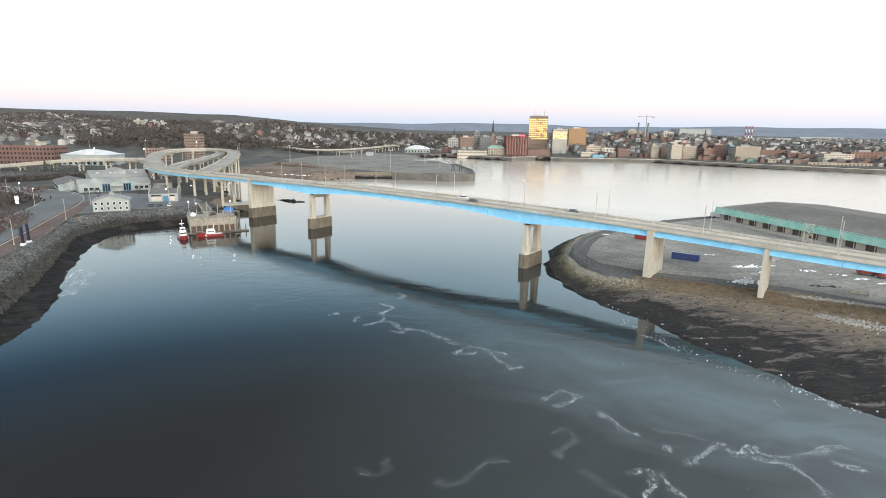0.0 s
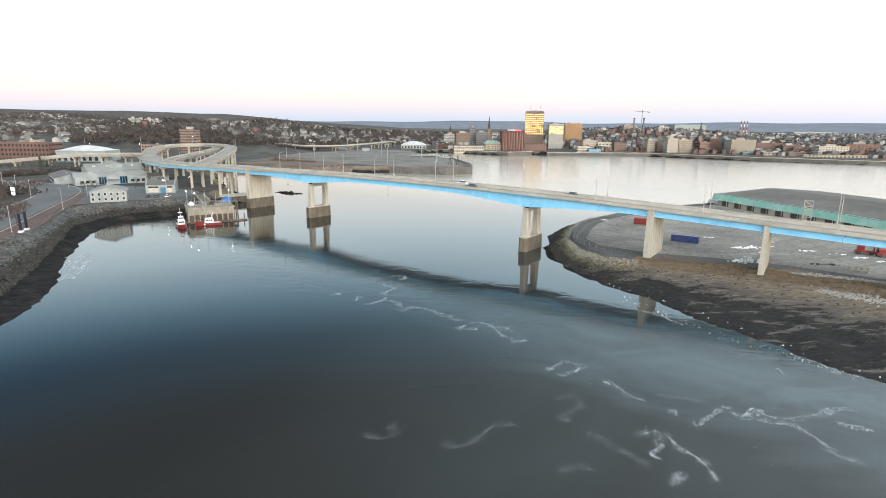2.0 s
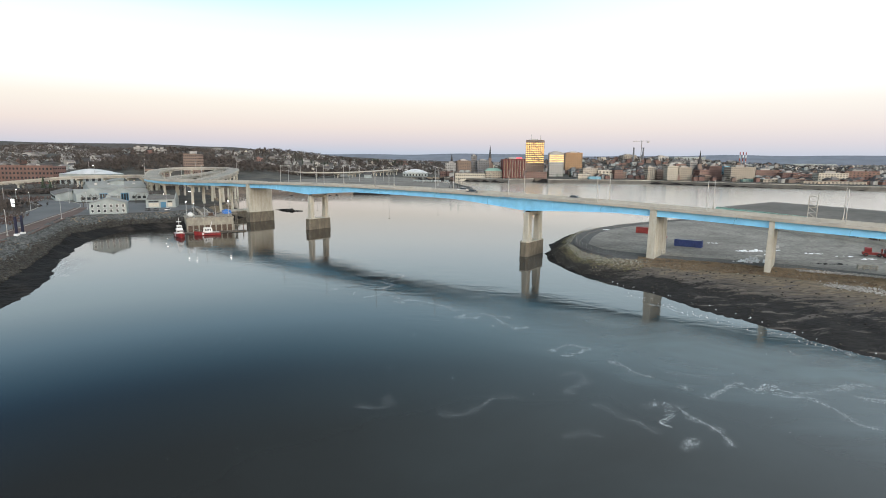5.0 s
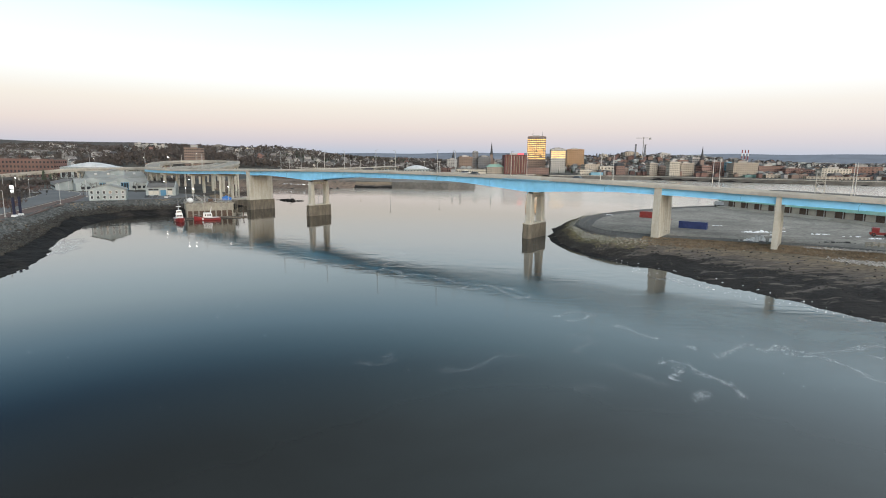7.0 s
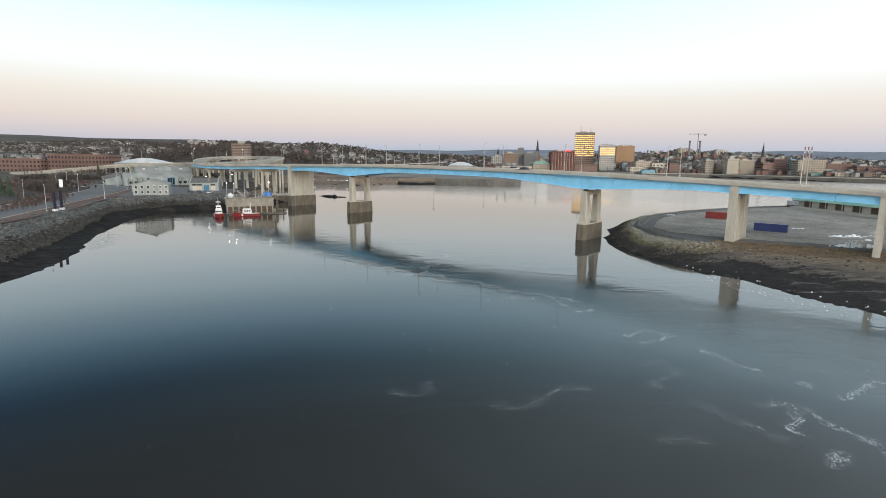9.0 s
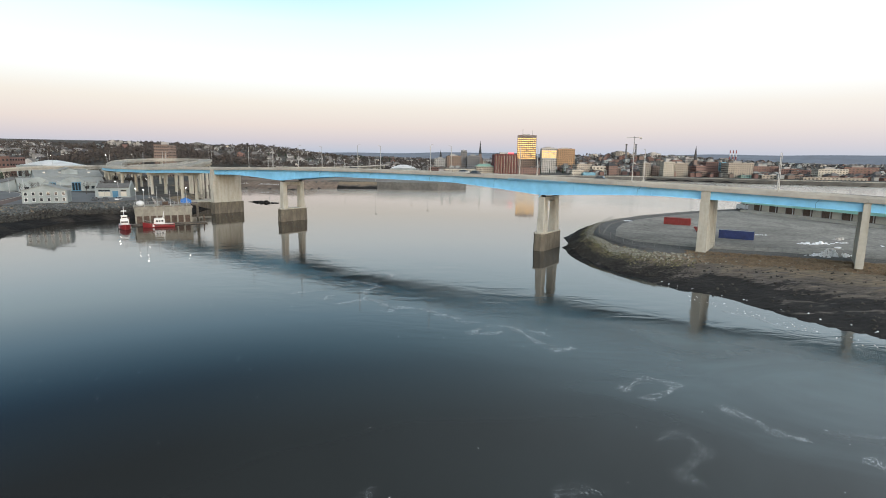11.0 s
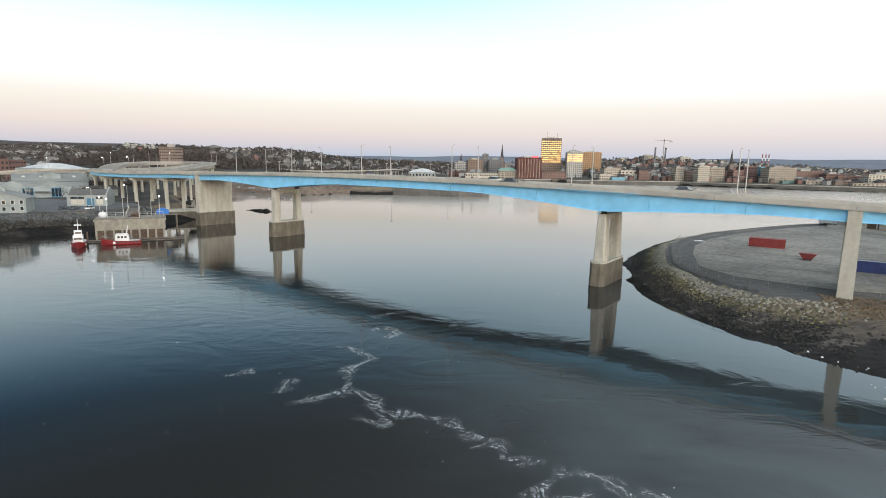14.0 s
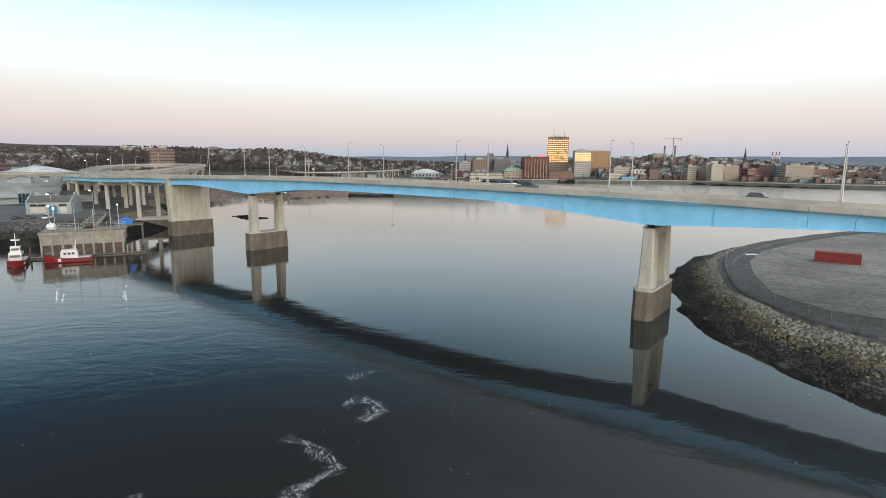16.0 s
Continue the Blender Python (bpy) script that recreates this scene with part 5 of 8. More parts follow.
# boathouse with shaped gables
boat_house = thing("boathouse", "white boathouse with shaped parapet gables and a blue door", "boathouse", pose(-161.5, 306, BANK + 0.05, 0, 0, 19) @ Matrix.Diagonal((0.8, 0.85, 0.92, 1.0)))
part("wall", Shape().box(-9, -7, 0, 9, 7, 5.0), WHITE, boat_house)
for s in (-1, 1):
    part("gable_parapet", Shape().sweep([[(s * 9 + dx, yy, zz) for yy, zz in ((-7.2, 0), (7.2, 0), (7.2, 5.6), (5.2, 5.9), (4.0, 7.0), (1.6, 7.6), (1.4, 8.6), (-1.4, 8.6), (-1.6, 7.6), (-4.0, 7.0), (-5.2, 5.9), (-7.2, 5.6))] for dx in (-0.3, 0.3)]), WHITE, boat_house)
for s in (-1, 1):
    part("roof", Shape().sweep([[(xx, s * 7.3, 4.95), (xx, 0, 7.1), (xx, 0, 7.3), (xx, s * 7.4, 5.15)] for xx in (-8.7, 8.7)]), ROOFGREY, boat_house)
part("door", Shape().box(-0.2, -7.14, 0, 3.2, -6.98, 3.4), DOORBLUE, boat_house, "blue roller door")
for xx in (-7.6, -4.4, 4.2):
    part("panel", Shape().box(xx, -7.08, 0.6, xx + 3.0, -6.98, 2.9), CREAM, boat_house)
    part("dark_window", Shape().box(xx, -7.10, 3.2, xx + 3.0, -6.98, 4.0), PANE, boat_house)
for yy in (-4.4, 0, 3.6):
    part("window", Shape().box(-9.42, yy, 1.4, -9.28, yy + 1.2, 3.2), PANE, boat_house)

# works buildings: a front hall with shaped gables, a higher hall behind and a long low side wing
works = thing("works_building", "rambling white works with pitched roofs and tall blue doors", "building", pose(-228, 331, BANK + 0.02, 0, 0, 40))


def wing(x0, x1, y0, y1, eave, ridge, along_x=True, roof=ROOFWHITE):
    part("wing_wall", Shape().box(x0, y0, 0, x1, y1, eave), WHITE, works)
    if along_x:
        ym = (y0 + y1) / 2
        part("wing_gable", Shape().sweep([[(xx, y0, eave - 0.3), (xx, y1, eave - 0.3), (xx, ym, ridge - 0.15)] for xx in (x0 + 0.02, x1 - 0.02)]), WHITE, works)
        for a, b in ((y0 - 0.4, ym), (y1 + 0.4, ym)):
            part("wing_roof", Shape().sweep([[(xx, a, eave - 0.1), (xx, b, ridge), (xx, b, ridge + 0.2), (xx, a, eave + 0.12)] for xx in (x0 - 0.4, x1 + 0.4)]), roof, works)
    else:
        xm = (x0 + x1) / 2
        part("wing_gable", Shape().sweep([[(x0, yy, eave - 0.3), (x1, yy, eave - 0.3), (xm, yy, ridge - 0.15)] for yy in (y0 + 0.02, y1 - 0.02)]), WHITE, works)
        for a, b in ((x0 - 0.4, xm), (x1 + 0.4, xm)):
            part("wing_roof", Shape().sweep([[(a, yy, eave - 0.1), (b, yy, ridge), (b, yy, ridge + 0.2), (a, yy, eave + 0.12)] for yy in (y0 - 0.4, y1 + 0.4)]), roof, works)


wing(0, 40, 0, 17, 4.6, 7.4)
wing(9, 42, 17.2, 46, 7.6, 11.2)
wing(-9, 8.8, 17.4, 56, 3.9, 6.2, False, ROOFGREY)
wing(40.5, 54, 4, 18, 3.6, 5.2, True, ROOFGREY)
wing(22, 30, 22, 40, 11.4, 12.6, False)
for xc in (8.6, 24.4):
    part("gable_parapet", Shape().sweep([[(xc + a, yy, b) for a, b in ((-8.5, 0), (8.5, 0), (8.5, 5.0), (5.2, 5.6), (3.4, 7.0), (1.4, 7.5), (1.2, 8.2), (-1.2, 8.2), (-1.4, 7.5), (-3.4, 7.0), (-5.2, 5.6), (-8.5, 5.0))] for yy in (-0.5, -0.1)]), WHITE, works)
for x0 in (12.4, 24.0):
    door = part("door", Shape().box(x0, -0.66, 0, x0 + 4.4, -0.52, 5.0), DOORBLUE, works, "tall dark blue glazed door")
    for k in range(3):
        part("pane", Shape().box(x0 + 0.25 + k * 1.4, -0.72, 0.5, x0 + 1.3 + k * 1.4, -0.65, 4.6), PANE, door)
for x0 in (2.6, 5.6, 8.6, 30.4, 33.4, 36.4):
    part("window", Shape().box(x0, -0.6, 1.2, x0 + 1.9, -0.52, 2.8), PANE, works)
part("canopy", Shape().box(17.2, -2.4, 2.9, 23.6, -0.5, 3.2), DARKGREY, works)
for i in range(9):
    part("window", Shape().box(-9.1, 20 + i * 3.9, 1.3, -8.95, 22.4 + i * 3.9, 2.6), PANE, works)
for i in range(4):
    part("roof_vent", Shape().box(13 + i * 7.5, 24, 9.0, 14.4 + i * 7.5, 25.4, 10.4), STEEL, works)

# wharf: a concrete block on panelled faces, with a floating dock before it
WHARF = material("old_wharf_concrete", (0.26, 0.245, 0.205), 0.9, grain=1.0, stain=0.2, vary=0.14, second=(0.19, 0.175, 0.145), spread=0.5, stretch=2.5)
WH = pose(-108.4, 246, 0, 0, 0, 29.5)
wharf = thing("wharf", "concrete wharf with panelled tide-stained faces", "wharf", WH)
part("core", Shape().box(-9.6, -0.1, -4, 9.6, 13.2, 6.0), TIDE, wharf, "dark wet lower face")
part("upper_face", Shape().box(-9.9, -0.35, 3.3, 9.9, 13.5, 6.1), WHARF, wharf)
part("deck_slab", Shape().box(-10.2, -0.7, 6.1, 10.2, 13.8, 6.7), WHARF, wharf)
for i in range(9):
    part("face_pilaster", Shape().box(-9.9 + i * 2.38, -0.62, 0.2, -9.4 + i * 2.38, -0.1, 6.1), WHARF, wharf)
for i in range(8):
    part("face_panel", Shape().box(-9.3 + i * 2.38, -0.3, 0.4, -7.6 + i * 2.38, -0.08, 3.2), RUST, wharf, "rusty lower panel")
for i in range(6):
    part("kerb", Shape().box(-9.9 + i * 3.4, -0.6, 6.7, -7.2 + i * 3.4, -0.3, 7.05), TIMBER, wharf)
dock = thing("floating_dock", "long low dark timber floating dock", "dock", WH)
part("float", Shape().box(-13, -3.6, -0.3, 15, -1.6, 0.55), TIMBER, dock)
part("rubbing_strake", Shape().box(-13, -3.75, 0.25, 15, -3.6, 0.5), DARK, dock)
for xx in (-12, -4, 4, 14):
    part("dock_post", Shape().rod((xx, -1.4, -4), (xx, -1.4, 3.2), 0.22, 0.22, 8), RUST, dock)
bridgeway = thing("gangway", "timber-railed gangway joining wharf and shore", "gangway", WH)
part("walkway", Shape().box(-2, 13.9, 6.0, 2, 52, 6.4), TIMBER, bridgeway)
for xx in (-1.9, 1.9):
    part("rail", Shape().box(xx - 0.05, 13.9, 7.3, xx + 0.05, 52, 7.4), BARRIER, bridgeway)
    for i in range(11):
        part("rail_post", Shape().box(xx - 0.06, 14.2 + i * 3.7, 6.4, xx + 0.06, 14.3 + i * 3.7, 7.3), BARRIER, bridgeway)
for yy in (20, 29, 38):
    for xx in (-1.6, 1.6):
        part("timber_leg", Shape().rod((xx, yy, -3), (xx, yy, 6.0), 0.3, 0.3, 8), TIMBER, bridgeway)
ball = thing("white_buoy", "large white round buoy lying on the wharf", "buoy", WH @ pose(-7.8, 5.0, 6.7))
bsh = Shape()
bsh.sweep([[(1.1 * math.sin(a) * math.cos(6.283 * i / 12) * 1.2, 1.1 * math.sin(a) * math.sin(6.283 * i / 12), 1.1 - 1.1 * math.cos(a)) for i in range(12)] for a in (0.05, 0.5, 1.0, 1.57, 2.1, 2.6, 3.09)])
part("float", bsh, BOATWHITE, ball, smooth=True)
part("lug", Shape().box(-0.15, -0.15, 2.15, 0.15, 0.15, 2.5), STEEL, ball)
for xx, yy, hh in ((-6.5, 2.0, 6.5), (-2.0, 3.0, 7.5), (2.5, 2.0, 6.0), (8.5, 4.0, 7.0), (-9, 11, 6.5), (6, 11, 5.5)):
    pole = thing("light_pole", "slim grey light pole on the wharf", "lamp", WH @ pose(xx, yy, 6.7), "wharf poles")
    part("pole", Shape().rod((0, 0, 0), (0, 0, hh), 0.11, 0.07, 6), STEEL, pole)
    part("lamp_head", Shape().box(-0.15, -0.6, hh - 0.1, 0.15, 0.1, hh + 0.08), LAMPGLOW if hh in (6.5, 7.0) else BARRIER, pole)
hand_rail = thing("wharf_railing", "grey pipe railing along the back of the wharf", "railing", WH @ pose(0, 0, 6.7))
for i in range(9):
    part("post", Shape().rod((-9.6 + i * 2.4, 13.2, 0), (-9.6 + i * 2.4, 13.2, 1.1), 0.06, 0.06, 6), STEEL, hand_rail)
for zz in (0.55, 1.1):
    part("rail", Shape().rod((-9.6, 13.2, zz), (9.6, 13.2, zz), 0.05, 0.05, 6), STEEL, hand_rail)
    part("side_rail", Shape().rod((9.6, 0.4, zz), (9.6, 13.2, zz), 0.05, 0.05, 6), STEEL, hand_rail)
winch = thing("deck_winch", "rusty mooring winch on the wharf", "winch", WH @ pose(0.8, 7.5, 6.7, 0, 0, 20))
part("bed", Shape().box(-1.6, -0.9, 0, 1.6, 0.9, 0.25), RUST, winch)
part("drum", Shape().rod((-1.2, 0, 0.9), (1.2, 0, 0.9), 0.6, 0.6, 12), RUST, winch)
for xx in (-1.3, 1.3):
    part("cheek", Shape().rod((xx - 0.08, 0, 0.9), (xx + 0.08, 0, 0.9), 0.85, 0.85, 12), DARKGREY, winch)
blue_cover = thing("blue_shelter", "bright blue tarpaulin shelter behind the wharf", "shelter", WH @ pose(9.4, 19.5, 1.5))
part("platform", Shape().box(-3, -2.5, 4.6, 5, 3, 5.0), TIMBER, blue_cover)
for xx in (-2.6, 4.6):
    for yy in (-2.2, 2.6):
        part("timber_leg", Shape().rod((xx, yy, -2), (xx, yy, 4.6), 0.25, 0.25, 8), TIMBER, blue_cover)
part("tarpaulin", Shape().sweep([[(-1.8, yy, 5.0), (2.2, yy, 5.0), (2.2, yy, 6.3), (0.2, yy, 7.2), (-1.8, yy, 6.3)] for yy in (-1.8, 2.2)]), TARP, blue_cover)
quay = thing("concrete_quay", "low concrete landing under the approach viaduct", "quay", pose(-124, 311, 0, 0, 0, 32))
part("block", Shape().box(-13, -4, -3, 12, 5, 3.6), TIDE, quay)
part("capping", Shape().box(-13.3, -4.3, 3.6, 12.3, 5.3, 4.3), CONCRETE, quay)
for i in range(8):
    part("fender", Shape().box(-12 + i * 3.2, -4.5, 0.4, -11.5 + i * 3.2, -4.02, 3.5), TIMBER, quay)


def hull(length, beam, free, sheer):
    rings = []
    for i in range(9):
        t = i / 8
        x = -length / 2 + length * t
        b = beam / 2 * (0.86 + 0.14 * min(1, t * 3)) * (1 - max(0, (t - 0.55) / 0.45) ** 2.2)
        b = max(b, 0.05)
        z = free + sheer * max(0, t - 0.4) ** 2 * 2.4
        rings.append([(x, -b * 0.7, -0.5), (x, -b, 0.25), (x, -b * 1.04, z), (x, b * 1.04, z), (x, b, 0.25), (x, b * 0.7, -0.5)])
    return Shape().sweep(rings)


def rescue_boat(label, x, y, rz, length, beam, tall):
    b = thing("patrol_boat", label, "boat", pose(x, y, 0.02, 0, 0, rz), "red patrol boats")
    part("hull", hull(length, beam, 1.15, 0.9), BOATRED, b, "red hull")
    part("rubbing_band", Shape().box(-length * 0.48, -beam * 0.53, 0.75, length * 0.12, beam * 0.53, 0.95), DARK, b)
    part("hull_stripe", Shape().box(length * 0.14, -beam * 0.49, 0.3, length * 0.20, beam * 0.49, 1.12), BOATWHITE, b, "white slanting stripe")
    part("foredeck", Shape().box(-length * 0.45, -beam * 0.42, 1.12, length * 0.26, beam * 0.42, 1.24), BOATWHITE, b)
    cab = part("cabin", Shape().sweep([[(-length * 0.2 * k, -beam * 0.33, z), (length * 0.16 * k, -beam * 0.33, z), (length * 0.16 * k, beam * 0.33, z), (-length * 0.2 * k, beam * 0.33, z)] for z, k in ((1.2, 1.0), (2.6, 0.95), (3.3, 0.8))]), BOATWHITE, b)
    for s in (-1, 1):
        for i in range(3):
            xx = -length * 0.14 + i * length * 0.085
            part("cabin_window", Shape().box(xx, s * beam * 0.33 - 0.05, 2.0, xx + length * 0.06, s * beam * 0.33 + 0.05, 2.6), PANE, cab)
    part("windscreen", Shape().box(length * 0.13, -beam * 0.28, 2.1, length * 0.158, beam * 0.28, 2.7), PANE, cab)
    if tall:
        part("wheelhouse", Shape().sweep([[(-length * 0.1 * k, -beam * 0.25, z), (length * 0.08 * k, -beam * 0.25, z), (length * 0.08 * k, beam * 0.25, z), (-length * 0.1 * k, beam * 0.25, z)] for z, k in ((3.3, 1.0), (4.7, 0.85))]), BOATWHITE, b)
        part("mast", Shape().rod((-0.6, 0, 4.2), (-0.8, 0, 8.0), 0.12, 0.05).rod((-0.7, -0.9, 6.4), (-0.7, 0.9, 6.4), 0.05, 0.05).rod((-0.2, 0, 4.2), (-0.75, 0, 6.9), 0.07, 0.05), BOATWHITE, b)
        for sx in (-1, 1):
            part("wheelhouse_window", Shape().box(-length * 0.075, sx * beam * 0.245 - 0.05, 3.75, length * 0.06, sx * beam * 0.245 + 0.05, 4.3), PANE, b)
        part("wheelhouse_front", Shape().box(length * 0.068, -beam * 0.2, 3.75, length * 0.082, beam * 0.2, 4.3), PANE, b)
        part("funnel", Shape().box(-length * 0.19, -0.5, 3.2, -length * 0.12, 0.5, 4.1), BOATRED, b)
        part("radar", Shape().box(-1.0, -0.9, 6.0, -0.7, 0.9, 6.25), BOATWHITE, b)
    else:
        part("mast", Shape().rod((-1.4, 0, 3.2), (-1.9, 0, 5.8), 0.22, 0.1), BOATWHITE, b)
    part("rail", Shape().rod((length * 0.2, -beam * 0.38, 2.0), (length * 0.47, 0, 2.6), 0.035).rod((length * 0.2, beam * 0.38, 2.0), (length * 0.47, 0, 2.6), 0.035), STEEL, b)
    return b


rescue_boat("red-hulled patrol boat with a tall white wheelhouse and mast", -115.4, 231.0, -58, 11.5, 3.9, True)
rescue_boat("low red patrol boat with a small white cabin", -105.6, 236.0, 207, 10.6, 3.0, False)


def small_car(label, x, y, z, rz, mat, group="parked cars", m=None):
    c = thing("parked_car", label, "car", m if m is not None else pose(x, y, z, 0, 0, rz), group)
    part("body", Shape().sweep([[(-2.2, -0.85, 0.3), (2.2, -0.85, 0.3), (2.2, 0.85, 0.3), (-2.2, 0.85, 0.3)], [(-2.2, -0.88, 0.85), (2.15, -0.88, 0.75), (2.15, 0.88, 0.75), (-2.2, 0.88, 0.85)]]), mat, c)
    part("cabin", Shape().sweep([[(-1.8, -0.78, 0.8), (1.0, -0.78, 0.78), (1.0, 0.78, 0.78), (-1.8, 0.78, 0.8)], [(-1.3, -0.66, 1.42), (0.3, -0.66, 1.42), (0.3, 0.66, 1.42), (-1.3, 0.66, 1.42)]]), PANE, c)
    part("roof", Shape().box(-1.25, -0.64, 1.42, 0.28, 0.64, 1.47), mat, c)
    for xx in (-1.35, 1.35):
        for s in (-1, 1):
            wh = part("wheel", Shape().rod((xx, s * 0.7, 0.32), (xx, s * 0.9, 0.32), 0.32, 0.32, 10), DARK, c)
            part("hub", Shape().rod((xx, s * 0.86, 0.32), (xx, s * 0.92, 0.32), 0.17, 0.16, 8), STEEL, wh)
    return c


CARGREY = material("grey_car_paint", (0.12, 0.125, 0.13), 0.3, 0.3, grain=3, vary=0.03, bump=0)
CARWHITE = material("white_car_paint", (0.7, 0.7, 0.7), 0.3, 0.0, grain=3, vary=0.03, bump=0)
small_car("dark grey car parked on the forecourt", -156.5, 281.5, BANK + 0.05, 100, CARGREY)
small_car("grey car parked on the forecourt", -152.5, 282.5, BANK + 0.05, 100, CARGREY)
small_car("silver car parked on the forecourt", -147.5, 284.0, BANK + 0.05, 100, CARWHITE)

# dark twin pylons with white feet, lit sign, poles
for xx, yy in ((-147.9, 183.8), (-149.4, 188.4)):
    py = thing("dark_pylon", "slim dark blue pylon on a white base", "pylon", pose(xx, yy, BANK + 0.05), "promenade pylons")
    part("base", Shape().prism([(-0.7, -0.7), (0.7, -0.7), (0.7, 0.7), (-0.7, 0.7)], 0, 1.0, 0.8), BOATWHITE, py)
    part("shaft", Shape().box(-0.3, -0.3, 1.0, 0.3, 0.3, 6.8), material("midnight_blue_steel", (0.012, 0.014, 0.035), 0.5, grain=2, vary=0.1), py)
    part("cap", Shape().box(-0.36, -0.36, 6.8, 0.36, 0.36, 6.95), DARK, py)
sign = thing("lit_sign", "two stacked white lit sign panels on a post", "sign", pose(-211.5, 262, BANK, 0, 0, -35))
part("post", Shape().rod((0, 0, 0), (0, 0, 5.2), 0.2, 0.2, 8), DARK, sign)
SIGNGLOW = glow("lit_sign_panel", (0.9, 0.93, 0.9), 0.9)
part("panel", Shape().box(-1.7, -0.22, 3.2, 1.7, 0.22, 4.6), SIGNGLOW, sign)
part("panel", Shape().box(-1.9, -0.22, 5.0, 1.9, 0.22, 6.8), SIGNGLOW, sign)
part("frame", Shape().box(-2.0, -0.16, 4.62, 2.0, 0.16, 4.98), DARK, sign)


def street_lamp(x, y, z, h, rz, lit=False, group="street lamps"):
    l = thing("street_lamp", "tall slim galvanised street lamp" + (" with a lit head" if lit else ""), "lamp", pose(x, y, z, 0, 0, rz), group)
    part("pole", Shape().rod((0, 0, 0), (0, 0, h), 0.13, 0.08, 6), STEEL, l)
    arm = part("arm", Shape().rod((0, 0, h - 0.1), (0.9, 0, h + 0.12), 0.05, 0.04, 5), STEEL, l)
    part("lamp_head", Shape().sweep([[(0.7, -0.13, h + 0.05), (1.4, -0.13, h + 0.09), (1.4, 0.13, h + 0.09), (0.7, 0.13, h + 0.05)], [(0.7, -0.1, h + 0.2), (1.35, -0.09, h + 0.2), (1.35, 0.09, h + 0.2), (0.7, 0.1, h + 0.2)]]), LAMPGLOW if lit else BARRIER, arm)
    part("base", Shape().box(-0.22, -0.22, 0, 0.22, 0.22, 0.5), BARRIER, l)
    return l


BRIDGE_TURN = math.degrees(math.atan2(BRIDGE_U[1], BRIDGE_U[0]))
for i in range(-3, 7):
    for s, m, turn in ((48.3 + 32.3 * i, NEAR + 0.2, 90), (48.6 + 32.3 * i, FAR - 0.3, -90)):
        if -60 < s < PIER_W:
            p = brd(s, m, deck_z(s) + 1.0)
            street_lamp(p.x, p.y, p.z, 8.6, BRIDGE_TURN - turn, False, "bridge lamps")
for x, y, z, h, rz, lit in ((-152.4, 185.3, BANK, 9, 140, False), (-171, 238, BANK, 9, 150, False), (-190, 284, BANK, 9, 140, False), (-213.5, 275.5, BANK, 9, -40, True),
                            (-226, 322, BANK, 9, 150, False), (-152, 292, BANK, 8, 200, True), (-176, 288, BANK, 8, 200, False), (-240, 300, BANK, 9, -40, True), (-262, 318, BANK, 9, -40, False),
                            (-187, 214, BANK, 9, -40, False), (-142, 300, BANK, 9, 180, True), (-186, 380, 19.4, 9, 90, False), (-152, 336, 20.0, 9, 120, False), (-168, 372, 19.5, 9, 30, False),
                            (-186, 480, 22.0, 9, 30, False), (-200, 520, 22.5, 9, 60, False), (-250, 540, 22.8, 9, 90, True), (-300, 538, 22.6, 9, 90, True), (-350, 530, 22, 9, 90, False), (-225, 440, 18.3, 9, 210, True), (-265, 475, 17.8, 9, 200, True), (-320, 492, 17, 9, 180, True)):
    street_lamp(x, y, z, h, rz, lit)

# lattice sign frame on the deck
gan = thing("lattice_gantry", "pale lattice steel sign frame standing on the deck", "gantry", Matrix.Translation(br(-9, 6.0, deck_z(-9) + 1.2)) @ pose(0, 0, 0, 0, 0, BRIDGE_TURN))
for xx in (-1.0, 1.0):
    for yy in (-0.4, 0.4):
        part("upright", Shape().rod((xx, yy, -0.8), (xx, yy, 6.2), 0.1, 0.1, 6), BARRIER, gan)
for i in range(4):
    z0 = i * 1.5
    for yy in (-0.4, 0.4):
        part("brace", Shape().rod((-1.0, yy, z0), (1.0, yy, z0 + 1.5), 0.07, 0.07, 5), BARRIER, gan)
        part("crossbar", Shape().rod((-1.0, yy, z0 + 1.5), (1.0, yy, z0 + 1.5), 0.07, 0.07, 5), BARRIER, gan)
# fittings on the blue girder
ins = thing("inspection_rail", "blue steel inspection rail bracketed to the girder", "railing", Matrix.Translation((0, 0, 0)))
for z in (0.0, 0.32):
    part("rail", Shape().rod(br(66, NEAR - 0.25, deck_z(66) + z - 0.15), br(84, NEAR - 0.25, deck_z(84) + z - 0.15), 0.05, 0.05, 5), BLUE, ins)
for i in range(13):
    s = 66 + i * 1.5
    part("bracket", Shape().rod(br(s, NEAR - 0.25, deck_z(s) - 0.15), br(s, NEAR - 0.05, deck_z(s) + 0.2), 0.05, 0.05, 5), BLUE, ins)
for s, m, mat, lab in ((60, 8.0, CARGREY, "dark car on the bridge deck"), (98, 2.2, CARGREY, "dark grey car on the bridge deck"), (106, 7.8, CARWHITE, "white car on the bridge deck")):
    p = br(s, m, deck_z(s) + 0.44)
    small_car(lab, 0, 0, 0, 0, mat, "cars on the bridge", Matrix.Translation(p) @ pose(0, 0, 0, 0, 0, BRIDGE_TURN))
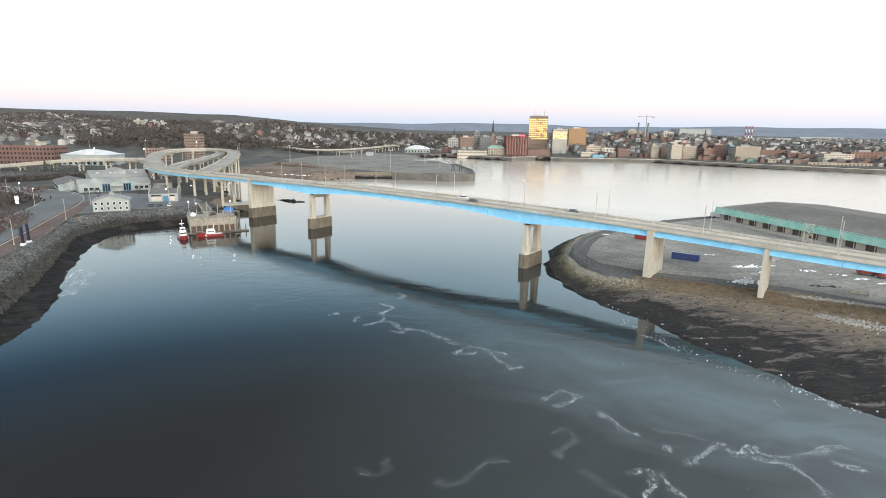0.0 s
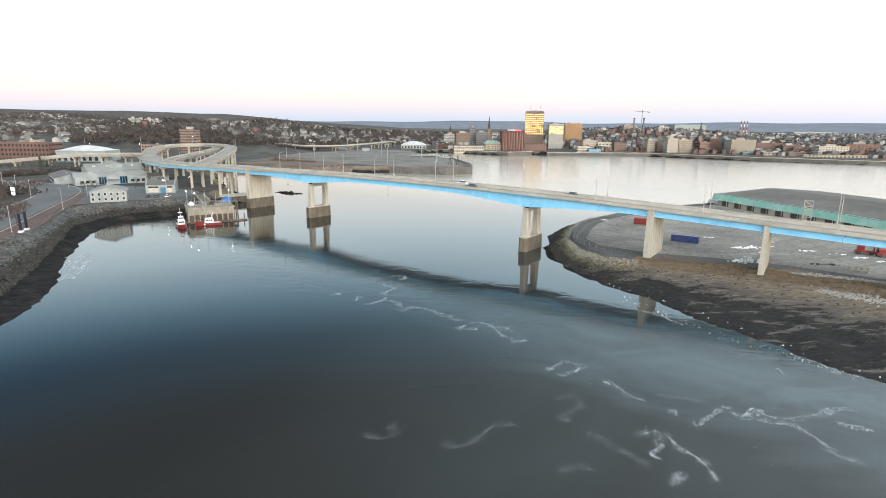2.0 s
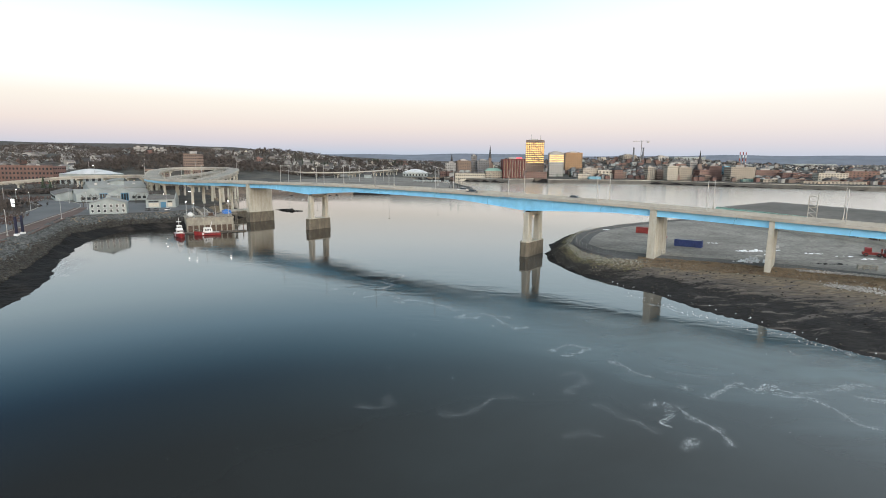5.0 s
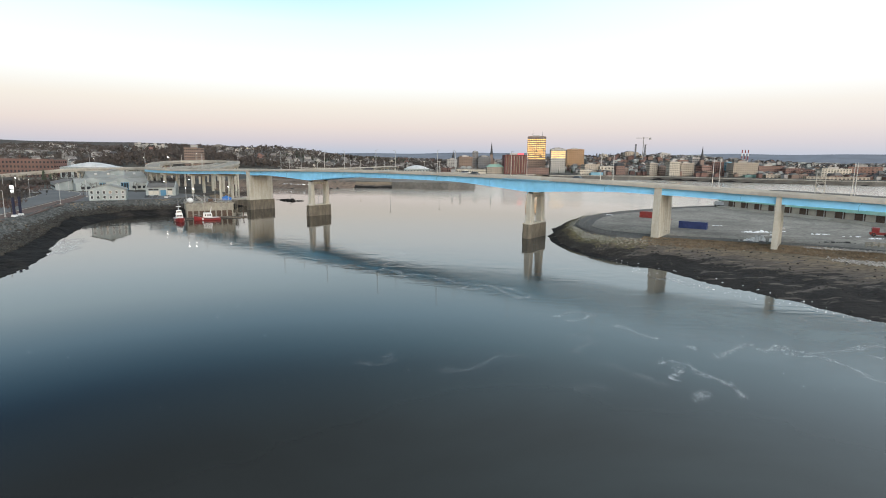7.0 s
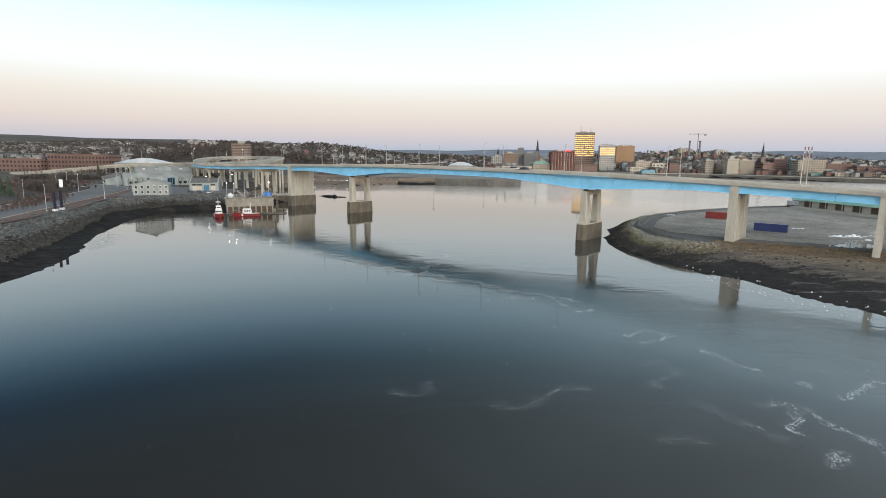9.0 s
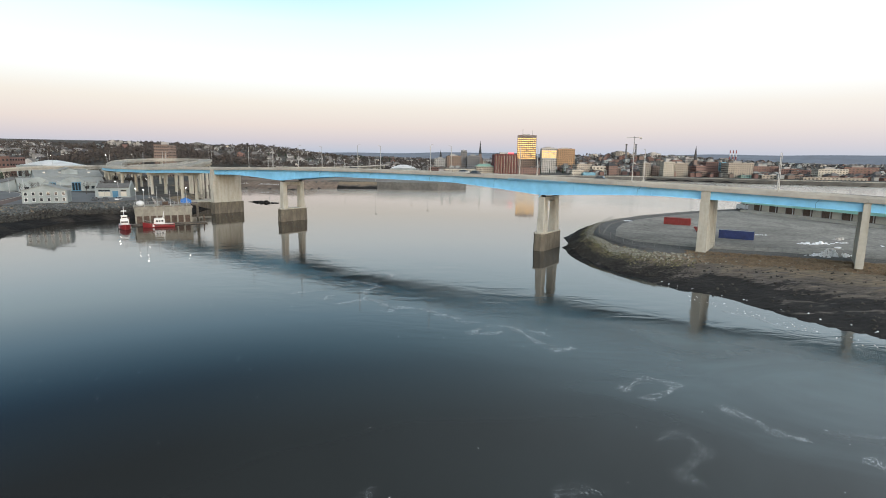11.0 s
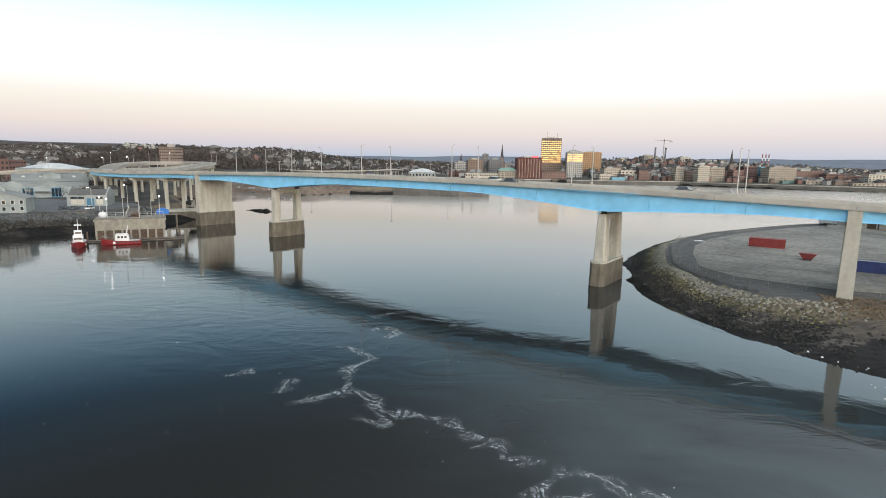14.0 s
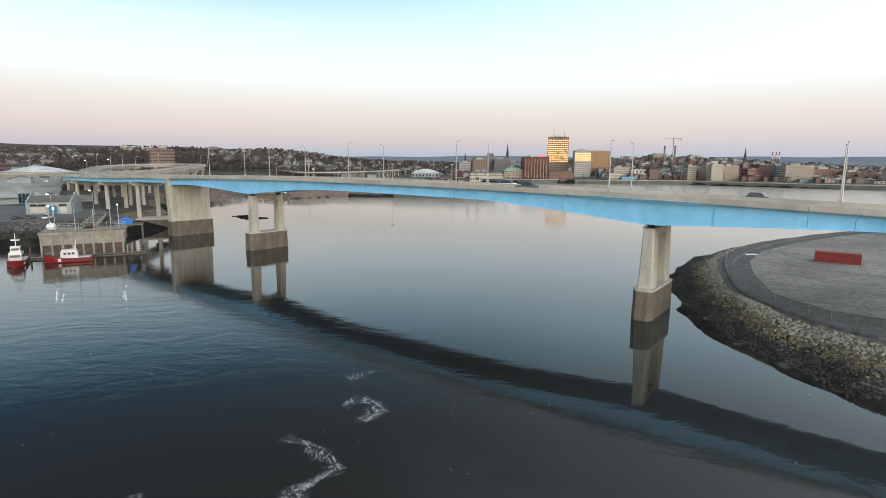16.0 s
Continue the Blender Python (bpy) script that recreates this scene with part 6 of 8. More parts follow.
# low rock in the channel
rock = Shape()
rr = random.Random(4)
for k in range(46):
    t = rr.uniform(-1, 1)
    px, py = -104 + t * 9 + rr.uniform(-1, 1), 356 - t * 4 + rr.uniform(-4, 4) * (1 - abs(t))
    q = rr.uniform(1.0, 2.2)
    rock.prism([(px + q * math.cos(a) * rr.uniform(0.8, 1.3), py + q * math.sin(a) * rr.uniform(0.8, 1.3)) for a in (0, 0.9, 1.9, 2.8, 3.8, 4.7, 5.6)], -1, rr.uniform(0.4, 1.5) * (1.1 - abs(t)), 0.5)
tagged(new("rock_ledge", rock.data("rock_ledge", MUD)), "low dark weed-covered rock ledge in the channel", "rock", kind="stuff")

# ---- the town across the harbour ----
# tan brick with the sunset's orange glow mixed into its base colour
ORANGE = material("sunset_tinted_brick", (0.36, 0.22, 0.12), 0.7, grain=1, stain=0.1, vary=0.1)
SHEDBLUE = material("light_blue_metal_wall", (0.16, 0.33, 0.42), 0.6, grain=1, vary=0.08)
GLASSGREEN = material("pale_green_glazed_wall", (0.14, 0.26, 0.24), 0.35, grain=1, vary=0.1)


def turned(x, y, rz):
    a = radians(rz)
    return x * math.cos(a) - y * math.sin(a), x * math.sin(a) + y * math.cos(a)


def city_block(label, x, y, w, d, top, wall, roof, storeys, bays, style="", rz=0):
    """One town building, its front at y, its roof at the height top."""
    z0 = min(ground_z(x + dx, y + dy) for dx in (-w / 2, w / 2) for dy in (0, d)) - 0.3
    h = top - z0
    b = thing("town_building", label, "building", pose(x, y + d / 2, z0, 0, 0, rz), "town buildings")
    part("wall", Shape().box(-w / 2, -d / 2, 0, w / 2, d / 2, h), wall, b)
    if style == "hip":
        part("roof", Shape().sweep([[(-w / 2 - 0.4, -d / 2 - 0.4, h), (w / 2 + 0.4, -d / 2 - 0.4, h), (w / 2 + 0.4, d / 2 + 0.4, h), (-w / 2 - 0.4, d / 2 + 0.4, h)], [(-w * 0.28, -d * 0.1, h + 4.5), (w * 0.28, -d * 0.1, h + 4.5), (w * 0.28, d * 0.1, h + 4.5), (-w * 0.28, d * 0.1, h + 4.5)]]), roof, b)
    elif style == "gables":
        for i in range(7):
            xc = -w / 2 + w * (i + 0.5) / 7
            part("roof", Shape().sweep([[(xc - w / 14, yy, h), (xc + w / 14, yy, h), (xc, yy, h + 3)] for yy in (-d / 2 - 0.2, d / 2)]), roof, b)
    else:
        part("roof", Shape().box(-w / 2 + 0.3, -d / 2 + 0.3, h, w / 2 - 0.3, d / 2 - 0.3, h + 0.25), roof, b)
        part("parapet", Shape().sweep([[(-w / 2 - 0.1, -d / 2 - 0.1, z), (w / 2 + 0.1, -d / 2 - 0.1, z), (w / 2 + 0.1, -d / 2 + 0.28, z), (-w / 2 - 0.1, -d / 2 + 0.28, z)] for z in (h - 0.3, h + 0.8)]), wall, b)
        if w > 10:
            for dx, dy, q in ((-0.3, 0.15, 1.6), (0.22, -0.2, 1.3), (0.34, 0.25, 1.9)):
                part("roof_unit", Shape().box(dx * w - q, dy * d - q * 0.8, h + 0.25, dx * w + q, dy * d + q * 0.8, h + 0.4 + q), GREY if q < 1.5 else ROOFDARK, b)
        if storeys > 4:
            part("penthouse", Shape().box(-w * 0.2, -d * 0.1, h + 0.25, w * 0.15, d * 0.3, h + 3.4), GREY, b)
    fl = h / max(storeys, 1)
    plain, shiny = Shape(), Shape()
    if style == "fins":
        for i in range(9):
            xx = -w / 2 + w * i / 8
            part("fin", Shape().box(xx - 0.7, -d / 2 - 0.9, 0, xx + 0.7, -d / 2, h + 0.6), MAROON, b)
        for i in range(8):
            xx = -w / 2 + w * (i + 0.5) / 8
            part("window_strip", Shape().box(xx - 0.7, -d / 2 - 0.2, 2, xx + 0.7, -d / 2 + 0.1, h - 2), PANE, b)
        part("roof_sign", Shape().box(w * 0.1, -d / 2, h + 0.8, w * 0.36, -d / 2 + 0.5, h + 3.0), REDGLOW, b, "lit red sign bar")
    if bays and storeys:
        for k in range(storeys):
            zc = k * fl + fl * 0.32
            mirrored = style in ("mirror", "tower") and storeys * (0.36 if style == "tower" else 0.55) <= k < storeys - 1
            sill = 0.06 if mirrored else 0.14
            for i in range(bays):
                xc = -w / 2 + w * (i + 0.5) / bays
                hw = w / bays * (0.44 if mirrored else 0.24)
                (shiny if mirrored else plain).box(xc - hw, -d / 2 - 0.12, zc - fl * sill, xc + hw, -d / 2 + 0.1, zc + fl * (0.5 if mirrored else 0.32))
            nb = max(2, int(bays * d / w))
            for sx in (-1, 1):
                for i in range(nb):
                    yc = -d / 2 + d * (i + 0.5) / nb
                    hw = d / nb * 0.28
                    plain.box(sx * w / 2 - 0.1, yc - hw, zc, sx * w / 2 + 0.1, yc + hw, zc + fl * 0.32)
            if style == "grid" and k:
                part("floor_band", Shape().box(-w / 2 - 0.3, -d / 2 - 0.5, k * fl - 0.3, w / 2 + 0.3, -d / 2, k * fl + 0.25), wall, b)
    for sh, mt, lab in ((plain, PANE, "dark small-paned glazing"), (shiny, MIRRORPANE, "bronze glazing mirroring the sunset")):
        if sh.v:
            tagged(part("glazing", sh, mt, b, lab), kind="stuff")
    if style == "tower":
        for i in range(bays + 1):
            xx = -w / 2 + w * i / bays
            part("column", Shape().box(xx - 0.35, -d / 2 - 0.45, 0, xx + 0.35, -d / 2, h), BROWN, b)
        for i in range(bays):
            xc = -w / 2 + w * (i + 0.5) / bays
            part("crown_slot", Shape().box(xc - 0.8, -d / 2 - 0.3, h - 3.4, xc + 0.8, -d / 2 + 0.1, h - 0.8), DARKGREY, b)
        for xx, hh in ((-w * 0.22, 13), (w * 0.3, 11)):
            part("antenna", Shape().rod((xx, 0, h), (xx, 0, h + hh), 0.6, 0.25, 6), GREY, b)
    return b


city_block("tall tan office tower with bronze mirrored glazing", 170, 1050, 34.4, 30, 74.5, BROWN, ROOFGREY, 19, 10, "tower", -8)
city_block("brown brick apartment tower with bay columns", 29, 960, 24.0, 22, 34.2, BROWN, ROOFGREY, 11, 6, "", 6)
city_block("slim dark glass office tower", 51, 1040, 10.6, 18, 43.9, DARKGREY, ROOFGREY, 12, 4, "", 0)
city_block("dark grey flat-roofed office block", 67, 1020, 22.7, 24, 35.2, DARKGREY, ROOFGREY, 9, 7, "", 0)
city_block("pale grey apartment block", 8, 1080, 22.3, 24, 30.1, GREY, ROOFGREY, 8, 6, "", 0)
city_block("maroon windowless block with vertical fins", 113, 930, 36.6, 26, 38.0, MAROON, ROOFGREY, 8, 0, "fins", 5)
city_block("low dark red brick market block", 151, 932, 38.4, 40, 16.5, BRICK, ROOFDARK, 3, 9, "", 5)
city_block("stone customs building with a green copper roof", 80, 935, 29.0, 22, 18.0, TAN, COPPER, 4, 7, "hip", 3)
city_block("row of cream waterfront town houses with gables", 39, 928, 50.6, 12, 13.4, CREAM, ROOFGREY, 3, 14, "gables", 2)
city_block("grey office block with reflective upper glazing", 206, 1020, 26.2, 36, 51.1, GREY, ROOFGREY, 13, 8, "mirror", -6)
city_block("sunset-tinted orange brick office slab", 268, 1150, 35.1, 30, 53.5, ORANGE, ROOFGREY, 10, 9, "", -6)
city_block("tan brick waterfront hotel block", 253, 965, 26.4, 24, 23.3, TAN, ROOFGREY, 5, 8, "", 4)
city_block("cream flat-roofed harbour hall", 279, 960, 25.3, 22, 20.4, CREAM, ROOFGREY, 3, 4, "", 0)
city_block("low cream terminal building", 233, 925, 20.2, 16, 14.2, CREAM, ROOFGREY, 2, 7, "", 0)
city_block("light blue metal warehouse on the quay", 249, 915, 19.9, 14, 10.0, SHEDBLUE, ROOFWHITE, 1, 0, "", 0)
city_block("red brick house block with a hipped roof", 298, 950, 15.5, 18, 21.7, BRICK, ROOFDARK, 4, 5, "hip", 8)
city_block("tan stepped institutional block on the hill", 434, 1300, 30.2, 30, 52.1, TAN, ROOFGREY, 8, 6, "", 0)
city_block("lower tan wing on the hill", 469, 1320, 23.3, 24, 44.0, TAN, ROOFGREY, 6, 5, "", 0)
city_block("old tan stone commercial building", 348, 930, 13.4, 16, 26.4, TAN, ROOFGREY, 6, 4, "", 4)
city_block("grey glazed block on the hill", 521, 1320, 25.7, 26, 49.9, GREY, ROOFGREY, 6, 6, "", 0)
city_block("brown brick commercial building", 372, 940, 22.0, 18, 21.3, BROWN, ROOFDARK, 4, 6, "", 4)
city_block("white slab office block", 373, 900, 16.8, 20, 28.8, CREAM, ROOFGREY, 8, 6, "", -5)
city_block("tan brick warehouse block", 399, 912, 21.1, 24, 26.9, TAN, ROOFGREY, 6, 6, "", -5)
city_block("red brick tower behind the white slab", 403, 940, 16.8, 16, 32.2, BRICK, ROOFGREY, 8, 4, "", -5)
city_block("grey concrete office block", 456, 1010, 14.5, 20, 36.3, GREY, ROOFGREY, 8, 4, "", 0)
city_block("red brick commercial building", 431, 915, 16.3, 18, 23.4, BRICK, ROOFDARK, 4, 5, "", 3)
city_block("bright red brick office block", 454, 925, 21.4, 20, 29.5, BRICK, ROOFGREY, 6, 6, "", 3)
city_block("narrow blue-grey glazed building", 476, 930, 7.4, 20, 29.7, SHEDBLUE, ROOFGREY, 8, 2, "", 3)
city_block("broad office block with a tan concrete grid", 478, 880, 37.9, 26, 28.6, TAN, ROOFWHITE, 7, 11, "grid", -4)
city_block("brown-red brick office mass", 534, 905, 40.6, 26, 23.6, BRICK, ROOFGREY, 6, 10, "", -4)
city_block("low green glazed pavilion", 490, 866, 37.3, 10, 9.5, GLASSGREEN, ROOFWHITE, 2, 10, "", -4)
city_block("red brick block with cream bands", 560, 885, 28.6, 22, 20.3, BRICK, ROOFWHITE, 5, 8, "", -4)
city_block("red brick warehouse block", 584, 880, 25.3, 22, 18.5, BRICK, ROOFGREY, 4, 7, "", -4)
city_block("low orange-brown terminal hall", 520, 850, 49.7, 16, 10.9, TAN, ROOFWHITE, 2, 9, "", -4)
city_block("cream apartment block with green-grey windows", 589, 830, 40.7, 20, 21.0, CREAM, ROOFDARK, 6, 10, "", -10)
city_block("long low terminal wing with round openings", 574, 805, 84.1, 12, 9.3, TAN, ROOFWHITE, 2, 16, "", -10)
city_block("broad red brick harbour block", 655, 860, 48.9, 22, 23.9, BRICK, ROOFGREY, 5, 9, "", -10)
city_block("tan stone block on the rising street", 423, 1010, 35.7, 18, 32.2, TAN, ROOFGREY, 5, 6, "", 0)
city_block("distant white industrial sheds", 1330, 3000, 171.8, 120, 71.8, WHITE, ROOFWHITE, 3, 0, "", 0)
city_block("distant long white industrial roofs", 1307, 2300, 226.0, 90, 34.9, WHITE, ROOFWHITE, 2, 0, "", 0)
city_block("distant pale warehouse roofs", 1949, 2900, 231.5, 90, 39.8, WHITE, ROOFWHITE, 2, 0, "", 0)


def spire(label, x, y, top, body_w):
    z0 = ground_z(x, y)
    c = thing("church", label, "church", pose(x, y, z0 - 0.3), "church spires")
    h = top - z0
    part("nave", Shape().box(-body_w / 2, 0, 0, body_w / 2, body_w * 2.2, h * 0.32), BROWN, c)
    part("nave_roof", Shape().sweep([[(-body_w / 2 - 0.4, yy, h * 0.32), (body_w / 2 + 0.4, yy, h * 0.32), (0, yy, h * 0.5)] for yy in (0, body_w * 2.2)]), ROOFDARK, c)
    part("tower", Shape().box(-3, -4, 0, 3, 2, h * 0.52), BROWN, c)
    part("spire", Shape().prism([(3.2 * math.cos(a), -1 + 3.2 * math.sin(a)) for a in [i * math.pi / 4 for i in range(8)]], h * 0.52, h, 0.03), ROOFDARK, c)


spire("stone church with a tall pointed spire", 94, 1200, 70, 14)
spire("stone church with a dark slated spire", 461, 1000, 59, 12)
spire("stone church with a slim spire", 11, 1300, 52, 12)
for xx in (1015, 1026, 1036):
    st = thing("chimney_stack", "tall red and white banded power station chimney", "chimney", pose(xx, 1900, ground_z(xx, 1900)), "chimney stacks")
    tall = 76 - ground_z(xx, 1900)
    for k in range(6):
        part("band", Shape().rod((0, 0, tall * k / 6), (0, 0, tall * (k + 1) / 6), 2.2 - 0.12 * k, 2.08 - 0.12 * k, 10), REDPAINT if k % 2 else BOATWHITE, st)
gz = ground_z(442, 1250)
crane = thing("tower_crane", "pale tower crane above the hilltop roofs", "crane", pose(442, 1250, gz))
part("mast", Shape().rod((0, 0, 0), (0, 0, 86 - gz), 1.0, 0.8, 4), GREY, crane)
part("jib", Shape().rod((-19, 0, 83 - gz), (17, 0, 84 - gz), 0.7, 0.5, 4), GREY, crane)
part("counterweight", Shape().box(12, -1, 80 - gz, 17, 1, 83 - gz), GREY, crane)
for dx, hh in ((-10, 24), (12, 22)):
    gz2 = ground_z(442 + dx, 1270)
    ch = thing("chimney_stack", "dark boiler house chimney on the hill", "chimney", pose(442 + dx, 1270, gz2), "hill chimneys")
    part("shaft", Shape().rod((0, 0, 0), (0, 0, 68 - gz2), 2.2, 1.8, 8), DARKGREY, ch)
    part("rim", Shape().rod((0, 0, 68 - gz2), (0, 0, 69.5 - gz2), 2.3, 2.3, 8), DARK, ch)

# quay walls of the town
def quay_wall(points, top, label, coping=BARRIER):
    sh = Shape()
    rings = []
    for i, (x, y) in enumerate(points):
        a, b = Vector(points[max(i - 1, 0)]), Vector(points[min(i + 1, len(points) - 1)])
        d = (b - a).normalized()
        q = Vector((d.y, -d.x))
        rings.append([(x + q.x * o, y + q.y * o, z) for o, z in ((2.5, -4), (2.5, top), (-9, top), (-9, -4))])
    setting("quay_wall", sh.sweep(rings), QUAYGREY, label, "quay")
    cap = Shape().sweep([[(r[1][0] * 1.0, r[1][1] - 0.1, top + 0.004), (r[1][0], r[1][1] - 0.1, top + 0.8), ((r[1][0] * 0.75 + r[2][0] * 0.25), (r[1][1] * 0.75 + r[2][1] * 0.25), top + 0.8), ((r[1][0] * 0.75 + r[2][0] * 0.25), (r[1][1] * 0.75 + r[2][1] * 0.25), top + 0.004)] for r in rings])
    setting("trim", cap, coping, "concrete coping of the quay", "coping")


quay_wall([(-4, 960), (68, 903), (100, 880), (146, 922)], 5.4, "dark curving promenade wall of the inner harbour")
quay_wall([(166, 896), (240, 900), (338, 902), (399, 843), (462, 792), (566, 732), (905, 637), (1504, 515)], 5.2, "long dark quay wall of the town")
quay_wall([(-54, 523), (0, 512), (23, 526), (24, 580), (6, 690)], 5.6, "dark timbered wall of the open quay", QUAYGREY)
flat("pavement", [(-150, 610), (-103, 562), (-53, 534), (0, 524), (17, 534), (16, 580), (-3, 690), (-38, 800), (-70, 905), (-130, 940), (-190, 860), (-215, 700)], 6.14, 0.5, APRON, "broad empty grey quay apron", "apron")

# low buildings that fill the town's streets
rnd = random.Random(11)
fill_labels = {"BRICK": "low red brick town building", "BROWN": "plain brown brick town building", "TAN": "tan stone town building", "GREY": "grey rendered town building", "CREAM": "cream rendered town building", "WHITE": "white clapboard town building"}
for i in range(240):
    x = rnd.uniform(-10, 990)
    front = 915 if x < 340 else 915 - (x - 340) * 0.55
    y = front + 18 + abs(rnd.gauss(0, 1)) * 210
    if 138 < x < 243 and y < 1080:
        continue
    key = rnd.choice(["BRICK", "BRICK", "BRICK", "BRICK", "BROWN", "BROWN", "TAN", "GREY", "CREAM", "WHITE"])
    w, d, st = rnd.uniform(7, 14), rnd.uniform(7, 12), rnd.choice([2, 2, 3, 3, 3, 4])
    city_block(fill_labels[key], round(x), round(y), round(w, 1), round(d, 1), ground_z(x, y) + st * 2.8, MATS[{"BRICK": "red_brown_brick", "BROWN": "brown_brick", "TAN": "tan_stone_facade", "GREY": "grey_precast_facade", "CREAM": "cream_render", "WHITE": "white_painted_cladding"}[key]], rnd.choice([ROOFGREY, ROOFGREY, ROOFDARK, ROOFWHITE]), st, int(w / 3.2), "hip" if rnd.random() < 0.2 else "", rnd.choice([-12, -4, 4, 8]))

# further roofs between them, too small to tell apart
crowd = {BRICK: Shape(), BROWN: Shape(), GREY: Shape(), ROOFDARK: Shape(), ROOFGREY: Shape()}
for i in range(900):
    x = rnd.uniform(-10, 1050)
    y = 935 - max(0, x - 340) * 0.55 + abs(rnd.gauss(0, 1)) * 260
    if 138 < x < 243 and y < 1080:
        continue
    w, d, h, z = rnd.uniform(5, 11), rnd.uniform(6, 10), rnd.uniform(4.5, 8.5), ground_z(x, y) - 0.5
    crowd[rnd.choice([BRICK, BRICK, BROWN, GREY])].box(x - w / 2, y - d / 2, z, x + w / 2, y + d / 2, z + h)
    crowd[rnd.choice([ROOFDARK, ROOFGREY])].sweep([[(x - w / 2 - 0.3, yy, z + h), (x + w / 2 + 0.3, yy, z + h), (x, yy, z + h + w * 0.28)] for yy in (y - d / 2 - 0.3, y + d / 2 + 0.3)])
for mat, sh in crowd.items():
    tagged(new("town_houses", sh.data("town_houses", mat)), "crowded small town houses behind the waterfront", "houses", kind="stuff")

# ---- buildings of the west side ----
city_block("long red brick college building with dark window bands", -440, 556, 66, 22, 24, BRICK, ROOFGREY, 4, 18, "", 4)
city_block("red brick annexe beside the college", -500, 545, 50, 22, 19, BRICK, ROOFGREY, 3, 12, "", 4)
city_block("tall brown brick apartment slab", -283, 600, 15.5, 14, 38, BROWN, ROOFGREY, 11, 7, "", -6)
city_block("low brown brick block below the hill", -345, 640, 24, 14, 20, BROWN, ROOFGREY, 4, 7, "", 0)
for dx, hh in ((-627, 55), (-611, 54), (-595, 53.5), (-579, 52)):
    city_block("pale hilltop apartment block", dx, 1100, 13, 12, hh, GREY, ROOFGREY, 5, 5, "", 0)
city_block("long low shed with a pale roof behind the apron", -178, 905, 46, 18, 11, ROOFWHITE, SNOW, 1, 0, "", 18)
viaduct("distant concrete expressway on low columns", [(-420, 1000, 19), (-330, 950, 17), (-235, 850, 14.2), (-205, 835, 13.8), (-168, 850, 14), (-137, 940, 14.4), (-104, 1080, 16)], 14, QUAYGREY, 30, 10)
flat("earth", [(-214, 545), (-190, 548), (-147, 521), (-123, 511.5), (-108, 536), (-101, 560.5), (-149, 608), (-176, 668), (-214, 660)], 6.16, 0.5, DIRT, "bare brown earth beside the quay apron", "earth")
for k, (xx, yy, ra, rb, hh) in enumerate(((-186, 600, 13, 5, 2.6), (-166, 588, 16, 5, 3.2), (-146, 578, 12, 4.5, 2.4), (-195, 625, 7, 5, 3.0))):
    heap("earth_heap", "low bulldozed heap of brown earth", "earth", xx, yy, ra, rb, hh, RUST, 90 + k, 6.12)
for k, (xx, yy, ra, rb) in enumerate(((-189, 538, 9, 1.4), (-172, 528, 10, 1.2), (-152, 514, 9, 1.5), (-134, 506, 10, 1.1))):
    heap("snow_heap", "thin line of old snow along the earth bank", "snow", xx, yy, ra, rb, 0.9, SNOW, 70 + k, 3.6)
rnd = random.Random(612)
for k in range(15):
    xx = -44 + k * 3.4 + rnd.uniform(-0.6, 0.6)
    if rnd.random() < 0.2:
        continue
    tr = thing("box_trailer", "small white box trailer parked on the quay apron", "trailer", pose(xx, 706 + rnd.uniform(-4, 4) + k * 0.6, 6.15, 0, 0, rnd.uniform(-8, 8)), "apron trailers")
    part("box", Shape().box(-1.25, -3.4, 0.9, 1.25, 3.4, rnd.uniform(2.4, 3.1)), WHITE, tr)
    for sx in (-1.1, 1.1):
        part("wheel", Shape().rod((sx - 0.15, 1.6, 0.48), (sx + 0.15, 1.6, 0.48), 0.48, 0.48, 8), DARK, tr)


def arena(label, x, y, w, d, h, rise, rz):
    z0 = ground_z(x, y) - 0.2
    a = thing("arena", label, "hall", pose(x, y, z0, 0, 0, rz))
    part("wall", Shape().box(-w / 2, -d / 2, 0, w / 2, d / 2, h), WHITE, a)
    rings = []
    for i in range(13):
        t = -1 + 2 * i / 12
        rings.append([(w / 2 * t, -d / 2 - 0.5, h), (w / 2 * t, -d / 4, h + rise * (1 - t * t) * 0.8), (w / 2 * t, 0, h + rise * (1 - t * t)), (w / 2 * t, d / 4, h + rise * (1 - t * t) * 0.8), (w / 2 * t, d / 2 + 0.5, h)])
    part("roof", Shape().sweep(rings, closed=False), BOATWHITE, a, "low white curved roof", smooth=True)
    for i in range(8):
        part("window", Shape().box(-w / 2 + w * (i + 0.25) / 8, -d / 2 - 0.1, 1, -w / 2 + w * (i + 0.75) / 8, -d / 2 + 0.1, h * 0.6), PANE, a)


arena("white arena with a low curved roof", -371, 566, 48, 30, 11, 5, 4)
arena("large white oval arena by the inner harbour", -58, 1000, 44, 40, 7, 6, 0)
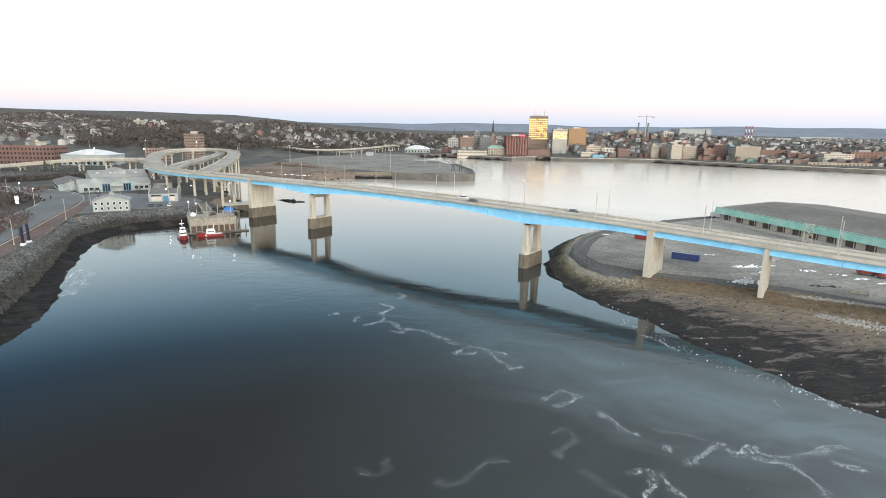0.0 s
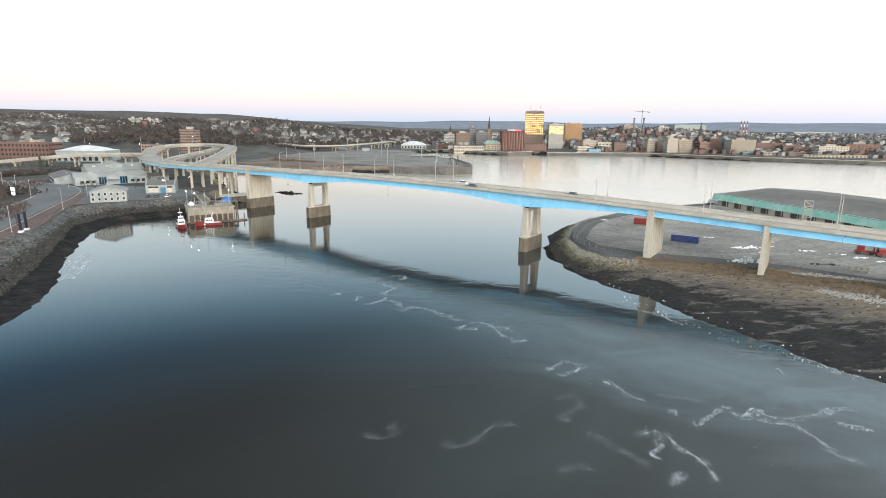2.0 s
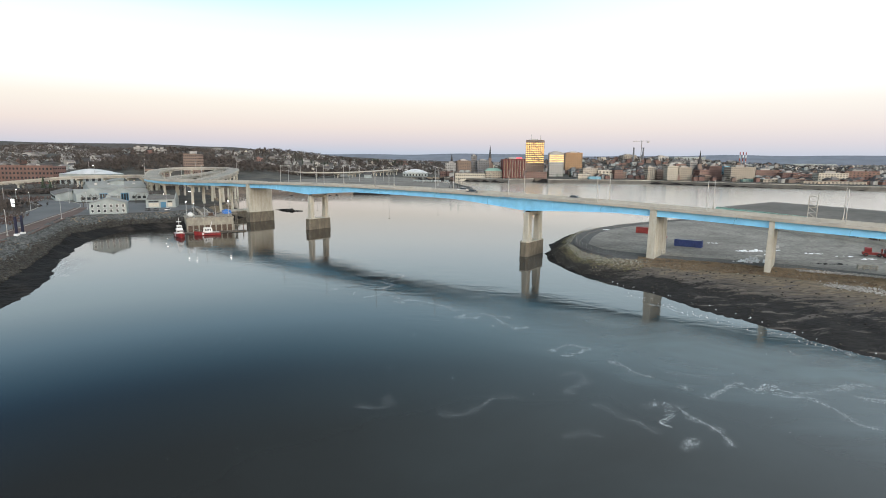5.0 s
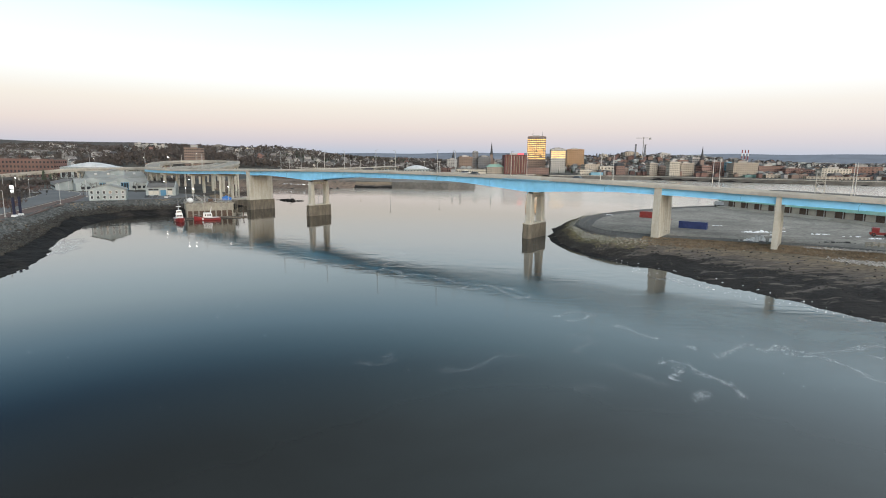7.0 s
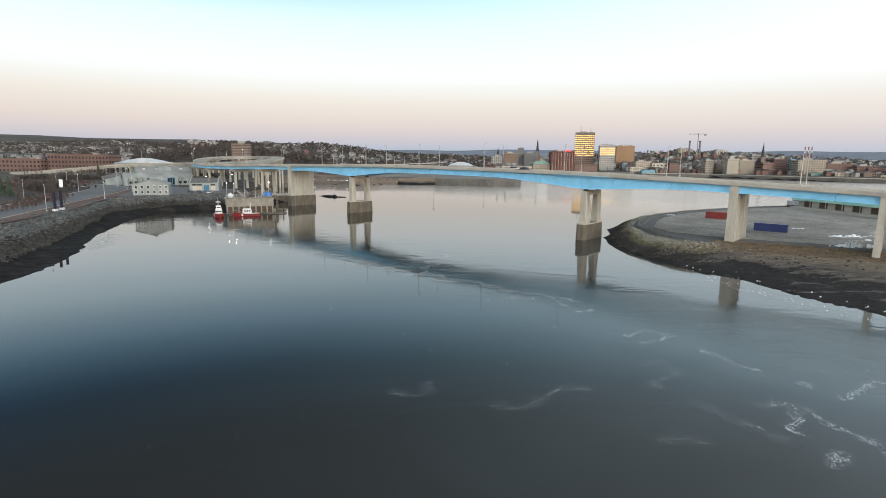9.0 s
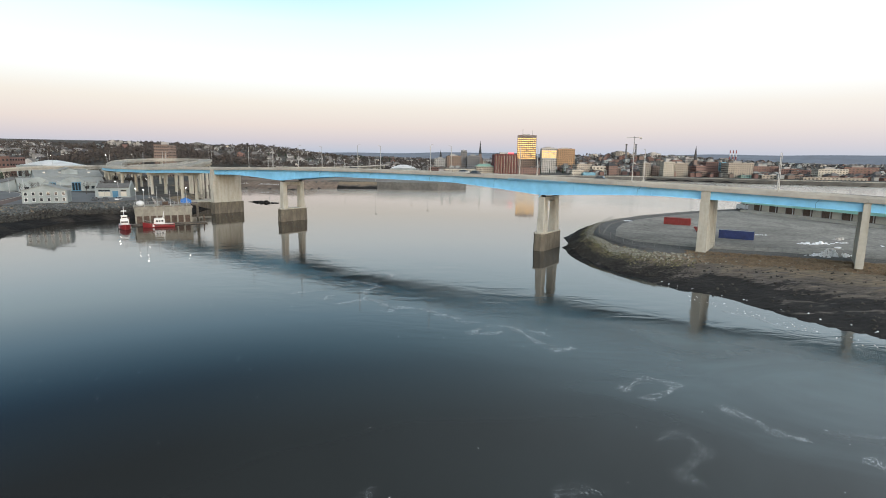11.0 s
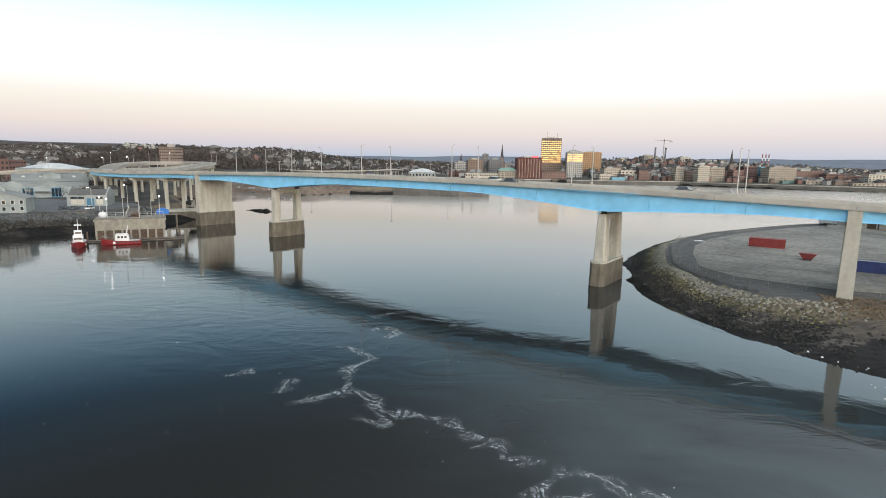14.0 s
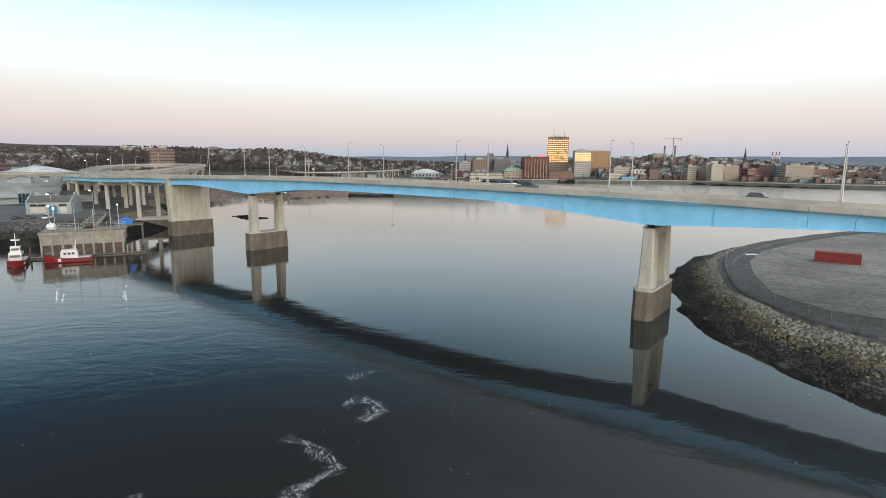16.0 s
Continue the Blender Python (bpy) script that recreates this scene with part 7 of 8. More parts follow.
# two old tugs' derricks on the quay's corner
for xx, yy in ((4, 560), (12, 556)):
    dk = thing("mooring_dolphin", "dark steel mooring frame on the quay corner", "derrick", pose(xx, yy, 6.1), "quay frames")
    part("leg", Shape().rod((-1.5, 0, 0), (0, 0, 9), 0.35, 0.2, 5), DARK, dk)
    part("leg", Shape().rod((1.5, 0, 0), (0, 0, 9), 0.35, 0.2, 5), DARK, dk)
    part("head", Shape().box(-1.2, -0.5, 8.5, 1.2, 0.5, 9.5), DARK, dk)
for xx, yy in ((-154, 640), (-114, 706), (-30, 674), (-87, 740), (-10, 600), (-60, 560), (-140, 780), (-190, 650)):
    mp = thing("high_mast_light", "tall slim mast light on the quay apron", "lamp", pose(xx, yy, 6.1), "mast lights")
    part("mast", Shape().rod((0, 0, 0), (0, 0, 20), 0.3, 0.15, 6), STEEL, mp)
    part("head", Shape().box(-1.3, -0.4, 19.6, 1.3, 0.4, 20.3), BARRIER, mp)

# houses on the hills
protos = []
rnd = random.Random(21)
for wall, roof, w, d, h in ((WHITE, ROOFDARK, 9, 11, 6), (CREAM, ROOFDARK, 10, 12, 6.5), (GREY, ROOFDARK, 9, 10, 5.5), (WHITE, ROOFGREY, 12, 10, 5), (TAN, ROOFDARK, 9, 12, 6), (BRICK, ROOFDARK, 11, 12, 7.5)):
    hs = thing("hillside_house", {WHITE: "white clapboard house with a dark gabled roof", CREAM: "cream house with a dark gabled roof", GREY: "grey house with a dark gabled roof", TAN: "tan house with a dark gabled roof", BRICK: "brick house with a dark gabled roof"}[wall], "house", None, "hillside houses")
    part("wall", Shape().sweep([[(-w / 2, -d / 2, -2), (w / 2, -d / 2, -2), (w / 2, -d / 2, h), (0, -d / 2, h + w * 0.32), (-w / 2, -d / 2, h)], [(-w / 2, d / 2, -2), (w / 2, d / 2, -2), (w / 2, d / 2, h), (0, d / 2, h + w * 0.32), (-w / 2, d / 2, h)]]), wall, hs)
    part("roof", Shape().sweep([[(-w / 2 - 0.5, yy, h - 0.25), (0, yy, h + w * 0.34), (w / 2 + 0.5, yy, h - 0.25), (w / 2 + 0.5, yy, h + 0.15), (0, yy, h + w * 0.34 + 0.45), (-w / 2 - 0.5, yy, h + 0.15)] for yy in (-d / 2 - 0.5, d / 2 + 0.5)]), roof, hs)
    for zz in (1.0, 3.6):
        for xx in (-w * 0.25, w * 0.25):
            part("window", Shape().box(xx - 0.6, -d / 2 - 0.06, zz, xx + 0.6, -d / 2 + 0.06, zz + 1.4), PANE, hs)
    protos.append(hs)
placed = 0
spots = []
while placed < 290:
    zone = rnd.random()
    if zone < 0.12:
        x, y = rnd.gauss(-330, 190), rnd.gauss(1330, 190)
    elif zone < 0.52:
        x, y = rnd.uniform(-1500, -450), rnd.uniform(900, 1900)
    elif zone < 0.80:
        x, y = rnd.uniform(-250, 250), rnd.uniform(1150, 2000)
    else:
        x, y = rnd.uniform(250, 1300), rnd.uniform(1250, 1800)
    if not (760 < y < 2300) or ground_z(x, y) < 6 or any(abs(x - a) + abs(y - b) < 16 for a, b in spots):
        continue
    spots.append((x, y))
    m = pose(x, y, ground_z(x, y), 0, 0, rnd.choice([0, 8, 90, 98, -10, 80]))
    if placed < 6:
        protos[placed].matrix_basis = m
    else:
        copy_thing(protos[rnd.choice([0, 0, 0, 1, 2, 3, 3, 4, 5])], m)
    placed += 1


# the many houses further off, in one sheet of roofs and walls
far_walls, far_roofs = Shape(), Shape()
rnd = random.Random(77)
n_far = 0
while n_far < 3600:
    zone = rnd.random()
    if zone < 0.33:
        x, y = rnd.uniform(-1900, -300), rnd.uniform(850, 2600)
    elif zone < 0.58:
        x, y = rnd.uniform(-400, 500), rnd.uniform(1050, 2600)
    else:
        x, y = rnd.uniform(400, 2300), rnd.uniform(1100, 2700)
    gz = ground_z(x, y)
    if gz < 6 or math.sin(x * 0.013) + math.sin(y * 0.017 + x * 0.004) < -0.7:
        continue
    w, d, h = rnd.uniform(7, 12), rnd.uniform(7, 14), rnd.uniform(4, 7)
    if rnd.random() < 0.035:
        w, d, h = rnd.uniform(16, 34), rnd.uniform(12, 20), rnd.uniform(5, 9)
    a = rnd.choice([0.0, 0.2, 1.57, 1.7, -0.2])
    ca, sa = math.cos(a), math.sin(a)
    at = lambda u, v, z: (x + u * ca - v * sa, y + u * sa + v * ca, gz + z)
    far_walls.sweep([[at(-w / 2, v, -2), at(w / 2, v, -2), at(w / 2, v, h), at(0, v, h + min(w, 12) * 0.3), at(-w / 2, v, h)] for v in (-d / 2, d / 2)])
    k = min(w, 12) * 0.3
    far_roofs.sweep([[at(-w / 2 - 0.4, v, h - 0.2), at(0, v, h + k), at(w / 2 + 0.4, v, h - 0.2), at(w / 2 + 0.4, v, h + 0.2), at(0, v, h + k + 0.4), at(-w / 2 - 0.4, v, h + 0.2)] for v in (-d / 2 - 0.4, d / 2 + 0.4)])
    n_far += 1
far_town = thing("far_suburbs", "sprawl of small pale houses over the far slopes", "houses", Matrix.Translation((0, 0, 0)), kind="stuff")
PALEWALL = material("pale_house_walls", (0.27, 0.265, 0.25), 0.85, grain=0.5, vary=0.05, per_island=0.55, bump=0)
MIXROOF = material("mixed_house_roofs", (0.14, 0.13, 0.125), 0.9, grain=0.5, vary=0.08, per_island=0.6, bump=0)
tagged(part("walls", far_walls.data("walls", PALEWALL), PALEWALL, far_town), kind="stuff")
tagged(part("roofs", far_roofs.data("roofs", MIXROOF), MIXROOF, far_town), kind="stuff")

# ---- stones, foam, grass, woods ----
def lump(sh, x, y, z, r, rng, flat_k=0.75):
    n = 6
    tw = rng.uniform(0, 6.28)
    ring = lambda k, zz: [(x + r * k * rng.uniform(0.75, 1.2) * math.cos(tw + 6.283 * i / n), y + r * k * rng.uniform(0.75, 1.2) * math.sin(tw + 6.283 * i / n), zz + r * rng.uniform(-0.12, 0.12)) for i in range(n)]
    sh.sweep([ring(0.75, z - r * 0.4), ring(1.0, z + r * 0.1), ring(0.6, z + r * flat_k)])


def along(outline, t):
    """A point on an open line by its fraction."""
    seg = [(Vector(b) - Vector(a)).length for a, b in zip(outline, outline[1:])]
    t *= sum(seg)
    for (a, b), l in zip(zip(outline, outline[1:]), seg):
        if t <= l:
            return Vector(a).lerp(Vector(b), t / l)
        t -= l
    return Vector(outline[-1])


rng = random.Random(31)
top_line = [(62, 161), (50, 166), (45, 178), (44, 194), (50, 212), (57, 228), (71, 246), (90, 264)]
low_line = [(52, 148), (41.5, 161), (38, 180), (38.5, 197), (43, 212), (49, 227), (64, 254), (86, 276)]
armour = thing("riprap_bank", "bank of pale broken armour stones above dark weed", "riprap", Matrix.Translation((0, 0, 0)))
DARKSTONE = material("wet_dark_stone", (0.030, 0.027, 0.022), 0.7, grain=1.6, stain=0.3, vary=0.35, per_island=0.5, bump=0.4)
rest = {STONE: Shape(), WEEDSTONE: Shape(), DARKSTONE: Shape()}
count = 0
for k in range(19000):
    t = rng.random() ** 0.75
    q = rng.random() * 1.16
    p = along(top_line, t).lerp(along(low_line, t), q)
    z = ground_z(p.x, p.y)
    r = rng.uniform(0.10, 0.29) * (1.15 if q < 0.4 else 0.95)
    band = q + rng.uniform(-0.14, 0.14)
    mat = STONE if band < 0.34 else (WEEDSTONE if band < 0.62 else DARKSTONE)
    near_stretch = 166 < p.y < 190 and q < 0.6
    if near_stretch and count < 290 and r > 0.24:
        one = Shape()
        lump(one, 0, 0, 0, r, rng)
        part("stone", one.data("stone", mat), mat, armour, m=Matrix.Translation((p.x, p.y, z)))
        count += 1
    else:
        lump(rest[mat], p.x, p.y, z, r, rng)
for mat, sh in rest.items():
    tagged(part("rubble", sh.data("rubble", mat), mat, armour), kind="stuff")
wtop = [(-139, 122), (-144, 165), (-150, 190), (-165, 222), (-174, 240), (-168, 254), (-158, 265), (-145, 273), (-138, 284), (-134, 300)]
wlow = [(-106, 124), (-118, 150), (-134, 180), (-150, 214), (-154, 233), (-152, 248), (-144, 257), (-134, 264), (-127, 276), (-123, 294)]
west_bank, west_foot = Shape(), Shape()
for k in range(8200):
    t, q = rng.random(), rng.random()
    p = along(wtop, t).lerp(along(wlow, t), q * 0.92)
    lump(west_foot if q + rng.uniform(-0.12, 0.12) > 0.6 else west_bank, p.x, p.y, ground_z(p.x, p.y), rng.uniform(0.28, 0.68), rng)
tagged(new("riprap_bank", west_bank.data("riprap_bank", GREYSTONE)), "steep bank of grey broken riprap stones", "riprap", kind="stuff")
tagged(new("riprap_foot", west_foot.data("riprap_foot", DARKSTONE)), "dark weedy stones at the foot of the bank", "riprap", kind="stuff")
# scattered stones and ice on the mud
scat = {SNOW: Shape(), DARKSTONE: Shape(), STONE: Shape()}
mud_top, mud_low = [(52, 160), (82, 154), (97, 145), (113, 131), (140, 106)], [(44, 151), (57, 130), (66, 110), (76, 91), (86, 78)]
for k in range(1300):
    t, q = rng.random(), rng.random()
    p = along(mud_top, t).lerp(along(mud_low, t), q)
    mat = SNOW if q > 0.95 and rng.random() < 0.4 else (STONE if q < 0.2 else DARKSTONE)
    lump(scat[mat], p.x, p.y, ground_z(p.x, p.y), 0.07 + 0.26 * rng.random() ** 3 if mat is not SNOW else rng.uniform(0.08, 0.2), rng)
for k in range(140):
    t = min(max((rng.randrange(13) + 0.5 + rng.gauss(0, 0.22)) / 13, 0.0), 1.0)
    p = along([(47, 138), (50.5, 130.2), (55.4, 118.6), (60.3, 110.4), (67.8, 102.1), (72.2, 97.2), (76, 91)], t)
    lump(scat[SNOW], p.x + rng.gauss(-0.6, 1.1), p.y + rng.gauss(-0.3, 1.1), 0.02, rng.uniform(0.04, 0.12), rng, 0.3)
for mat, sh in scat.items():
    tagged(new("beach_stones", sh.data("beach_stones", mat)), {SNOW: "scatter of small ice lumps along the waterline", DARKSTONE: "dark weedy stones scattered over the mud", STONE: "pale stones scattered over the beach"}[mat], "ice" if mat is SNOW else "stones", kind="stuff")

# pale broken stone tipped along the top of the beach
tip = Shape()
for line, n, wide in (([(97, 148), (104.5, 145), (110.4, 142.4), (116, 138.5), (130, 128), (145, 116)], 1900, 0.8), ([(96, 134), (99.5, 129.5), (105, 126), (114, 118), (126, 107)], 1700, 2.0)):
    for k in range(n):
        p = along(line, rng.random())
        x, y = p.x + rng.gauss(0, wide * 0.6), p.y + rng.gauss(0, wide)
        lump(tip, x, y, ground_z(x, y) + rng.uniform(0, 0.25), rng.uniform(0.08, 0.24), rng)
tagged(new("tipped_stone", tip.data("tipped_stone", PALERUBBLE)), "pale broken stone tipped along the beach", "stones", kind="stuff")

# dry grass and reeds on the point
tuft = Shape()
g_top, g_low = [(60, 168), (72, 163), (84, 158), (97, 150), (113, 138), (135, 120)], [(56, 158), (70, 152), (82, 147), (94, 139), (110, 126), (132, 108)]
for k in range(9000):
    t, q = rng.random(), rng.random()
    p = along(g_top, t).lerp(along(g_low, t), q)
    z = ground_z(p.x, p.y)
    for _ in range(3):
        a, h = rng.uniform(0, 6.283), rng.uniform(0.08, 0.32)
        dx, dy = 0.10 * math.cos(a), 0.10 * math.sin(a)
        lx, ly = rng.uniform(-0.5, 0.5), rng.uniform(-0.5, 0.5)
        ox, oy = rng.uniform(-0.4, 0.4), rng.uniform(-0.4, 0.4)
        tuft.add([(p.x + ox - dx, p.y + oy - dy, z - 0.05), (p.x + ox + dx, p.y + oy + dy, z - 0.05), (p.x + ox + lx, p.y + oy + ly, z + h)], [(0, 1, 2)])
tagged(new("dry_grass", tuft.data("dry_grass", material("straw_grass", (0.21, 0.155, 0.10), 0.95, grain=0.5, stain=0.08, vary=0.3, per_island=0.35, bump=0))), "thick dry tan grass along the yard's edge", "grass", kind="stuff")

# foam lines on the river: lacy ribbons on the surface
def foam_material():
    m = bpy.data.materials.new("lacy_river_foam")
    m.use_nodes = True
    nt, ln = m.node_tree.nodes, m.node_tree.links
    b, out = nt["Principled BSDF"], nt["Material Output"]
    b.inputs["Base Color"].default_value, b.inputs["Roughness"].default_value = (0.62, 0.66, 0.68, 1), 0.7
    geo, att = nt.new("ShaderNodeNewGeometry"), nt.new("ShaderNodeAttribute")
    att.attribute_name = "thickness"
    bub, wisp, veil = (nt.new("ShaderNodeTexNoise") for _ in range(3))
    for nd, sc, det, dist in ((bub, 6.5, 5, 0.6), (wisp, 0.55, 6, 2.4), (veil, 0.16, 3, 1.0)):
        nd.inputs["Scale"].default_value, nd.inputs["Detail"].default_value, nd.inputs["Distortion"].default_value = sc, det, dist
        ln.new(geo.outputs["Position"], nd.inputs["Vector"])
    # filaments where the noise crosses its middle, broken into bubbles
    mid, gap, thread, fleck, body, lace_m, mul = (nt.new(k) for k in ("ShaderNodeMath", "ShaderNodeMath", "ShaderNodeMapRange", "ShaderNodeMapRange", "ShaderNodeMapRange", "ShaderNodeMath", "ShaderNodeMath"))
    mid.operation, mid.inputs[1].default_value, gap.operation = "SUBTRACT", 0.5, "ABSOLUTE"
    ln.new(wisp.outputs["Fac"], mid.inputs[0])
    ln.new(mid.outputs[0], gap.inputs[0])
    thread.inputs["From Min"].default_value, thread.inputs["From Max"].default_value = 0.075, 0.012
    ln.new(gap.outputs[0], thread.inputs["Value"])
    fleck.inputs["From Min"].default_value, fleck.inputs["From Max"].default_value = 0.49, 0.58
    ln.new(bub.outputs["Fac"], fleck.inputs["Value"])
    body.inputs["From Min"].default_value, body.inputs["From Max"].default_value = 0.42, 0.62
    body.inputs["To Min"].default_value, body.inputs["To Max"].default_value = 0.6, 1.15
    ln.new(veil.outputs["Fac"], body.inputs["Value"])
    lace_m.operation, mul.operation = "MULTIPLY_ADD", "MULTIPLY"
    soft_t, both = nt.new("ShaderNodeMath"), nt.new("ShaderNodeMath")
    soft_t.operation, soft_t.inputs[1].default_value, soft_t.inputs[2].default_value = "MULTIPLY_ADD", 0.9, 0.12
    ln.new(thread.outputs[0], soft_t.inputs[0])
    both.operation = "MULTIPLY"
    ln.new(soft_t.outputs[0], both.inputs[0])
    ln.new(att.outputs["Fac"], both.inputs[1])
    lace_m.inputs[1].default_value, lace_m.inputs[2].default_value = 1.0, 0.05
    ln.new(fleck.outputs[0], lace_m.inputs[0])
    whole = nt.new("ShaderNodeMath")
    whole.operation = "MULTIPLY"
    ln.new(both.outputs[0], whole.inputs[0])
    ln.new(lace_m.outputs[0], whole.inputs[1])
    ln.new(whole.outputs[0], mul.inputs[0])
    ln.new(body.outputs[0], mul.inputs[1])
    clear, mix = nt.new("ShaderNodeBsdfTransparent"), nt.new("ShaderNodeMixShader")
    ln.new(mul.outputs[0], mix.inputs[0])
    ln.new(clear.outputs[0], mix.inputs[1])
    ln.new(b.outputs[0], mix.inputs[2])
    ln.new(mix.outputs[0], out.inputs["Surface"])
    return m


LACE = foam_material()
FOAM_BELOW = [[(-21, 147.5), (-18, 147), (-15, 144.5), (-15, 142), (-16.5, 139.5), (-16.2, 134), (-17, 131.2), (-20, 130), (-21.4, 129.4)],
              [(-23.2, 131.5), (-23.3, 135), (-22.3, 135.3)], [(-16.5, 131), (-15.6, 133), (-13.6, 131), (-11.2, 128.1), (-11.4, 125.5), (-13.5, 126)],
              [(-11.2, 128.1), (-7, 126.8), (-4.2, 125.1), (-2.2, 124), (-0.7, 122.4), (0.2, 121)], [(-2, 121.2), (0.2, 121), (1.4, 119.1), (4.5, 119.5)],
              [(6.6, 117.2), (4.7, 116.5), (3.4, 114.4), (3.8, 113), (6, 113), (7.4, 114.4)], [(6.6, 117.2), (8.8, 116.3), (10.5, 114), (11, 111.7), (12, 109.6), (13.1, 108.5)],
              [(10.6, 114.5), (13, 114.5), (13.6, 112.8), (14.3, 111.7)], [(13.1, 108.5), (14, 106.8), (15.1, 106.4), (16.9, 107)],
              [(-16.6, 155.2), (-15.3, 156.3), (-13.3, 155.4), (-12.6, 152.5), (-14.7, 152.4)], [(-17.2, 163), (-14.9, 164.6)], [(-31, 136), (-29, 137.5)]]
FOAM_POINT = [[(18, 92), (20.4, 95.1), (22.9, 96.9), (24.4, 94), (21.6, 91), (19.1, 91.1)], [(27, 89.2), (29.3, 86.2), (30.3, 83.3), (32.5, 81.5)], [(34.9, 79.2), (36, 77.6)],
              [(35.7, 73.9), (39.3, 76), (43.8, 79), (45.7, 77.3), (48.7, 79.6), (50.2, 76.8), (53.3, 76.9), (57.7, 78.1), (63.2, 79.6), (65.9, 78.3)],
              [(48.4, 79.1), (48.6, 75.5), (52, 74.8), (53.4, 70.4), (53.1, 67.1), (56.1, 64.9)], [(59.6, 75.7), (60.9, 73.9), (64, 73.5)],
              [(27.3, 70.5), (29.8, 72.7), (30.1, 69.2), (27.7, 67.2), (28.9, 65.3)], [(31.7, 72.3), (32.1, 69.2), (33.2, 67.3), (34.1, 64.2), (34, 60.8)], [(29.9, 62.9), (28.2, 60.7)],
              [(47.1, 127.4), (51.3, 123.6), (52.3, 116.3)], [(61.6, 95.2), (61.6, 91.7)], [(68, 100.3), (70.8, 97.9), (72.1, 92)]]
FOAM_FAINT = [[(-12.2, 70.5), (-9, 70.1), (-7.9, 75)], [(-1.6, 68.9), (1.3, 68.4), (4.5, 71), (6.6, 73.4), (11, 74)], [(17.3, 81.4), (20.7, 83.7), (21, 80), (17.9, 76.3), (18.7, 74.9)],
              [(19.3, 72), (21.8, 71.6), (22.6, 68), (24.9, 67.1), (25.2, 65.5), (27.7, 64.9)], [(34.3, 84.4), (37.6, 82.9), (40.4, 82), (43.8, 80.2)], [(14.4, 63.2), (17.5, 63.8), (18.7, 62.7)]]
FOAM_WEST = [[(-112, 149), (-119, 162), (-123, 174), (-120, 178)], [(-109, 147), (-114, 158), (-119, 168), (-121, 176)], [(-107, 147.5), (-111, 157), (-115, 166), (-120, 176)], [(-113, 146), (-109, 150), (-112, 160), (-117, 163)]]


def foam_ribbon(line, width, strength, seed):
    r = random.Random(seed)
    pts = glide([(x, y, 0) for x, y in line], 14)
    verts, thick, faces = [], [], []
    cols = (-1.0, -0.55, 0.0, 0.55, 1.0)
    ph = r.uniform(0, 6)
    for i, p in enumerate(pts):
        d = (pts[min(i + 1, len(pts) - 1)] - pts[max(i - 1, 0)]).normalized()
        q = Vector((d.y, -d.x, 0))
        w = width * (0.65 + 0.35 * math.sin(i * 0.33 + ph) + r.uniform(-0.15, 0.15))
        end = min(1.0, 12.0 * i / len(pts), 12.0 * (len(pts) - 1 - i) / len(pts))
        for c in cols:
            v = p + q * (c * w + r.uniform(-0.15, 0.15) * w)
            verts.append((v.x, v.y, 0.014))
            thick.append(strength * end * (1 - c * c) * r.uniform(0.75, 1.0))
    n = len(cols)
    for i in range(len(pts) - 1):
        faces += [(i * n + k, i * n + k + 1, (i + 1) * n + k + 1, (i + 1) * n + k) for k in range(n - 1)]
    me = bpy.data.meshes.new("river_foam")
    me.from_pydata(verts, [], faces)
    me.materials.append(LACE)
    at = me.attributes.new("thickness", "FLOAT", "POINT")
    at.data.foreach_set("value", thick)
    me.update()
    ob = tagged(new("river_foam", me), "thin swirling line of pale foam on the river", "foam", "foam lines", "stuff")
    ob.visible_shadow = False


for k, line in enumerate(FOAM_BELOW + FOAM_POINT + FOAM_FAINT + FOAM_WEST):
    power = 0.28 if line in FOAM_FAINT else 1.0
    broad = 2.2 if line in FOAM_WEST else 1.0
    foam_ribbon(line, 0.45 * broad, 1.5 * power, 50 + k)
    foam_ribbon([(x + 0.7 * math.sin(3 * i + k), y + 0.7 * math.cos(2 * i + k)) for i, (x, y) in enumerate(line)], 1.35 * broad, 0.8 * power, 90 + k)
flecks = Shape()
for k in range(120):
    x, y = rng.uniform(-60, 60), rng.uniform(55, 190)
    r = rng.uniform(0.02, 0.06)
    flecks.prism([(x + r * math.cos(a), y + r * math.sin(a)) for a in (0, 1.3, 2.5, 3.8, 5.0)], 0.0, 0.03, 0.8)
tagged(new("foam_flecks", flecks.data("foam_flecks", FOAM)), "small pale flecks of foam drifting on the river", "foam", kind="stuff")


# ---- trees ----
def bare_tree(seed, h):
    """A leafless tree: trunk and a crown of forking limbs and fine twigs."""
    r = random.Random(seed)
    trunk, crown = Shape(), Shape()
    trunk.rod((0, 0, -0.3), (0.1, 0.05, h * 0.35), h * 0.022, h * 0.016, 6)

    def limb(p, d, length, rad, depth):
        q = p + d * length
        (trunk if depth < 1 else crown).rod(p, q, rad, rad * 0.6, 4 if depth else 5)
        if depth >= 3:
            return
        for _ in range(3 if depth < 2 else 4):
            e = (d + Vector((r.uniform(-0.8, 0.8), r.uniform(-0.8, 0.8), r.uniform(-0.1, 0.6)))).normalized()
            limb(p.lerp(q, r.uniform(0.55, 1.0)), e, length * r.uniform(0.55, 0.8), rad * 0.55, depth + 1)
    for k in range(4):
        a = k * 1.57 + r.uniform(-0.4, 0.4)
        limb(Vector((0.1, 0.05, h * r.uniform(0.2, 0.34))), Vector((math.cos(a) * 0.6, math.sin(a) * 0.6, 0.9)).normalized(), h * 0.26, h * 0.012, 0)
    return trunk, crown


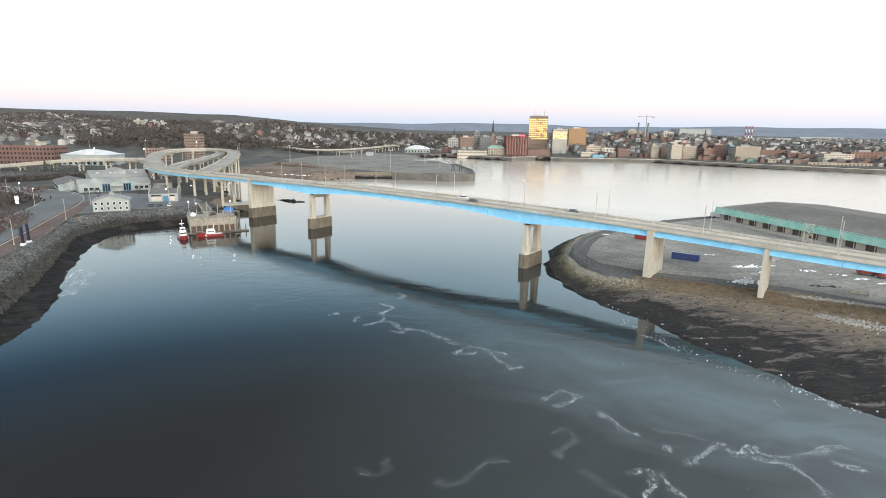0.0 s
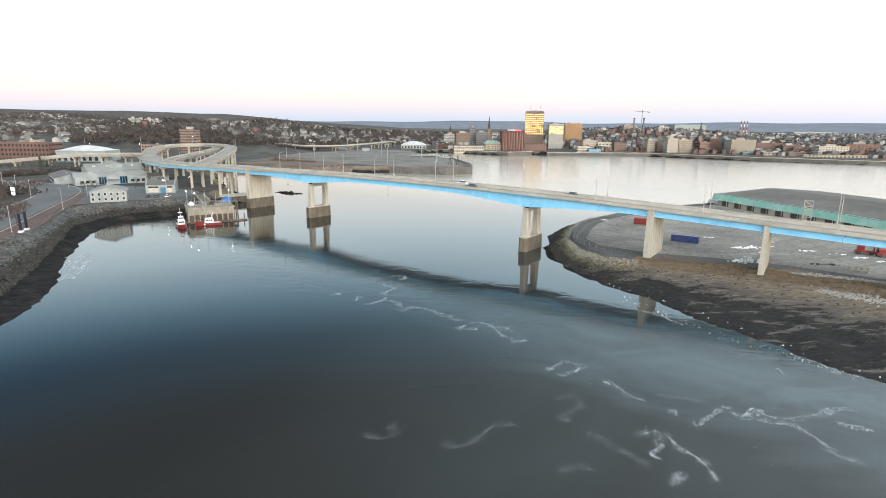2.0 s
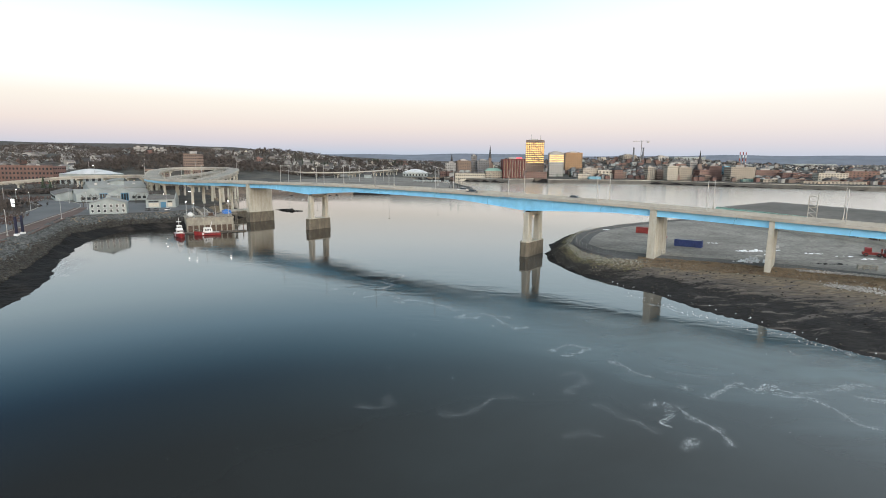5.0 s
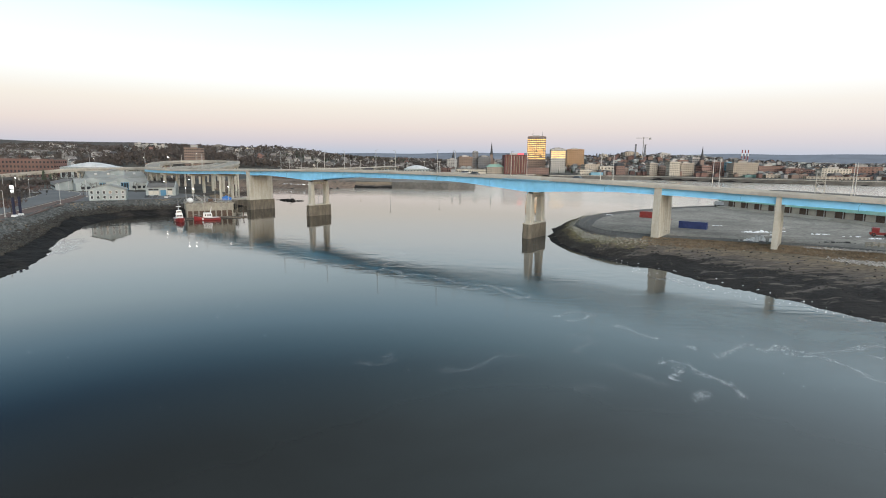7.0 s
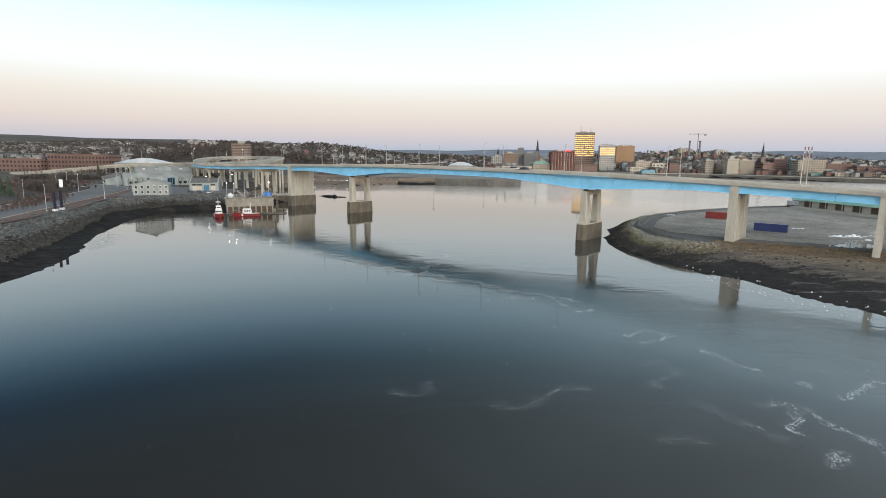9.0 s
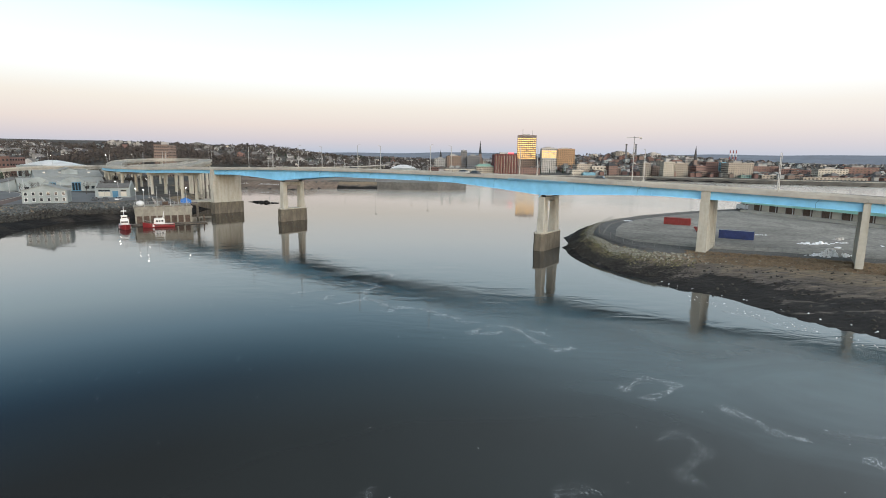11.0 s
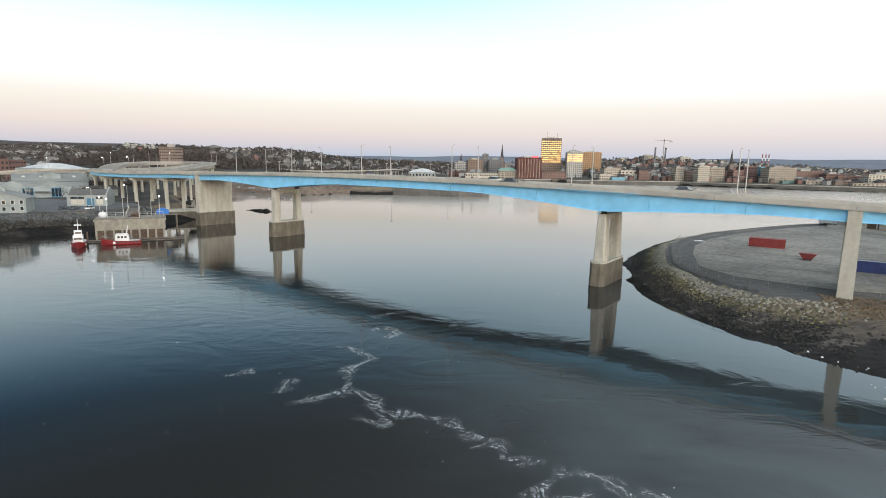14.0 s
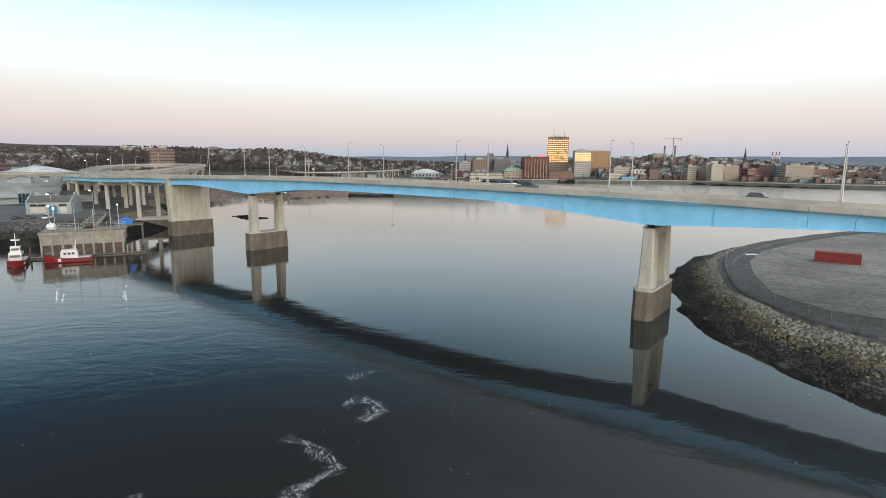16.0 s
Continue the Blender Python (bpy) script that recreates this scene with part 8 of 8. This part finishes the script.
tree_protos = []
for sd, h in ((1, 9), (2, 8), (3, 10)):
    tr = thing("bare_tree", "leafless winter tree with fine brown twigs", "tree", None, "bare trees")
    a, b = bare_tree(sd, h)
    part("trunk", a, BARK, tr)
    part("crown", b.data("crown", TWIG), TWIG, tr)
    tree_protos.append(tr)
rnd = random.Random(5)
where = [(-218, 262), (-222, 268), (-226, 272), (-214, 258), (-230, 276), (-220, 256), (-228, 264), (-234, 282), (-198, 240), (-205, 246), (-200, 296), (-196, 300), (-186, 294), (-240, 372), (-250, 380), (-170, 322), (-186, 322), (-182, 330), (-210, 350), (-162, 200), (-170, 214), (-176, 222), (-190, 232), (-186, 210), (-196, 222), (-204, 232)]
for k in range(70):
    where.append((rnd.uniform(-420, -190), rnd.uniform(395, 540)))
n_placed = 0
for x, y in where:
    z = ground_z(x, y)
    if z < 5.5:
        continue
    m = pose(x, y, z, 0, 0, rnd.uniform(0, 360)) @ Matrix.Scale(1.0, 4)
    if n_placed < 3:
        tree_protos[n_placed].matrix_basis = m
    else:
        copy_thing(tree_protos[rnd.randrange(3)], m)
    n_placed += 1


def clumps(name, label, mat, spots, seed, tall, conifer=False):
    """Far woods: very many small twiggy crowns."""
    r = random.Random(seed)
    sh = Shape()
    for x, y, z in spots:
        h = r.uniform(0.6, 1.15) * tall
        if conifer:
            for k in range(3):
                sh.prism([(x + h * 0.24 * (1 - k * 0.27) * r.uniform(0.7, 1.2) * math.cos(a), y + h * 0.24 * (1 - k * 0.27) * r.uniform(0.7, 1.2) * math.sin(a)) for a in (0, 1.05, 2.1, 3.14, 4.2, 5.2)], z + h * (0.05 + 0.28 * k), z + h * (0.45 + 0.28 * k), 0.08)
            continue
        for _ in range(5):
            cx, cy, cz, q = x + r.gauss(0, h * 0.2), y + r.gauss(0, h * 0.2), z + h * r.uniform(0.35, 0.9), h * r.uniform(0.12, 0.26)
            pts = [(cx + q * r.uniform(-1, 1), cy + q * r.uniform(-1, 1), cz + q * r.uniform(-1, 1.2)) for _ in range(5)]
            sh.add(pts, [(0, 1, 2), (0, 2, 3), (0, 3, 4), (1, 2, 4), (1, 3, 4)])
        sh.add([(x - 0.15, y, z - 0.5), (x + 0.15, y, z - 0.5), (x, y, z + h * 0.7)], [(0, 1, 2)])
    tagged(new(name, sh.data(name, mat)), label, "woods", kind="stuff")


def wood_spots(n, seed, box, keep):
    r = np.random.default_rng(seed)
    x, y = r.uniform(box[0], box[1], n * 6), r.uniform(box[2], box[3], n * 6)
    z = land(x, y)
    ok = (z > 6.3) & keep(x, y, z)
    return [tuple(p) for p in np.stack([x, y, z], -1)[ok][:n].tolist()]


clumps("bare_woods", "bare brown woods over the near hill", TWIG, wood_spots(3200, 1, (-650, -200, 640, 1050), lambda x, y, z: (z > 14)), 2, 9)
clumps("bare_woods", "bare brown woods over the hills", TWIG, wood_spots(6000, 3, (-1900, 300, 1000, 2600), lambda x, y, z: wave(x, y, 120, 12) + z / 70 > 0.45), 4, 12)
clumps("bare_woods", "bare trees between the houses of the northern hill", TWIG, wood_spots(5200, 31, (-760, 60, 1020, 1800), lambda x, y, z: wave(x, y, 45, 33) > -0.5), 32, 9)
clumps("scrub", "brown scrub and saplings behind the quay apron", TWIG, wood_spots(2200, 35, (-330, 120, 830, 1060), lambda x, y, z: wave(x, y, 30, 34) > -0.1), 36, 5)
clumps("bare_woods", "bare street trees among the town's roofs", TWIG, wood_spots(1500, 5, (0, 1300, 930, 1700), lambda x, y, z: wave(x, y, 60, 3) > -0.3), 6, 10)
clumps("conifer_woods", "dark conifers along the ridges", FIR, wood_spots(1500, 7, (-1800, 500, 900, 2500), lambda x, y, z: wave(x, y, 90, 22) > 0.25), 8, 11, True)
clumps("scrub", "brown scrub along the tracks and ramps", TWIG, wood_spots(2400, 9, (-420, -175, 360, 640), lambda x, y, z: wave(x, y, 25, 14) > 0.0), 10, 4)
clumps("conifer_woods", "small dark conifers by the road", FIR, [(-352, 470, 6.5), (-348, 474, 6.5), (-345, 469, 6.5), (-356, 476, 6.5), (-232, 250, 6), (-228, 246, 6), (-236, 255, 6), (-214, 236, 6)], 12, 9, True)
rnd = random.Random(77)
clumps("thicket", "dense dark bare thicket beside the road", TWIG, [(x, y, ground_z(x, y)) for x, y in ((rnd.gauss(-236, 7), rnd.gauss(283, 7)) for _ in range(170))], 14, 4.5)
band_line = [(-335, 372), (-310, 391), (-299, 411), (-276, 446), (-256, 466), (-240, 480)]
clumps("thicket", "dark strip of scrub along the railway bank", TWIG, [(p.x + rnd.gauss(0, 5), p.y + rnd.gauss(0, 5), ground_z(p.x, p.y)) for p in (along(band_line, rnd.random()) for _ in range(900))], 15, 4.0)
verge_line = [(-156, 150), (-163, 186), (-178, 220), (-192, 240)]
REDTWIG = material("red_brown_bushes", (0.10, 0.068, 0.06), 0.95, grain=1, vary=0.15, per_island=0.2)
clumps("thicket", "low red-brown bushes along the top of the bank", REDTWIG, [(p.x - abs(rnd.gauss(0, 7)), p.y + rnd.gauss(0, 4), ground_z(p.x, p.y)) for p in (along(verge_line, rnd.random()) for _ in range(260))], 16, 2.2)
clumps("thicket", "red-brown bushes on the bank beyond the road", REDTWIG, [(x, y, ground_z(x, y)) for x, y in ((rnd.uniform(-330, -245), rnd.uniform(255, 340)) for _ in range(420))], 17, 3.6)
